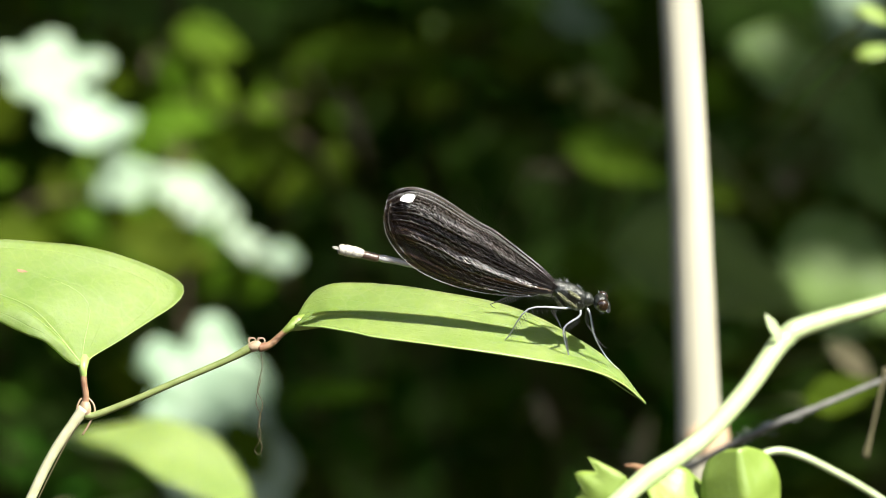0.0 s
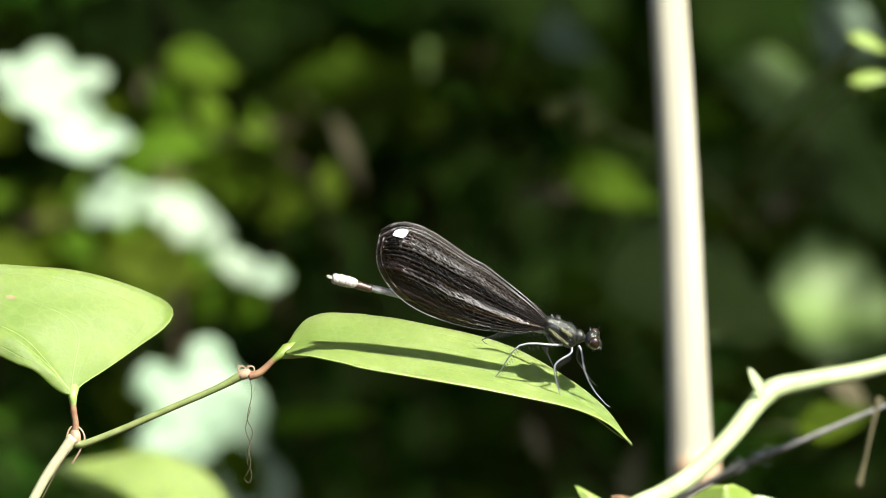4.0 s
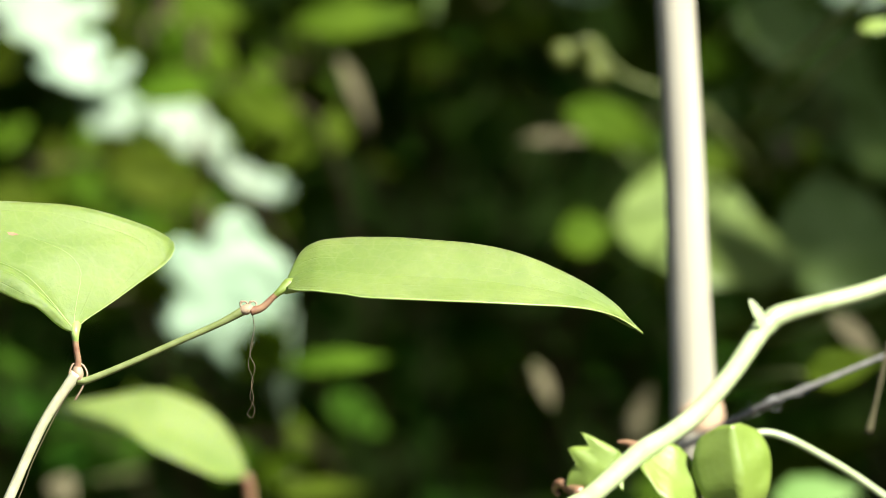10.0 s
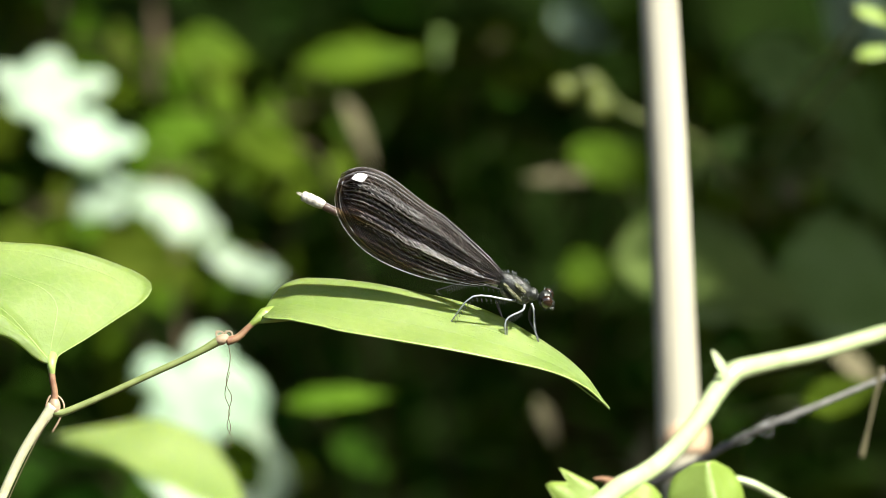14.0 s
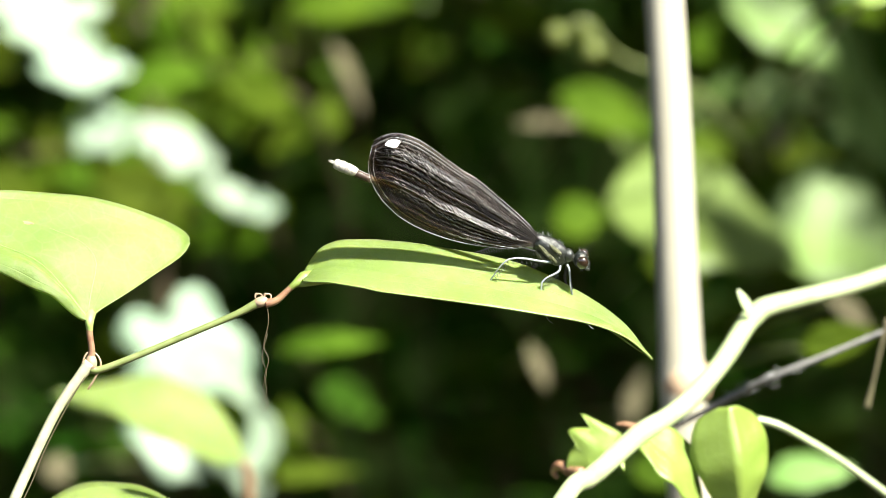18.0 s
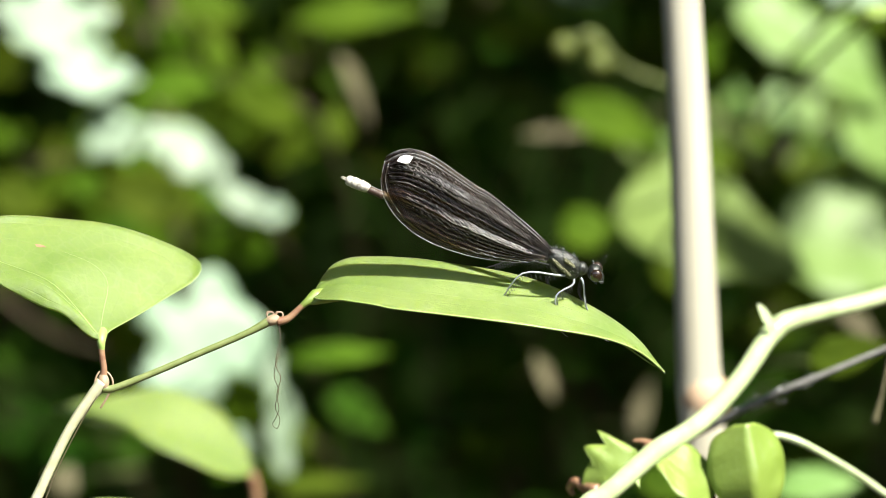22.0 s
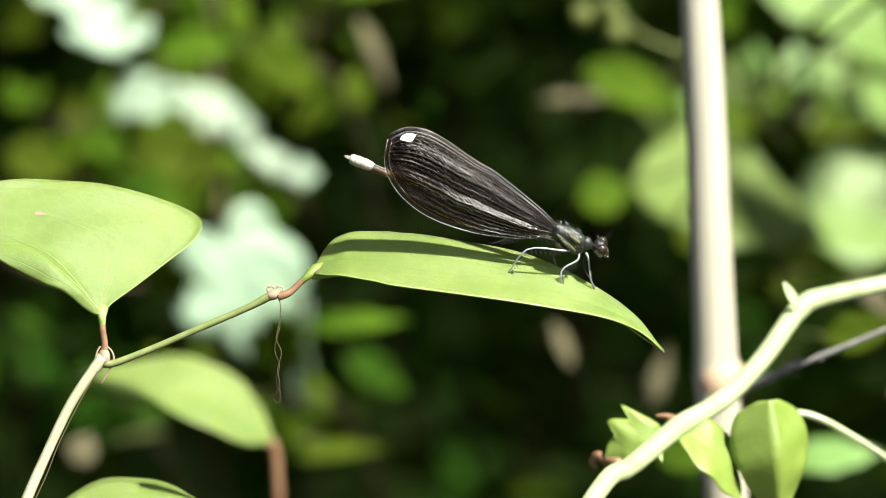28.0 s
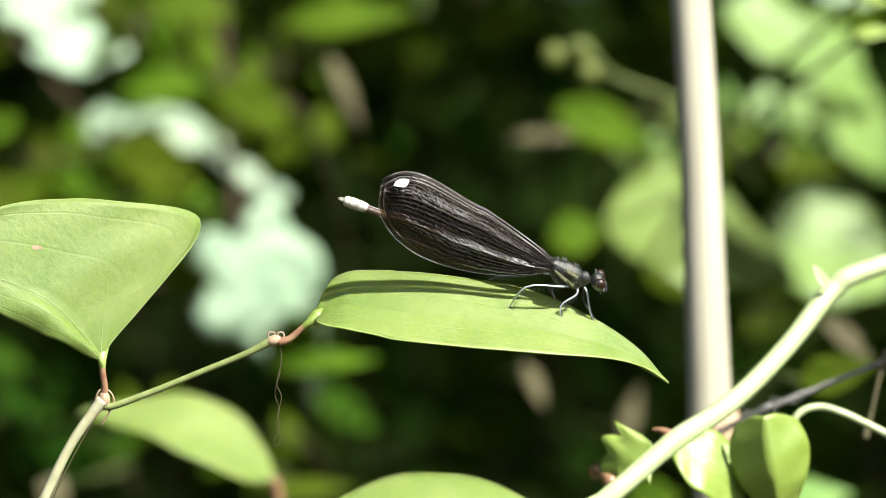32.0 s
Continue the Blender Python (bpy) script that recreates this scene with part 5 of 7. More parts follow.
def shrub(x, y, height, seed, spread=0.16, count=36):
    rnd = random.Random(seed)
    s = thing("shrub", pose(x, y, 0), "leafy green undergrowth shrub in dappled shade", "shrub", "shrubs in the undergrowth")
    tops = []
    for k in range(4):
        a = rnd.uniform(0, 6.28)
        tip = Vector((spread * math.cos(a), spread * 0.6 * math.sin(a), height * rnd.uniform(0.85, 1.05)))
        mid = tip * 0.75 + Vector((rnd.gauss(0, 0.12), rnd.gauss(0, 0.03), 0))
        part("branch", tube(bmesh.new(), [(0, 0, -0.02), mid * 0.5, mid, tip], [0.003, 0.0022, 0.0016, 0.0008], 6, 4), BARK, s)
        tops.append((mid, tip))
    for k in range(count):
        mid, tip = rnd.choice(tops)
        p = mid.lerp(tip, rnd.uniform(0.0, 1.0)) + Vector((rnd.gauss(0, 0.05), rnd.gauss(0, 0.05), rnd.gauss(0, 0.04)))
        ax = (rnd.choice((-1, 1)) * rnd.uniform(0.5, 1.2), rnd.gauss(0, 0.5), rnd.gauss(-0.15, 0.3))
        part("leaf", rnd.choice(SHRUB_MESHES), SHRUB, s, m=facing(p, ax, (rnd.gauss(0.2, 0.4), rnd.gauss(-0.5, 0.3), 1)))


for i, (x, y, h) in enumerate(((-0.14, 1.75, 1.2), (0.0, 1.85, 1.22), (0.13, 1.7, 1.2), (-0.05, 2.1, 1.28), (0.1, 2.2, 1.3), (-0.18, 2.2, 1.3), (0.22, 2.05, 1.25))):
    shrub(x, y, h, 40 + i)


# ---- swaying branches overhead, whose shade passes over the vine and the bushes ----
def shade_branch(at, spread, count, size, seed):
    rnd = random.Random(seed)
    s = thing("overhanging_branch", Matrix.Translation(at), "leafy green branch swaying overhead in the wind", "branch", "branches overhead")
    ends = []
    for k in range(5):
        a = k * 1.26 + rnd.uniform(-0.3, 0.3)
        e = Vector((spread * math.cos(a), spread * math.sin(a), rnd.uniform(-0.02, 0.03)))
        part("twig", tube(bmesh.new(), [(0, 0, 0.05), e * 0.5 + Vector((0, 0, 0.04)), e], [0.003, 0.002, 0.001], 6, 4), BARK, s)
        ends.append(e)
    part("limb", tube(bmesh.new(), [(0, 0, 0.05), (0.1, -0.1, 0.3), (0.3, -0.2, 0.9), (0.5, -0.3, 1.8)], [0.003, 0.005, 0.008, 0.014], 7, 4), BARK, s)
    me = mesh_from("leaf", ovate(size, size * 0.55, 0.1, 0.15), SHRUB)
    for k in range(count):
        r = spread * math.sqrt((k + 0.5) / count)
        a = k * 2.39996
        p = Vector((r * math.cos(a), r * math.sin(a), rnd.uniform(-0.02, 0.06)))
        q = rnd.uniform(0, 6.28)
        part("leaf", me, SHRUB, s, m=facing(p, (math.cos(q), math.sin(q), -0.3), SUN + Vector((rnd.gauss(0, 0.3), rnd.gauss(0, 0.3), 0))))
    return s


SHADE_A = Vector((-0.015, 0.755, 1.095)) + SUN * 2.5
SHADE_B = Vector((0.20, 1.33, 1.12)) + SUN * 2.0
ASIDE = Vector((0.75, 0.65, 0.0)).normalized()
branch_a = shade_branch(SHADE_A, 0.12, 80, 0.028, 61)
branch_c = shade_branch(Vector((0.02, 1.85, 1.2)) + SUN * 1.9, 0.36, 300, 0.07, 63)
branch_b = shade_branch(SHADE_B, 0.24, 270, 0.06, 62)


# ---- what moves ----
TWIG_ROWS = [
    (0, pose(-0.05075, 0.750, 1.07875, 0.00, -0.00, 0)),
    (0.5, pose(-0.05181, 0.750, 1.07971, 0.00, -0.98, 0)),
    (1, pose(-0.05201, 0.750, 1.08037, 0.00, -0.71, 0)),
    (1.5, pose(-0.05129, 0.750, 1.07991, 0.00, -0.00, 0)),
    (2, pose(-0.05293, 0.750, 1.08068, 0.00, -0.70, 0)),
    (2.5, pose(-0.05191, 0.750, 1.07918, 0.00, 0.68, 0)),
    (4.5, pose(-0.05127, 0.750, 1.07891, 0.00, -0.89, 0)),
    (5, pose(-0.05153, 0.750, 1.07821, 0.00, -1.58, 0)),
    (5.5, pose(-0.05141, 0.750, 1.07804, 0.00, -1.09, 0)),
    (6, pose(-0.05248, 0.750, 1.07903, 0.00, -2.45, 0)),
    (6.5, pose(-0.05241, 0.750, 1.07878, 0.00, -1.28, 0)),
    (7, pose(-0.05224, 0.750, 1.07882, 0.00, -0.60, 0)),
    (7.5, pose(-0.05198, 0.750, 1.07785, 0.00, -0.27, 0)),
    (8, pose(-0.05208, 0.750, 1.07865, 0.00, -0.48, 0)),
    (8.5, pose(-0.05232, 0.750, 1.07933, 0.00, -1.08, 0)),
    (9, pose(-0.05073, 0.750, 1.07874, 0.00, 0.21, 0)),
    (9.5, pose(-0.05073, 0.750, 1.07901, 0.00, -0.28, 0)),
    (9.8, pose(-0.05096, 0.750, 1.07954, 0.00, 1.23, 0)),
    (9.9, pose(-0.05092, 0.750, 1.07973, 0.00, 1.69, 0)),
    (10, pose(-0.05263, 0.750, 1.08127, 0.00, -0.56, 0)),
    (10.5, pose(-0.05094, 0.750, 1.07954, 0.00, -1.24, 0)),
    (10.6, pose(-0.05206, 0.750, 1.08013, 0.00, -1.45, 0)),
    (10.7, pose(-0.05214, 0.750, 1.08032, 0.00, 0.91, 0)),
    (10.8, pose(-0.04987, 0.750, 1.07850, 0.00, 3.31, 0)),
    (11, pose(-0.05348, 0.750, 1.07991, 0.00, -1.03, 0)),
    (11.5, pose(-0.05433, 0.750, 1.07989, 0.00, -1.12, 0)),
    (12, pose(-0.05316, 0.750, 1.07864, 0.00, 0.24, 0)),
    (12.5, pose(-0.05420, 0.750, 1.07929, 0.00, -1.12, 0)),
    (13, pose(-0.05283, 0.750, 1.07806, 0.00, -0.62, 0)),
    (13.5, pose(-0.05445, 0.750, 1.07821, 0.00, -1.62, 0)),
    (15.5, pose(-0.05306, 0.750, 1.07696, 0.00, 0.07, 0)),
    (16, pose(-0.05255, 0.750, 1.07743, 0.00, 0.07, 0)),
    (16.5, pose(-0.04976, 0.750, 1.07571, 0.00, 1.49, 0)),
    (17, pose(-0.05001, 0.750, 1.07651, 0.00, 0.56, 0)),
    (17.5, pose(-0.05105, 0.750, 1.07552, 0.00, 1.07, 0)),
    (18, pose(-0.05059, 0.750, 1.07635, 0.00, 0.48, 0)),
    (18.5, pose(-0.05089, 0.750, 1.07605, 0.00, 0.28, 0)),
    (19, pose(-0.05073, 0.750, 1.07554, 0.00, 0.49, 0)),
    (19.5, pose(-0.05064, 0.750, 1.07562, 0.00, 0.16, 0)),
    (20, pose(-0.05050, 0.750, 1.07579, 0.00, 0.44, 0)),
    (20.5, pose(-0.05054, 0.750, 1.07604, 0.00, 0.36, 0)),
    (21, pose(-0.05063, 0.750, 1.07638, 0.00, -0.13, 0)),
    (21.5, pose(-0.05002, 0.750, 1.07585, 0.00, -0.06, 0)),
    (22, pose(-0.04998, 0.750, 1.07593, 0.00, 0.16, 0)),
    (22.5, pose(-0.04951, 0.750, 1.07599, 0.00, 0.64, 0)),
    (23, pose(-0.04948, 0.750, 1.07562, 0.00, 0.72, 0)),
    (23.5, pose(-0.05082, 0.750, 1.07678, 0.00, -0.26, 0)),
    (24, pose(-0.05117, 0.750, 1.07709, 0.00, -0.47, 0)),
    (24.5, pose(-0.05026, 0.750, 1.07629, 0.00, 0.44, 0)),
    (25, pose(-0.05086, 0.750, 1.07632, 0.00, 0.44, 0)),
    (25.5, pose(-0.05084, 0.750, 1.07634, 0.00, 0.72, 0)),
    (27.5, pose(-0.05066, 0.750, 1.07820, 0.00, 1.21, 0)),
    (28, pose(-0.05165, 0.750, 1.07905, 0.00, 0.03, 0)),
    (28.5, pose(-0.05158, 0.750, 1.07952, 0.00, 0.23, 0)),
    (29, pose(-0.05104, 0.750, 1.07917, 0.00, 0.93, 0)),
    (29.5, pose(-0.05177, 0.750, 1.07923, 1.00, 0.51, 0)),
    (30, pose(-0.05238, 0.750, 1.07930, 2.00, -0.27, 0)),
    (30.5, pose(-0.05220, 0.750, 1.07946, 5.00, -0.11, 0)),
    (31, pose(-0.05229, 0.750, 1.08073, 8.00, -1.28, 0)),
    (31.5, pose(-0.05008, 0.750, 1.08127, 8.50, 0.07, 0)),
    (32, pose(-0.04856, 0.750, 1.08002, 10.00, 0.73, 0)),
]
LEAF_ROWS = [
    (0, pose(0.03092, 0, 0.01244) @ pose(0, 0, 0, 0, 12.60, 0) @ pose(0, 0, 0, 30.00, 0, 0)),
    (0.5, pose(0.03092, 0, 0.01244) @ pose(0, 0, 0, 0, 11.74, 0) @ pose(0, 0, 0, 30.00, 0, 0)),
    (1, pose(0.03092, 0, 0.01244) @ pose(0, 0, 0, 0, 12.78, 0) @ pose(0, 0, 0, 30.00, 0, 0)),
    (1.5, pose(0.03092, 0, 0.01244) @ pose(0, 0, 0, 0, 13.20, 0) @ pose(0, 0, 0, 30.00, 0, 0)),
    (2, pose(0.03092, 0, 0.01244) @ pose(0, 0, 0, 0, 12.86, 0) @ pose(0, 0, 0, 30.00, 0, 0)),
    (2.5, pose(0.03092, 0, 0.01244) @ pose(0, 0, 0, 0, 13.63, 0) @ pose(0, 0, 0, 30.00, 0, 0)),
    (4.5, pose(0.03092, 0, 0.01244) @ pose(0, 0, 0, 0, 14.92, 0) @ pose(0, 0, 0, 30.00, 0, 0)),
    (5, pose(0.03092, 0, 0.01244) @ pose(0, 0, 0, 0, 14.91, 0) @ pose(0, 0, 0, 30.00, 0, 0)),
    (5.5, pose(0.03092, 0, 0.01244) @ pose(0, 0, 0, 0, 14.85, 0) @ pose(0, 0, 0, 30.00, 0, 0)),
    (6, pose(0.03092, 0, 0.01244) @ pose(0, 0, 0, 0, 14.05, 0) @ pose(0, 0, 0, 30.00, 0, 0)),
    (6.5, pose(0.03092, 0, 0.01244) @ pose(0, 0, 0, 0, 15.71, 0) @ pose(0, 0, 0, 30.00, 0, 0)),
    (7, pose(0.03092, 0, 0.01244) @ pose(0, 0, 0, 0, 15.46, 0) @ pose(0, 0, 0, 30.00, 0, 0)),
    (7.5, pose(0.03092, 0, 0.01244) @ pose(0, 0, 0, 0, 15.36, 0) @ pose(0, 0, 0, 30.00, 0, 0)),
    (8, pose(0.03092, 0, 0.01244) @ pose(0, 0, 0, 0, 15.31, 0) @ pose(0, 0, 0, 30.00, 0, 0)),
    (8.5, pose(0.03092, 0, 0.01244) @ pose(0, 0, 0, 0, 15.12, 0) @ pose(0, 0, 0, 30.00, 0, 0)),
    (9, pose(0.03092, 0, 0.01244) @ pose(0, 0, 0, 0, 14.96, 0) @ pose(0, 0, 0, 30.00, 0, 0)),
    (9.5, pose(0.03092, 0, 0.01244) @ pose(0, 0, 0, 0, 15.25, 0) @ pose(0, 0, 0, 30.00, 0, 0)),
    (9.8, pose(0.03092, 0, 0.01244) @ pose(0, 0, 0, 0, 13.41, 0) @ pose(0, 0, 0, 33.14, 0, 0)),
    (9.9, pose(0.03092, 0, 0.01244) @ pose(0, 0, 0, 0, 10.53, 0) @ pose(0, 0, 0, 34.75, 0, 0)),
    (10, pose(0.03092, 0, 0.01244) @ pose(0, 0, 0, 0, 7.81, 0) @ pose(0, 0, 0, 34.65, 0, 0)),
    (10.5, pose(0.03092, 0, 0.01244) @ pose(0, 0, 0, 0, 11.80, 0) @ pose(0, 0, 0, 34.15, 0, 0)),
    (10.6, pose(0.03092, 0, 0.01244) @ pose(0, 0, 0, 0, 11.55, 0) @ pose(0, 0, 0, 34.06, 0, 0)),
    (10.7, pose(0.03092, 0, 0.01244) @ pose(0, 0, 0, 0, 13.64, 0) @ pose(0, 0, 0, 31.16, 0, 0)),
    (10.8, pose(0.03092, 0, 0.01244) @ pose(0, 0, 0, 0, 11.98, 0) @ pose(0, 0, 0, 28.36, 0, 0)),
    (11, pose(0.03092, 0, 0.01244) @ pose(0, 0, 0, 0, 13.34, 0) @ pose(0, 0, 0, 28.42, 0, 0)),
    (11.5, pose(0.03092, 0, 0.01244) @ pose(0, 0, 0, 0, 12.88, 0) @ pose(0, 0, 0, 28.57, 0, 0)),
    (12, pose(0.03092, 0, 0.01244) @ pose(0, 0, 0, 0, 16.25, 0) @ pose(0, 0, 0, 28.72, 0, 0)),
    (12.5, pose(0.03092, 0, 0.01244) @ pose(0, 0, 0, 0, 15.16, 0) @ pose(0, 0, 0, 28.86, 0, 0)),
    (13, pose(0.03092, 0, 0.01244) @ pose(0, 0, 0, 0, 15.53, 0) @ pose(0, 0, 0, 29.01, 0, 0)),
    (13.5, pose(0.03092, 0, 0.01244) @ pose(0, 0, 0, 0, 16.61, 0) @ pose(0, 0, 0, 29.01, 0, 0)),
    (15.5, pose(0.03092, 0, 0.01244) @ pose(0, 0, 0, 0, 12.78, 0) @ pose(0, 0, 0, 29.01, 0, 0)),
    (16, pose(0.03092, 0, 0.01244) @ pose(0, 0, 0, 0, 12.53, 0) @ pose(0, 0, 0, 29.01, 0, 0)),
    (16.5, pose(0.03092, 0, 0.01244) @ pose(0, 0, 0, 0, 12.93, 0) @ pose(0, 0, 0, 29.01, 0, 0)),
    (17, pose(0.03092, 0, 0.01244) @ pose(0, 0, 0, 0, 12.58, 0) @ pose(0, 0, 0, 29.01, 0, 0)),
    (17.5, pose(0.03092, 0, 0.01244) @ pose(0, 0, 0, 0, 12.82, 0) @ pose(0, 0, 0, 29.01, 0, 0)),
    (18, pose(0.03092, 0, 0.01244) @ pose(0, 0, 0, 0, 12.09, 0) @ pose(0, 0, 0, 29.01, 0, 0)),
    (18.5, pose(0.03092, 0, 0.01244) @ pose(0, 0, 0, 0, 12.03, 0) @ pose(0, 0, 0, 29.01, 0, 0)),
    (19, pose(0.03092, 0, 0.01244) @ pose(0, 0, 0, 0, 11.78, 0) @ pose(0, 0, 0, 29.01, 0, 0)),
    (19.5, pose(0.03092, 0, 0.01244) @ pose(0, 0, 0, 0, 11.99, 0) @ pose(0, 0, 0, 29.01, 0, 0)),
    (20, pose(0.03092, 0, 0.01244) @ pose(0, 0, 0, 0, 12.01, 0) @ pose(0, 0, 0, 29.01, 0, 0)),
    (20.5, pose(0.03092, 0, 0.01244) @ pose(0, 0, 0, 0, 11.76, 0) @ pose(0, 0, 0, 29.01, 0, 0)),
    (21, pose(0.03092, 0, 0.01244) @ pose(0, 0, 0, 0, 11.64, 0) @ pose(0, 0, 0, 29.01, 0, 0)),
    (21.5, pose(0.03092, 0, 0.01244) @ pose(0, 0, 0, 0, 11.77, 0) @ pose(0, 0, 0, 29.01, 0, 0)),
    (22, pose(0.03092, 0, 0.01244) @ pose(0, 0, 0, 0, 11.68, 0) @ pose(0, 0, 0, 29.01, 0, 0)),
    (22.5, pose(0.03092, 0, 0.01244) @ pose(0, 0, 0, 0, 11.87, 0) @ pose(0, 0, 0, 29.01, 0, 0)),
    (23, pose(0.03092, 0, 0.01244) @ pose(0, 0, 0, 0, 12.56, 0) @ pose(0, 0, 0, 29.01, 0, 0)),
    (23.5, pose(0.03092, 0, 0.01244) @ pose(0, 0, 0, 0, 11.95, 0) @ pose(0, 0, 0, 29.01, 0, 0)),
    (24, pose(0.03092, 0, 0.01244) @ pose(0, 0, 0, 0, 11.85, 0) @ pose(0, 0, 0, 29.01, 0, 0)),
    (24.5, pose(0.03092, 0, 0.01244) @ pose(0, 0, 0, 0, 11.98, 0) @ pose(0, 0, 0, 29.01, 0, 0)),
    (25, pose(0.03092, 0, 0.01244) @ pose(0, 0, 0, 0, 12.38, 0) @ pose(0, 0, 0, 29.01, 0, 0)),
    (25.5, pose(0.03092, 0, 0.01244) @ pose(0, 0, 0, 0, 12.23, 0) @ pose(0, 0, 0, 29.01, 0, 0)),
    (27.5, pose(0.03092, 0, 0.01244) @ pose(0, 0, 0, 0, 13.09, 0) @ pose(0, 0, 0, 29.20, 0, 0)),
    (28, pose(0.03092, 0, 0.01244) @ pose(0, 0, 0, 0, 12.58, 0) @ pose(0, 0, 0, 29.25, 0, 0)),
    (28.5, pose(0.03092, 0, 0.01244) @ pose(0, 0, 0, 0, 12.64, 0) @ pose(0, 0, 0, 29.29, 0, 0)),
    (29, pose(0.03092, 0, 0.01244) @ pose(0, 0, 0, 0, 13.10, 0) @ pose(0, 0, 0, 29.34, 0, 0)),
    (29.5, pose(0.03092, 0, 0.01244) @ pose(0, 0, 0, 0, 13.52, 0) @ pose(0, 0, 0, 29.34, 0, 0)),
    (30, pose(0.03092, 0, 0.01244) @ pose(0, 0, 0, 0, 12.57, 0) @ pose(0, 0, 0, 29.34, 0, 0)),
    (30.5, pose(0.03092, 0, 0.01244) @ pose(0, 0, 0, 0, 11.21, 0) @ pose(0, 0, 0, 29.34, 0, 0)),
    (31, pose(0.03092, 0, 0.01244) @ pose(0, 0, 0, 0, 9.34, 0) @ pose(0, 0, 0, 29.34, 0, 0)),
    (31.5, pose(0.03092, 0, 0.01244) @ pose(0, 0, 0, 0, 8.77, 0) @ pose(0, 0, 0, 29.34, 0, 0)),
    (32, pose(0.03092, 0, 0.01244) @ pose(0, 0, 0, 0, 9.53, 0) @ pose(0, 0, 0, 29.34, 0, 0)),
]
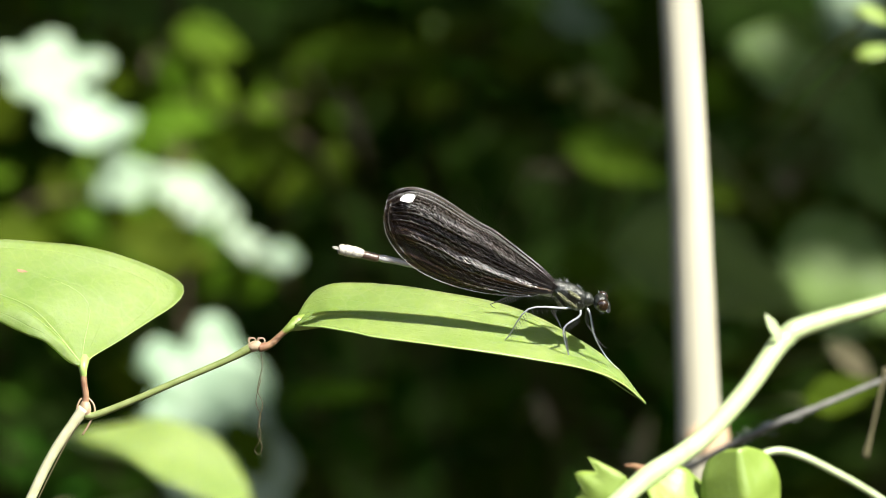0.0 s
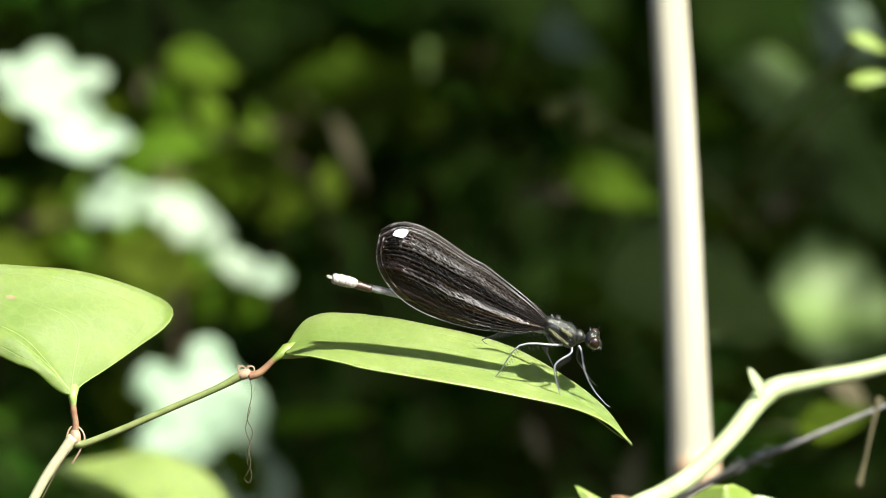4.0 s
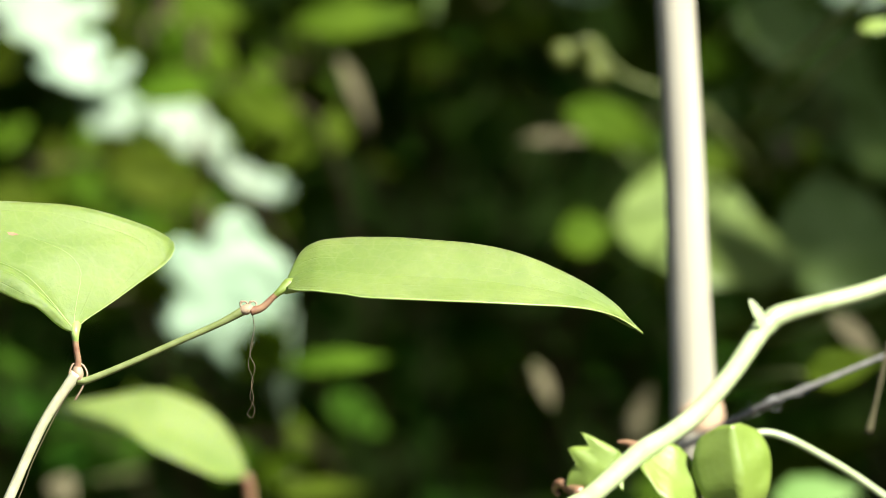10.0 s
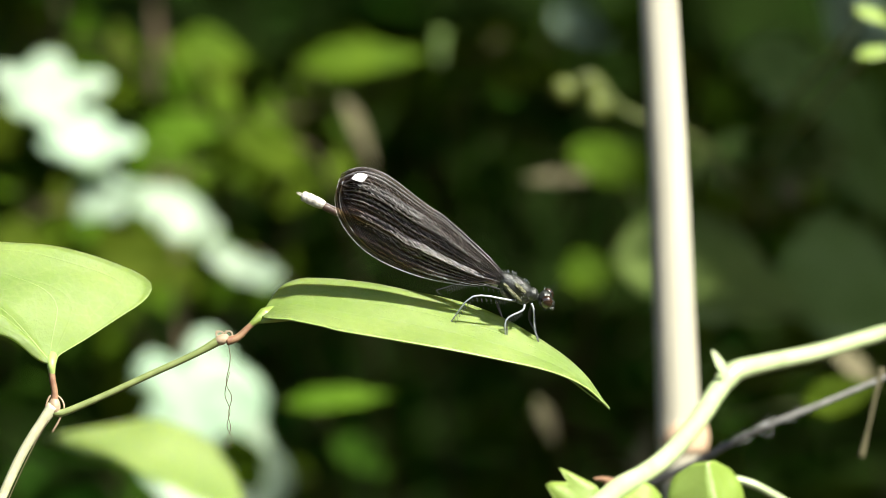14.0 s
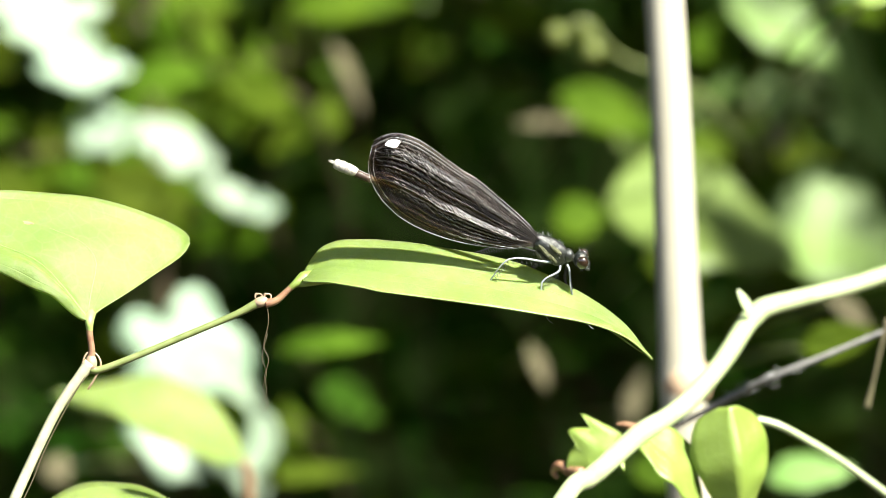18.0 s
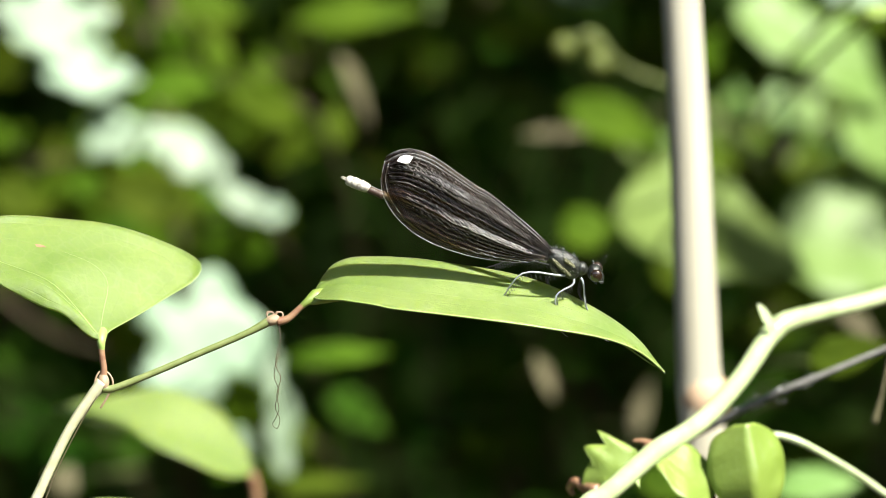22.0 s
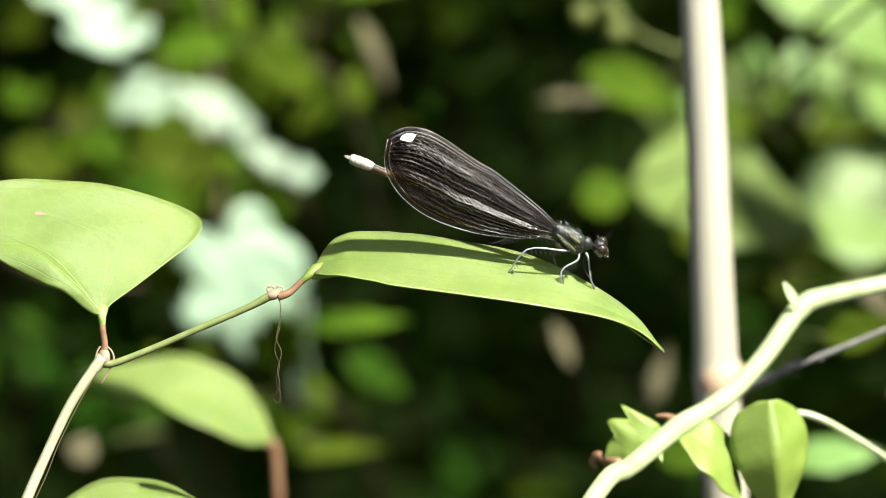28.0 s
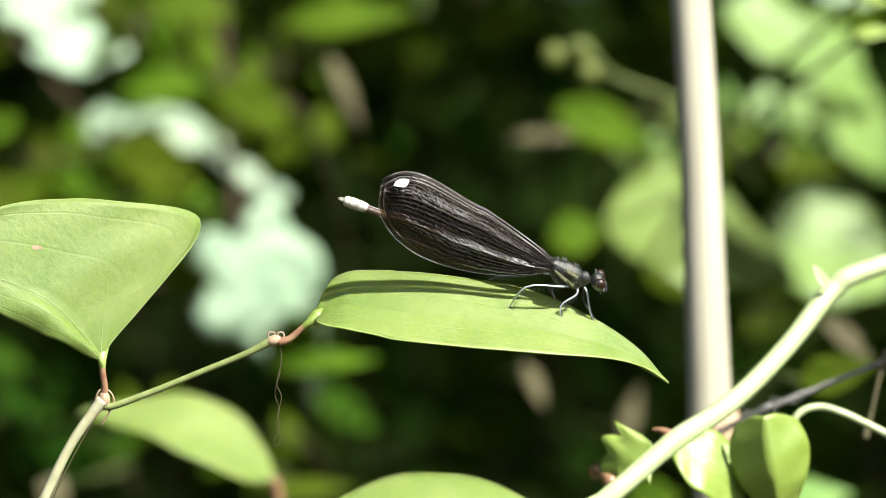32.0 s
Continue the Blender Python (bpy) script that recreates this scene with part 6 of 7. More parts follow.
DAMSELFLY_ROWS = [
    (0, pose(0.02569, 0.7450, 1.09458, 31.0, 2.12, 0)),
    (0.5, pose(0.02448, 0.7450, 1.09731, 31.0, 0.18, 0)),
    (1, pose(0.02416, 0.7450, 1.09695, 31.0, 1.50, 0)),
    (1.5, pose(0.02502, 0.7450, 1.09522, 31.0, 2.63, 0)),
    (2, pose(0.02351, 0.7450, 1.09713, 31.0, 1.36, 0)),
    (2.5, pose(0.02492, 0.7450, 1.09310, 31.0, 3.52, 0)),
    (4.5, pose(0.02542, 0.7450, 1.09380, 31.0, 2.53, 0)),
    (5, pose(0.02505, 0.7450, 1.09398, 31.0, 1.89, 0)),
    (5.5, pose(0.02532, 0.7450, 1.09319, 31.0, 2.59, 0)),
    (6, pose(0.02402, 0.7450, 1.09672, 31.0, -0.03, 0)),
    (6.5, pose(0.02447, 0.7450, 1.09356, 31.0, 2.25, 0)),
    (7, pose(0.02465, 0.7450, 1.09283, 31.0, 1.49, 0)),
    (7.5, pose(0.02503, 0.7450, 1.09137, 31.0, 1.82, 0)),
    (8, pose(0.02479, 0.7450, 1.09255, 31.0, 1.37, 0)),
    (8.5, pose(0.02442, 0.7450, 1.09425, 31.0, 0.60, 0)),
    (9, pose(0.02636, 0.7450, 1.09188, 31.0, 2.11, 0)),
    (9.5, pose(0.02611, 0.7450, 1.09278, 31.0, 1.65, 0)),
    (9.8, pose(0.02653, 0.7450, 1.09167, 31.0, 1.05, 0)),
    (9.9, pose(0.03980, 0.7452, 1.13095, 26.7, 28.75, 0)),
    (10, pose(0.04692, 0.7455, 1.17138, 22.3, 20.00, 0)),
    (10.1, pose(0.02803, 0.7458, 1.19966, 18.0, 13.75, 0)),
    (10.2, pose(-0.02162, 0.7460, 1.20467, 13.7, 7.50, 0)),
    (10.3, pose(-0.08378, 0.7462, 1.17392, 9.3, 1.25, 0)),
    (10.4, pose(-0.09774, 0.7465, 1.13151, 5.0, -5.00, 0)),
    (10.5, pose(-0.04675, 0.7468, 1.11471, 10.7, -5.75, 0)),
    (10.6, pose(-0.00635, 0.7470, 1.11157, 16.5, -1.75, 0)),
    (10.7, pose(0.01961, 0.7480, 1.09624, 22.2, 12.75, 0)),
    (10.8, pose(0.02308, 0.7490, 1.08981, 28.0, 20.75, 0)),
    (11, pose(0.01941, 0.7490, 1.09594, 28.0, 12.25, 0)),
    (11.5, pose(0.01854, 0.7490, 1.09557, 28.0, 10.15, 0)),
    (12, pose(0.02023, 0.7490, 1.09138, 28.0, 14.31, 0)),
    (12.5, pose(0.01894, 0.7490, 1.09473, 28.0, 10.27, 0)),
    (13, pose(0.02043, 0.7490, 1.09247, 28.0, 11.06, 0)),
    (13.5, pose(0.01856, 0.7490, 1.09415, 28.0, 9.48, 0)),
    (15.5, pose(0.01957, 0.7490, 1.09240, 28.0, 8.18, 0)),
    (16, pose(0.02008, 0.7490, 1.09300, 28.0, 7.81, 0)),
    (16.5, pose(0.02324, 0.7490, 1.08923, 28.0, 9.39, 0)),
    (17, pose(0.02275, 0.7490, 1.09144, 28.0, 7.81, 0)),
    (17.5, pose(0.02197, 0.7490, 1.08957, 28.0, 8.47, 0)),
    (18, pose(0.02217, 0.7490, 1.09167, 28.0, 7.18, 0)),
    (18.5, pose(0.02173, 0.7490, 1.09175, 28.0, 6.61, 0)),
    (19, pose(0.02202, 0.7490, 1.09111, 28.0, 6.70, 0)),
    (19.5, pose(0.02212, 0.7490, 1.09170, 28.0, 6.01, 0)),
    (20, pose(0.02237, 0.7490, 1.09150, 28.0, 6.69, 0)),
    (20.5, pose(0.02247, 0.7490, 1.09187, 28.0, 6.38, 0)),
    (21, pose(0.02224, 0.7490, 1.09311, 28.0, 5.59, 0)),
    (21.5, pose(0.02286, 0.7490, 1.09220, 28.0, 6.18, 0)),
    (22, pose(0.02303, 0.7490, 1.09215, 28.0, 6.37, 0)),
    (22.5, pose(0.02363, 0.7490, 1.09144, 28.0, 7.15, 0)),
    (23, pose(0.02366, 0.7490, 1.09031, 28.0, 8.23, 0)),
    (23.5, pose(0.02232, 0.7490, 1.09338, 28.0, 6.12, 0)),
    (24, pose(0.02171, 0.7490, 1.09408, 28.0, 5.86, 0)),
    (24.5, pose(0.02274, 0.7490, 1.09174, 28.0, 7.61, 0)),
    (25, pose(0.02242, 0.7490, 1.09165, 28.0, 7.61, 0)),
    (25.5, pose(0.02257, 0.7490, 1.09129, 28.0, 7.79, 0)),
    (27.5, pose(0.02335, 0.7490, 1.09232, 28.0, 8.06, 0)),
    (28, pose(0.02200, 0.7490, 1.09534, 28.0, 5.44, 0)),
    (28.5, pose(0.02220, 0.7490, 1.09544, 28.0, 5.33, 0)),
    (29, pose(0.02288, 0.7490, 1.09383, 28.0, 5.92, 0)),
    (29.5, pose(0.02202, 0.7485, 1.09403, 28.8, 6.02, 0)),
    (30, pose(0.02113, 0.7480, 1.09602, 29.5, 3.39, 0)),
    (30.5, pose(0.02140, 0.7475, 1.09695, 30.2, 1.64, 0)),
    (31, pose(0.02066, 0.7470, 1.10116, 31.0, -1.86, 0)),
    (31.5, pose(0.02309, 0.7470, 1.10027, 31.5, 1.71, 0)),
    (32, pose(0.02472, 0.7470, 1.09761, 32.0, 3.17, 0)),
]
WING_ROWS = [
    (0, -0.45, 0, 0),
    (0.5, -0.48, 0, 0),
    (1, -0.51, 0, 0),
    (1.5, -0.54, 0, 0),
    (2, -0.57, 0, 0),
    (2.5, -0.60, 0, 0),
    (4.5, -0.73, 0, 0),
    (5, -0.76, 0, 0),
    (5.5, -0.79, 0, 0),
    (6, -0.82, 0, 0),
    (6.5, -0.85, 0, 0),
    (7, -0.88, 0, 0),
    (7.5, -0.91, 0, 0),
    (8, -0.94, 0, 0),
    (8.5, -0.97, 0, 0),
    (9, -1.00, 0, 0),
    (9.5, -1.03, 0, 0),
    (9.8, -1.05, 0, 0),
    (9.9, 3.45, 40, 45),
    (10, 2.20, 75, 60),
    (10.1, 0.95, 40, 60),
    (10.2, -0.30, 80, 60),
    (10.3, -1.55, 45, 60),
    (10.4, -2.80, 80, 60),
    (10.5, -4.05, 60, 60),
    (10.6, -4.05, 85, 62),
    (10.7, -0.55, 18, 22),
    (10.8, 4.95, 0, 0),
    (11, 1.45, 0, 0),
    (11.5, -2.35, 0, 0),
    (12, -3.90, 0, 0),
    (12.5, -3.89, 0, 0),
    (13, -3.89, 0, 0),
    (13.5, -3.88, 0, 0),
    (15.5, -3.86, 0, 0),
    (16, -3.86, 0, 0),
    (16.5, -3.85, 0, 0),
    (17, -3.85, 0, 0),
    (17.5, -3.84, 0, 0),
    (18, -3.84, 0, 0),
    (18.5, -3.83, 0, 0),
    (19, -3.83, 0, 0),
    (19.5, -3.82, 0, 0),
    (20, -3.82, 0, 0),
    (20.5, -3.81, 0, 0),
    (21, -3.81, 0, 0),
    (21.5, -3.80, 0, 0),
    (22, -3.80, 0, 0),
    (22.5, -3.79, 0, 0),
    (23, -3.79, 0, 0),
    (23.5, -3.78, 0, 0),
    (24, -3.78, 0, 0),
    (24.5, -3.77, 0, 0),
    (25, -3.77, 0, 0),
    (25.5, -3.76, 0, 0),
    (27.5, -3.74, 0, 0),
    (28, -3.74, 0, 0),
    (28.5, -3.74, 0, 0),
    (29, -3.73, 0, 0),
    (29.5, -3.72, 0, 0),
    (30, -3.72, 0, 0),
    (30.5, -3.72, 0, 0),
    (31, -3.71, 0, 0),
    (31.5, -3.71, 0, 0),
    (32, -3.70, 0, 0),
]
ABDOMEN_ROWS = [
    (0, 0.55, -0.0),
    (0.5, 0.71, -0.0),
    (1, 0.87, -0.0),
    (1.5, 1.02, -0.0),
    (2, 1.18, -0.0),
    (2.5, 1.34, -0.0),
    (4.5, 1.98, -0.0),
    (5, 2.14, -0.0),
    (5.5, 2.29, -0.0),
    (6, 2.45, -0.0),
    (6.5, 2.61, -0.0),
    (7, 2.77, -0.0),
    (7.5, 2.92, -0.0),
    (8, 3.08, -0.0),
    (8.5, 3.24, -0.0),
    (9, 3.40, -0.0),
    (9.5, 3.55, -0.0),
    (9.8, 3.65, -0.0),
    (9.9, -4.65, -0.0),
    (10, -3.40, -0.0),
    (10.1, -2.15, -0.0),
    (10.2, -0.90, -0.0),
    (10.3, 0.35, -0.0),
    (10.4, 1.60, -0.0),
    (10.5, 2.85, -0.0),
    (10.6, 2.85, -0.0),
    (10.7, -0.65, -0.0),
    (10.8, -6.15, -0.0),
    (11, -2.65, -0.0),
    (11.5, -1.72, -9.9),
    (12, -2.10, -16.7),
    (12.5, -2.11, -16.7),
    (13, -2.11, -16.7),
    (13.5, -2.11, -16.7),
    (15.5, -2.14, -16.7),
    (16, -2.14, -16.7),
    (16.5, -2.14, -16.7),
    (17, -2.15, -16.7),
    (17.5, -2.16, -16.7),
    (18, -2.16, -16.7),
    (18.5, -2.16, -16.7),
    (19, -2.17, -16.7),
    (19.5, -2.17, -16.7),
    (20, -2.18, -16.7),
    (20.5, -2.19, -16.7),
    (21, -2.19, -16.7),
    (21.5, -2.20, -16.7),
    (22, -2.20, -16.7),
    (22.5, -2.21, -16.7),
    (23, -2.21, -16.7),
    (23.5, -2.22, -16.7),
    (24, -2.22, -16.7),
    (24.5, -2.22, -16.7),
    (25, -2.23, -16.7),
    (25.5, -2.24, -16.7),
    (27.5, -2.25, -16.7),
    (28, -2.26, -16.7),
    (28.5, -2.26, -16.7),
    (29, -2.27, -16.7),
    (29.5, -2.27, -16.7),
    (30, -2.28, -16.7),
    (30.5, -2.29, -16.7),
    (31, -2.29, -16.7),
    (31.5, -2.30, -16.7),
    (32, -2.30, -16.7),
]
STEM_ROWS = [
    (0, pose(0.03288, 0.805, 1.06833, 4.27, -0.53, -4.35)),
    (0.5, pose(0.03094, 0.805, 1.06774, 1.14, -0.65, -0.49)),
    (1, pose(0.03047, 0.805, 1.06828, 3.17, -1.16, -2.22)),
    (1.5, pose(0.03098, 0.805, 1.06848, 0.90, -0.93, 0.20)),
    (2, pose(0.02890, 0.805, 1.06998, 4.66, -2.65, -1.97)),
    (2.5, pose(0.03015, 0.805, 1.06768, 0.89, -0.23, -0.78)),
    (4.5, pose(0.03256, 0.805, 1.06783, -1.49, 2.29, -1.49)),
    (5, pose(0.03383, 0.805, 1.06771, 0.13, 0.73, -1.22)),
    (5.5, pose(0.03266, 0.805, 1.06878, 1.71, -0.58, -1.27)),
    (6, pose(0.03450, 0.805, 1.06771, 1.08, 0.77, -2.42)),
    (6.5, pose(0.03225, 0.805, 1.06933, 2.98, -0.54, -2.85)),
    (7, pose(0.03260, 0.805, 1.06821, 0.56, 0.18, -0.94)),
    (7.5, pose(0.03195, 0.805, 1.06780, -0.84, 0.30, 0.62)),
    (8, pose(0.03227, 0.805, 1.06887, 0.49, 0.09, -0.73)),
    (8.5, pose(0.03332, 0.805, 1.06888, 0.74, 0.38, -1.45)),
    (9, pose(0.03244, 0.805, 1.07002, 2.01, -0.60, -1.61)),
    (9.5, pose(0.03107, 0.805, 1.06967, 1.02, -0.34, -0.78)),
    (10, pose(0.03099, 0.805, 1.06884, 1.10, -0.25, -0.99)),
    (10.5, pose(0.02926, 0.805, 1.06818, -1.14, -0.05, 1.52)),
    (11, pose(0.02873, 0.805, 1.06837, -0.76, -0.29, 1.37)),
    (11.5, pose(0.02797, 0.805, 1.06925, 0.34, -1.09, 1.11)),
    (12, pose(0.02848, 0.805, 1.06900, 0.37, -0.69, 0.51)),
    (12.5, pose(0.02856, 0.805, 1.06813, -0.95, -0.86, 2.43)),
    (13, pose(0.02950, 0.805, 1.06715, -0.50, -0.31, 1.08)),
    (13.5, pose(0.02839, 0.805, 1.06611, -3.48, -0.03, 4.58)),
    (15.5, pose(0.02981, 0.805, 1.06404, -0.09, 0.42, -0.49)),
    (16, pose(0.02939, 0.805, 1.06827, 1.55, -1.73, 0.48)),
    (16.5, pose(0.03435, 0.805, 1.06302, -1.55, -1.42, 3.99)),
    (17, pose(0.03046, 0.805, 1.06662, -2.17, -1.12, 4.40)),
    (17.5, pose(0.03174, 0.805, 1.06335, -4.48, 1.25, 4.03)),
    (18, pose(0.03088, 0.805, 1.06531, -1.41, -0.25, 2.15)),
    (18.5, pose(0.03278, 0.805, 1.06602, 0.28, -0.01, -0.33)),
    (19, pose(0.03186, 0.805, 1.06562, 0.11, -0.20, 0.15)),
    (19.5, pose(0.03209, 0.805, 1.06573, 0.96, -0.27, -0.81)),
    (20, pose(0.03251, 0.805, 1.06555, 0.00, -0.00, 0.00)),
    (20.5, pose(0.03232, 0.805, 1.06600, 0.40, -0.22, -0.18)),
    (21, pose(0.03261, 0.805, 1.06690, 3.06, -0.36, -3.18)),
    (21.5, pose(0.03288, 0.805, 1.06530, 0.24, 0.29, -0.70)),
    (22, pose(0.03225, 0.805, 1.06514, -0.64, -0.04, 0.86)),
    (22.5, pose(0.03345, 0.805, 1.06540, 0.05, 0.39, -0.63)),
    (23, pose(0.03340, 0.805, 1.06647, 1.93, -0.22, -2.04)),
    (23.5, pose(0.03360, 0.805, 1.06591, -0.10, 0.21, -0.17)),
    (24, pose(0.03347, 0.805, 1.06547, -0.87, 0.38, 0.55)),
    (24.5, pose(0.03403, 0.805, 1.06591, 0.72, 0.44, -1.52)),
    (25, pose(0.03289, 0.805, 1.06563, -0.78, 0.46, 0.32)),
    (25.5, pose(0.03453, 0.805, 1.06650, 1.79, 0.28, -2.59)),
    (27.5, pose(0.03502, 0.805, 1.06815, 1.76, 0.59, -2.98)),
    (28, pose(0.03393, 0.805, 1.06772, -1.63, 0.83, 0.87)),
    (28.5, pose(0.03408, 0.805, 1.06898, 0.71, 0.42, -1.48)),
    (29, pose(0.03379, 0.805, 1.06931, -0.16, 0.78, -0.92)),
    (29.5, pose(0.03615, 0.805, 1.06676, -5.73, 1.37, 5.62)),
    (30, pose(0.03410, 0.805, 1.06901, 1.68, 0.99, -3.45)),
    (30.5, pose(0.03570, 0.805, 1.07225, 8.62, -0.03, -9.67)),
    (31, pose(0.03640, 0.805, 1.07314, 13.55, 2.29, -17.33)),
    (31.5, pose(0.03491, 0.805, 1.07451, 10.30, 0.88, -12.52)),
    (32, pose(0.03716, 0.805, 1.07330, 10.16, 0.75, -12.22)),
]
CANE_ROWS = [
    (0, pose(0.04679, 0.9, 1.1)),
    (1, pose(0.04702, 0.9, 1.1)),
    (2, pose(0.04628, 0.9, 1.1)),
    (6, pose(0.04661, 0.9, 1.1)),
    (9, pose(0.04602, 0.9, 1.1)),
    (13, pose(0.04367, 0.9, 1.1)),
    (17, pose(0.04399, 0.9, 1.1)),
    (19, pose(0.04303, 0.9, 1.1)),
    (20, pose(0.04388, 0.9, 1.1)),
    (23, pose(0.04556, 0.9, 1.1)),
    (25, pose(0.04515, 0.9, 1.1)),
    (28, pose(0.04576, 0.9, 1.1)),
    (29, pose(0.04658, 0.9, 1.1)),
    (30, pose(0.04928, 0.9, 1.1)),
    (31, pose(0.04694, 0.9, 1.1)),
    (32, pose(0.04902, 0.9, 1.1)),
]
GRAPE_A_ROWS = [
    (0, pose(-0.1057, 1.450, 1.15014)),
    (2, pose(-0.1060, 1.450, 1.15716)),
    (5, pose(-0.1042, 1.450, 1.15194)),
    (6, pose(-0.1051, 1.450, 1.15400)),
    (7, pose(-0.1064, 1.450, 1.15406)),
    (9, pose(-0.1063, 1.450, 1.15709)),
    (11, pose(-0.1073, 1.450, 1.15621)),
    (12, pose(-0.1083, 1.450, 1.15293)),
    (13, pose(-0.1085, 1.450, 1.14834)),
    (16, pose(-0.1049, 1.450, 1.14695)),
    (18, pose(-0.1052, 1.450, 1.15315)),
    (20, pose(-0.1049, 1.450, 1.15355)),
    (23, pose(-0.1049, 1.450, 1.15430)),
    (25, pose(-0.1057, 1.450, 1.15451)),
    (28, pose(-0.1046, 1.450, 1.15561)),
    (30, pose(-0.1022, 1.450, 1.15755)),
    (32, pose(-0.1057, 1.450, 1.16073)),
]
GRAPE_B_ROWS = [
    (0, pose(-0.0693, 1.450, 1.11934)),
    (2, pose(-0.0704, 1.450, 1.12476)),
    (5, pose(-0.0702, 1.450, 1.11924)),
    (6, pose(-0.0684, 1.450, 1.12410)),
    (7, pose(-0.0697, 1.450, 1.12106)),
    (9, pose(-0.0694, 1.450, 1.12719)),
    (11, pose(-0.0738, 1.450, 1.13071)),
    (12, pose(-0.0743, 1.450, 1.12253)),
    (13, pose(-0.0761, 1.450, 1.11954)),
    (16, pose(-0.0760, 1.450, 1.11295)),
    (18, pose(-0.0729, 1.450, 1.12075)),
    (20, pose(-0.0693, 1.450, 1.12205)),
    (23, pose(-0.0727, 1.450, 1.12260)),
    (25, pose(-0.0704, 1.450, 1.12131)),
    (28, pose(-0.0691, 1.450, 1.12331)),
    (30, pose(-0.0701, 1.450, 1.12605)),
    (32, pose(-0.0682, 1.450, 1.13003)),
]
GRAPE_C_ROWS = [
    (0, pose(-0.0630, 1.350, 1.06821)),
    (2, pose(-0.0632, 1.350, 1.07923)),
    (5, pose(-0.0607, 1.350, 1.06472)),
    (6, pose(-0.0567, 1.350, 1.07678)),
    (7, pose(-0.0571, 1.350, 1.07354)),
    (9, pose(-0.0550, 1.350, 1.08731)),
    (11, pose(-0.0599, 1.350, 1.08551)),
    (12, pose(-0.0606, 1.350, 1.07166)),
    (13, pose(-0.0635, 1.350, 1.06721)),
    (16, pose(-0.0661, 1.350, 1.06480)),
    (18, pose(-0.0665, 1.350, 1.06320)),
    (20, pose(-0.0617, 1.350, 1.07050)),
    (23, pose(-0.0640, 1.350, 1.07130)),
    (25, pose(-0.0564, 1.350, 1.07535)),
    (28, pose(-0.0583, 1.350, 1.07911)),
    (30, pose(-0.0565, 1.350, 1.07782)),
    (32, pose(-0.0460, 1.350, 1.08942)),
]
LOW_LEAF_ROWS = [
    (0, pose(-0.0553, 1.020, 1.05957)),
    (1, pose(-0.0573, 1.020, 1.05924)),
    (6, pose(-0.0552, 1.020, 1.05820)),
    (9, pose(-0.0567, 1.020, 1.05962)),
    (13, pose(-0.0570, 1.020, 1.06027)),
    (17, pose(-0.0565, 1.020, 1.05724)),
    (19, pose(-0.0565, 1.020, 1.05784)),
    (23, pose(-0.0563, 1.020, 1.05750)),
    (29, pose(-0.0551, 1.020, 1.06011)),
    (31, pose(-0.0519, 1.020, 1.06071)),
    (32, pose(-0.0499, 1.020, 1.06059)),
]
RISING_LEAF_ROWS = [
    (0, pose(-0.0004, 0.8, 1.0436)),
    (27, pose(-0.0004, 0.8, 1.0436)),
    (29, pose(-0.0004, 0.8, 1.04628)),
    (30, pose(0.0034, 0.8, 1.05108)),
    (31, pose(0.0008, 0.8, 1.05898)),
    (32, pose(0.0034, 0.8, 1.06060)),
]

BOTTOM_LEAF_ROWS = [
    (0, pose(-0.04621, 0.78, 1.05150)),
    (8, pose(-0.04621, 0.78, 1.05133)),
    (9, pose(-0.04621, 0.78, 1.05185)),
    (11, pose(-0.04621, 0.78, 1.05203)),
    (13, pose(-0.04621, 0.78, 1.05150)),
    (16, pose(-0.04621, 0.78, 1.05011)),
    (22, pose(-0.04621, 0.78, 1.05011)),
    (23, pose(-0.04621, 0.78, 1.05046)),
    (25, pose(-0.04621, 0.78, 1.05020)),
    (28, pose(-0.04621, 0.78, 1.05203)),
    (29, pose(-0.04621, 0.78, 1.05307)),
    (31, pose(-0.04621, 0.78, 1.05307)),
    (32, pose(-0.04621, 0.78, 1.05290)),
]
DEAD_TWIG_ROWS = [
    (0, pose(0.04543, 0.86, 1.06556)),
    (8, pose(0.04543, 0.86, 1.06537)),
    (9, pose(0.04543, 0.86, 1.06595)),
    (11, pose(0.04543, 0.86, 1.06614)),
    (13, pose(0.04543, 0.86, 1.06556)),
    (16, pose(0.04543, 0.86, 1.06403)),
    (22, pose(0.04543, 0.86, 1.06403)),
    (23, pose(0.04543, 0.86, 1.06441)),
    (25, pose(0.04543, 0.86, 1.06412)),
    (28, pose(0.04543, 0.86, 1.06614)),
    (29, pose(0.04543, 0.86, 1.06729)),
    (31, pose(0.04543, 0.86, 1.06729)),
    (32, pose(0.04543, 0.86, 1.06710)),
]


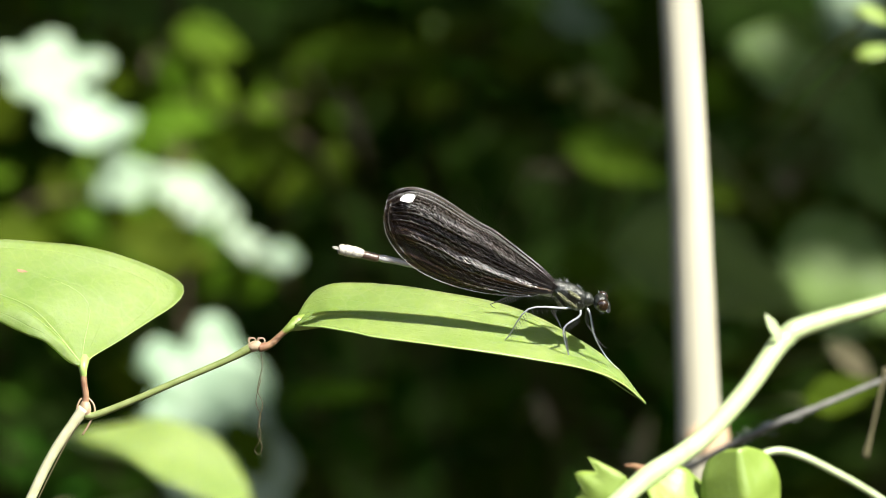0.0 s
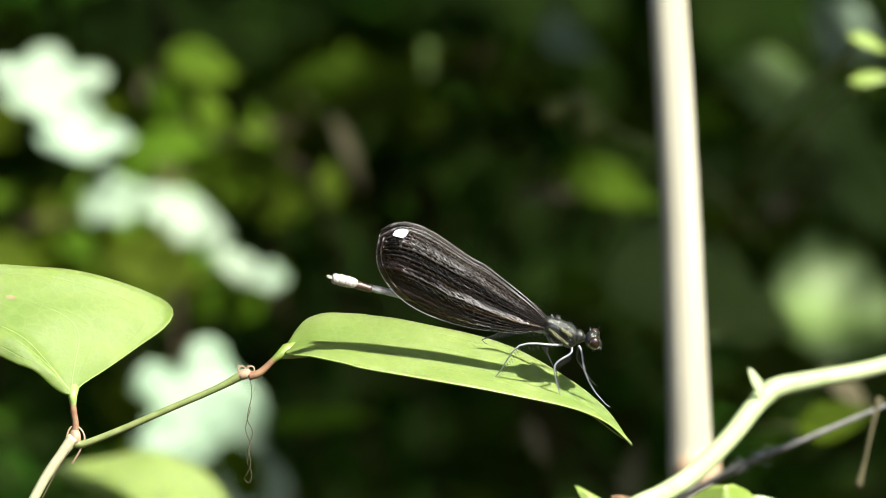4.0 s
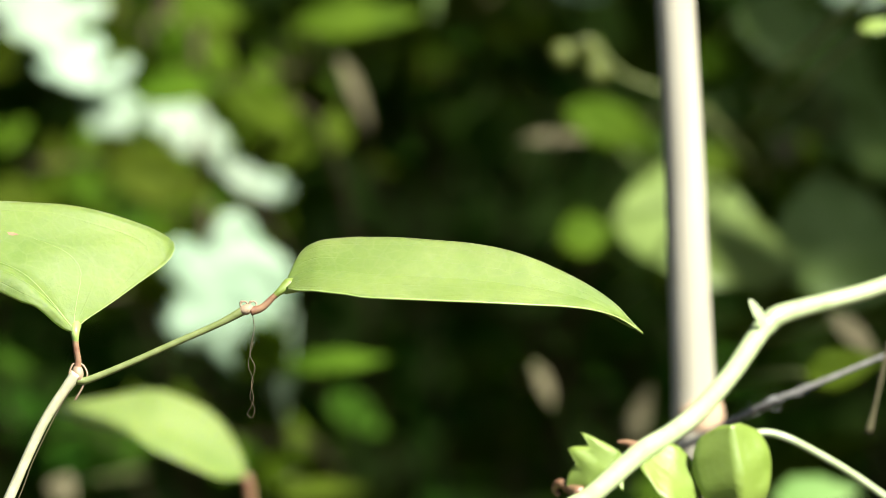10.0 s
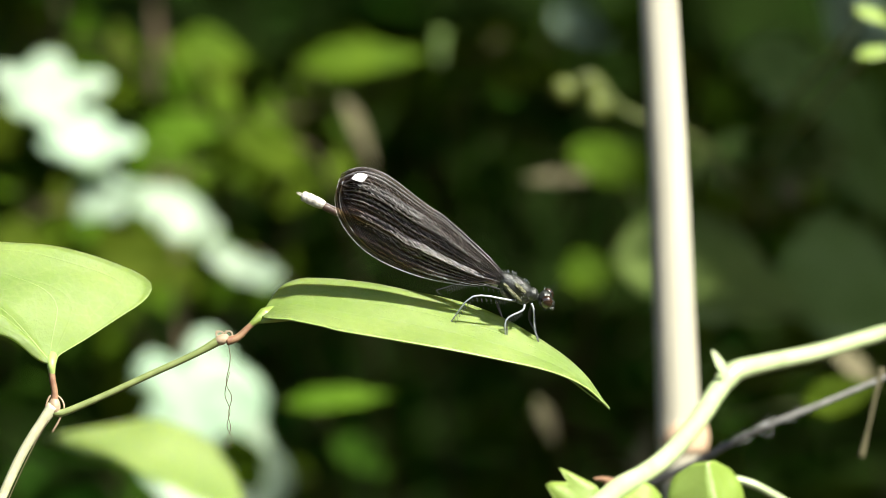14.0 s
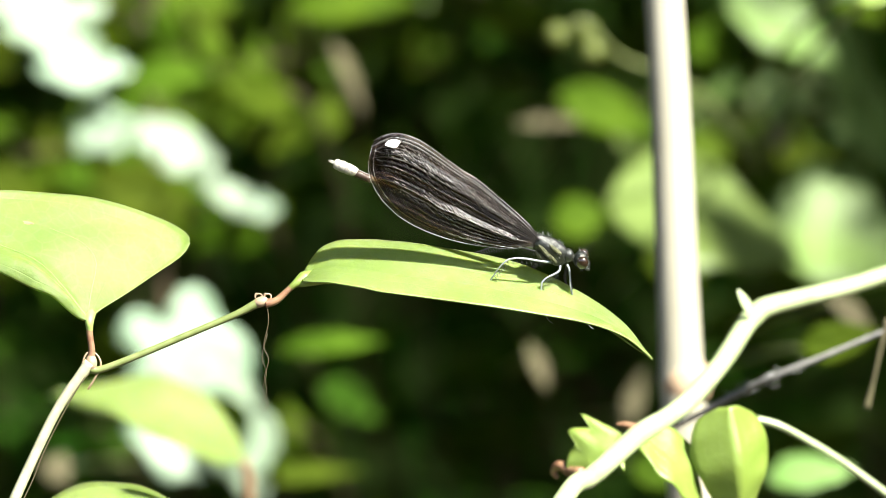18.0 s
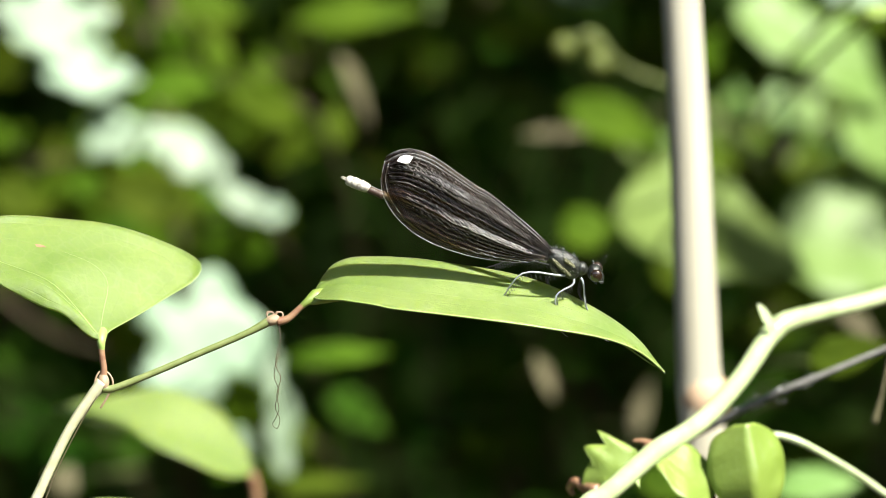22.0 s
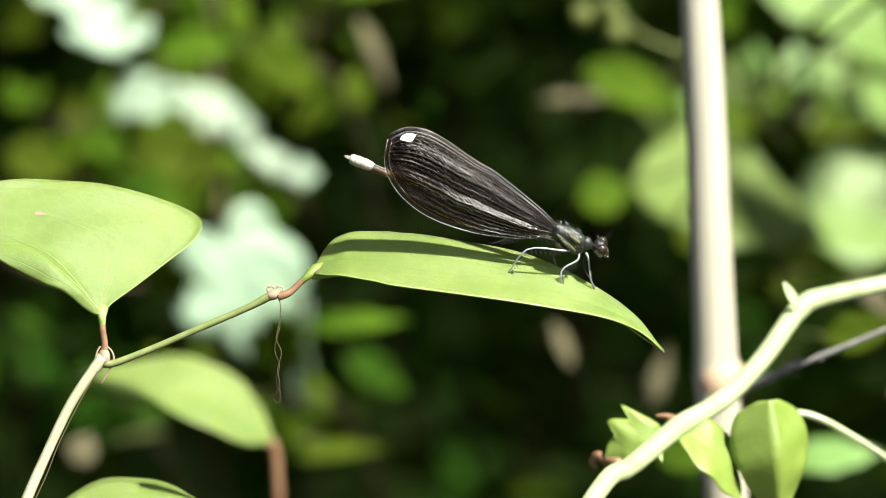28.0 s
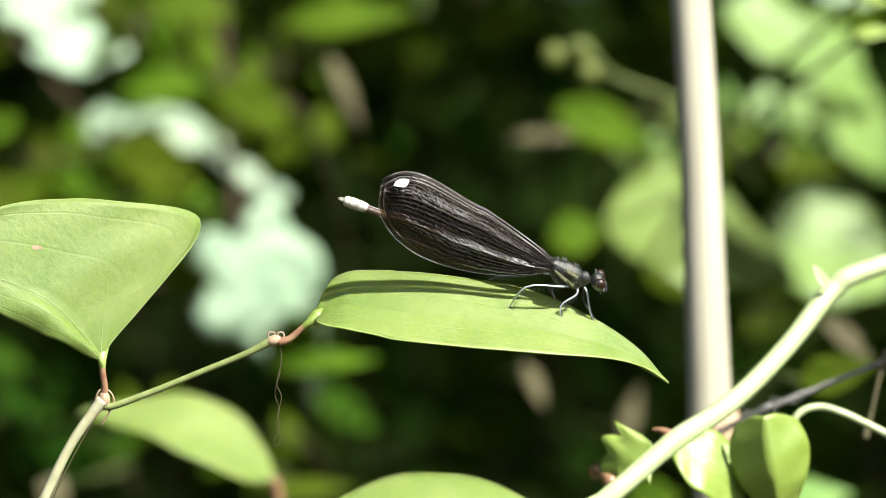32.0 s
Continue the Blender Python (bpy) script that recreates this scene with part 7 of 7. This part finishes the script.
def motions():
    walk(twig, TWIG_ROWS)
    walk(long_leaf, LEAF_ROWS)
    at = Vector((-0.00029, 0.00000, 0.00633))
    walk(heart_leaf, [(t, Matrix.Translation(at) @ pose(0, 0, 0, a, 0, 0)) for t, a in ((0, 0), (1, 0), (6, 4), (10, 3), (13, -1), (18, 2), (19, 2), (21, -1), (23, -2), (25, 2), (28, 6), (29, 7), (30.5, 11), (31, 16), (32, 25))])
    walk(damselfly, DAMSELFLY_ROWS)
    hinge = Vector((-0.93, 0, 0.36))
    for w, at, side_ in wings:
        fore = w.name.startswith("forewing")
        walk(w, [(t, Matrix.Translation(at) @ Matrix.Rotation(radians(f * side_ * (0.5 if fore else 1.0)), 4, hinge) @ pose(0, 0, 0, 0, a + g * (1.0 if fore else 0.7), 0)) for t, a, f, g in WING_ROWS])
    at = Vector((-88, 0, 14)) * U
    walk(abdomen, [(t, Matrix.Translation(at) @ pose(0, 0, 0, 0, a, b)) for t, a, b in ABDOMEN_ROWS])
    walk(stem, STEM_ROWS)
    walk(cane, CANE_ROWS)
    tilt = profile([(0, 0), (7, 0), (9, 35), (11, 28), (12, 0), (23, 0), (25, 20), (28, 34), (32, 40)])
    spread = profile([(0, 0), (27, 0), (28.5, 8), (30, 24), (32, 20)])
    swing = profile([(0, 0), (6, 0), (9, 78), (11, 70), (12, 0), (22.2, 0), (23.1, 75), (32, 80)])
    walk(grape_a, GRAPE_A_ROWS)
    walk(grape_b, [(t, m @ pose(0, 0, 0, -spread(t))) for t, m in GRAPE_B_ROWS])
    walk(shade_leaf, [(t, m @ pose(0, -0.03, 0.0001 * spread(t), 0, 0, 1.3 * spread(t))) for t, m in GRAPE_B_ROWS])
    walk(grape_c, [(t, m @ pose(0, 0, 0, 0.2 * tilt(t))) for t, m in GRAPE_C_ROWS])
    walk(grape_d, [(t, m @ pose(0, 0.01, 0, 0, 0, swing(t))) for t, m in GRAPE_C_ROWS])
    walk(low_leaf, LOW_LEAF_ROWS)
    walk(rising_leaf, RISING_LEAF_ROWS)
    walk(bottom_leaf, BOTTOM_LEAF_ROWS)
    walk(dead_twig, DEAD_TWIG_ROWS)
    for branch, at, reach, rows in (
            (branch_a, SHADE_A, 0.34, ((0, 1), (13.6, 1), (15.3, 0.12), (16.2, 0.05), (17.1, 0.14), (18.0, 1), (23.4, 1), (23.9, 0.3), (24.4, 0.05), (24.8, 0.5), (25.3, 1), (32, 1))),
            (branch_b, SHADE_B, 0.55, ((0, 0), (8, 0.04), (9.4, 0.08), (10.0, 0.24), (11.0, 0.3), (12.0, 0.17), (13.2, 0.22), (15.2, 0.03), (17.4, 0.12), (18.0, 0.3), (18.6, 1), (23.2, 1), (23.8, 0.45), (24.5, 0.2), (25.1, 0.24), (26.8, 1), (32, 1))),
            (branch_c, Vector((0.02, 1.85, 1.2)) + SUN * 1.9, 0.6, ((0, 0), (7, 0.15), (9, 0.45), (12.8, 0.5), (15.4, 0.05), (17.0, 0.3), (18.4, 0.7), (23.2, 0.7), (23.9, 0.2), (24.6, 0.08), (25.2, 0.15), (27.2, 1), (32, 1)))):
        walk(branch, [(t, Matrix.Translation(at + ASIDE * (reach * k)) @ pose(0, 0, 0, 4 * k, -6 * k, 0)) for t, k in rows])


motions()
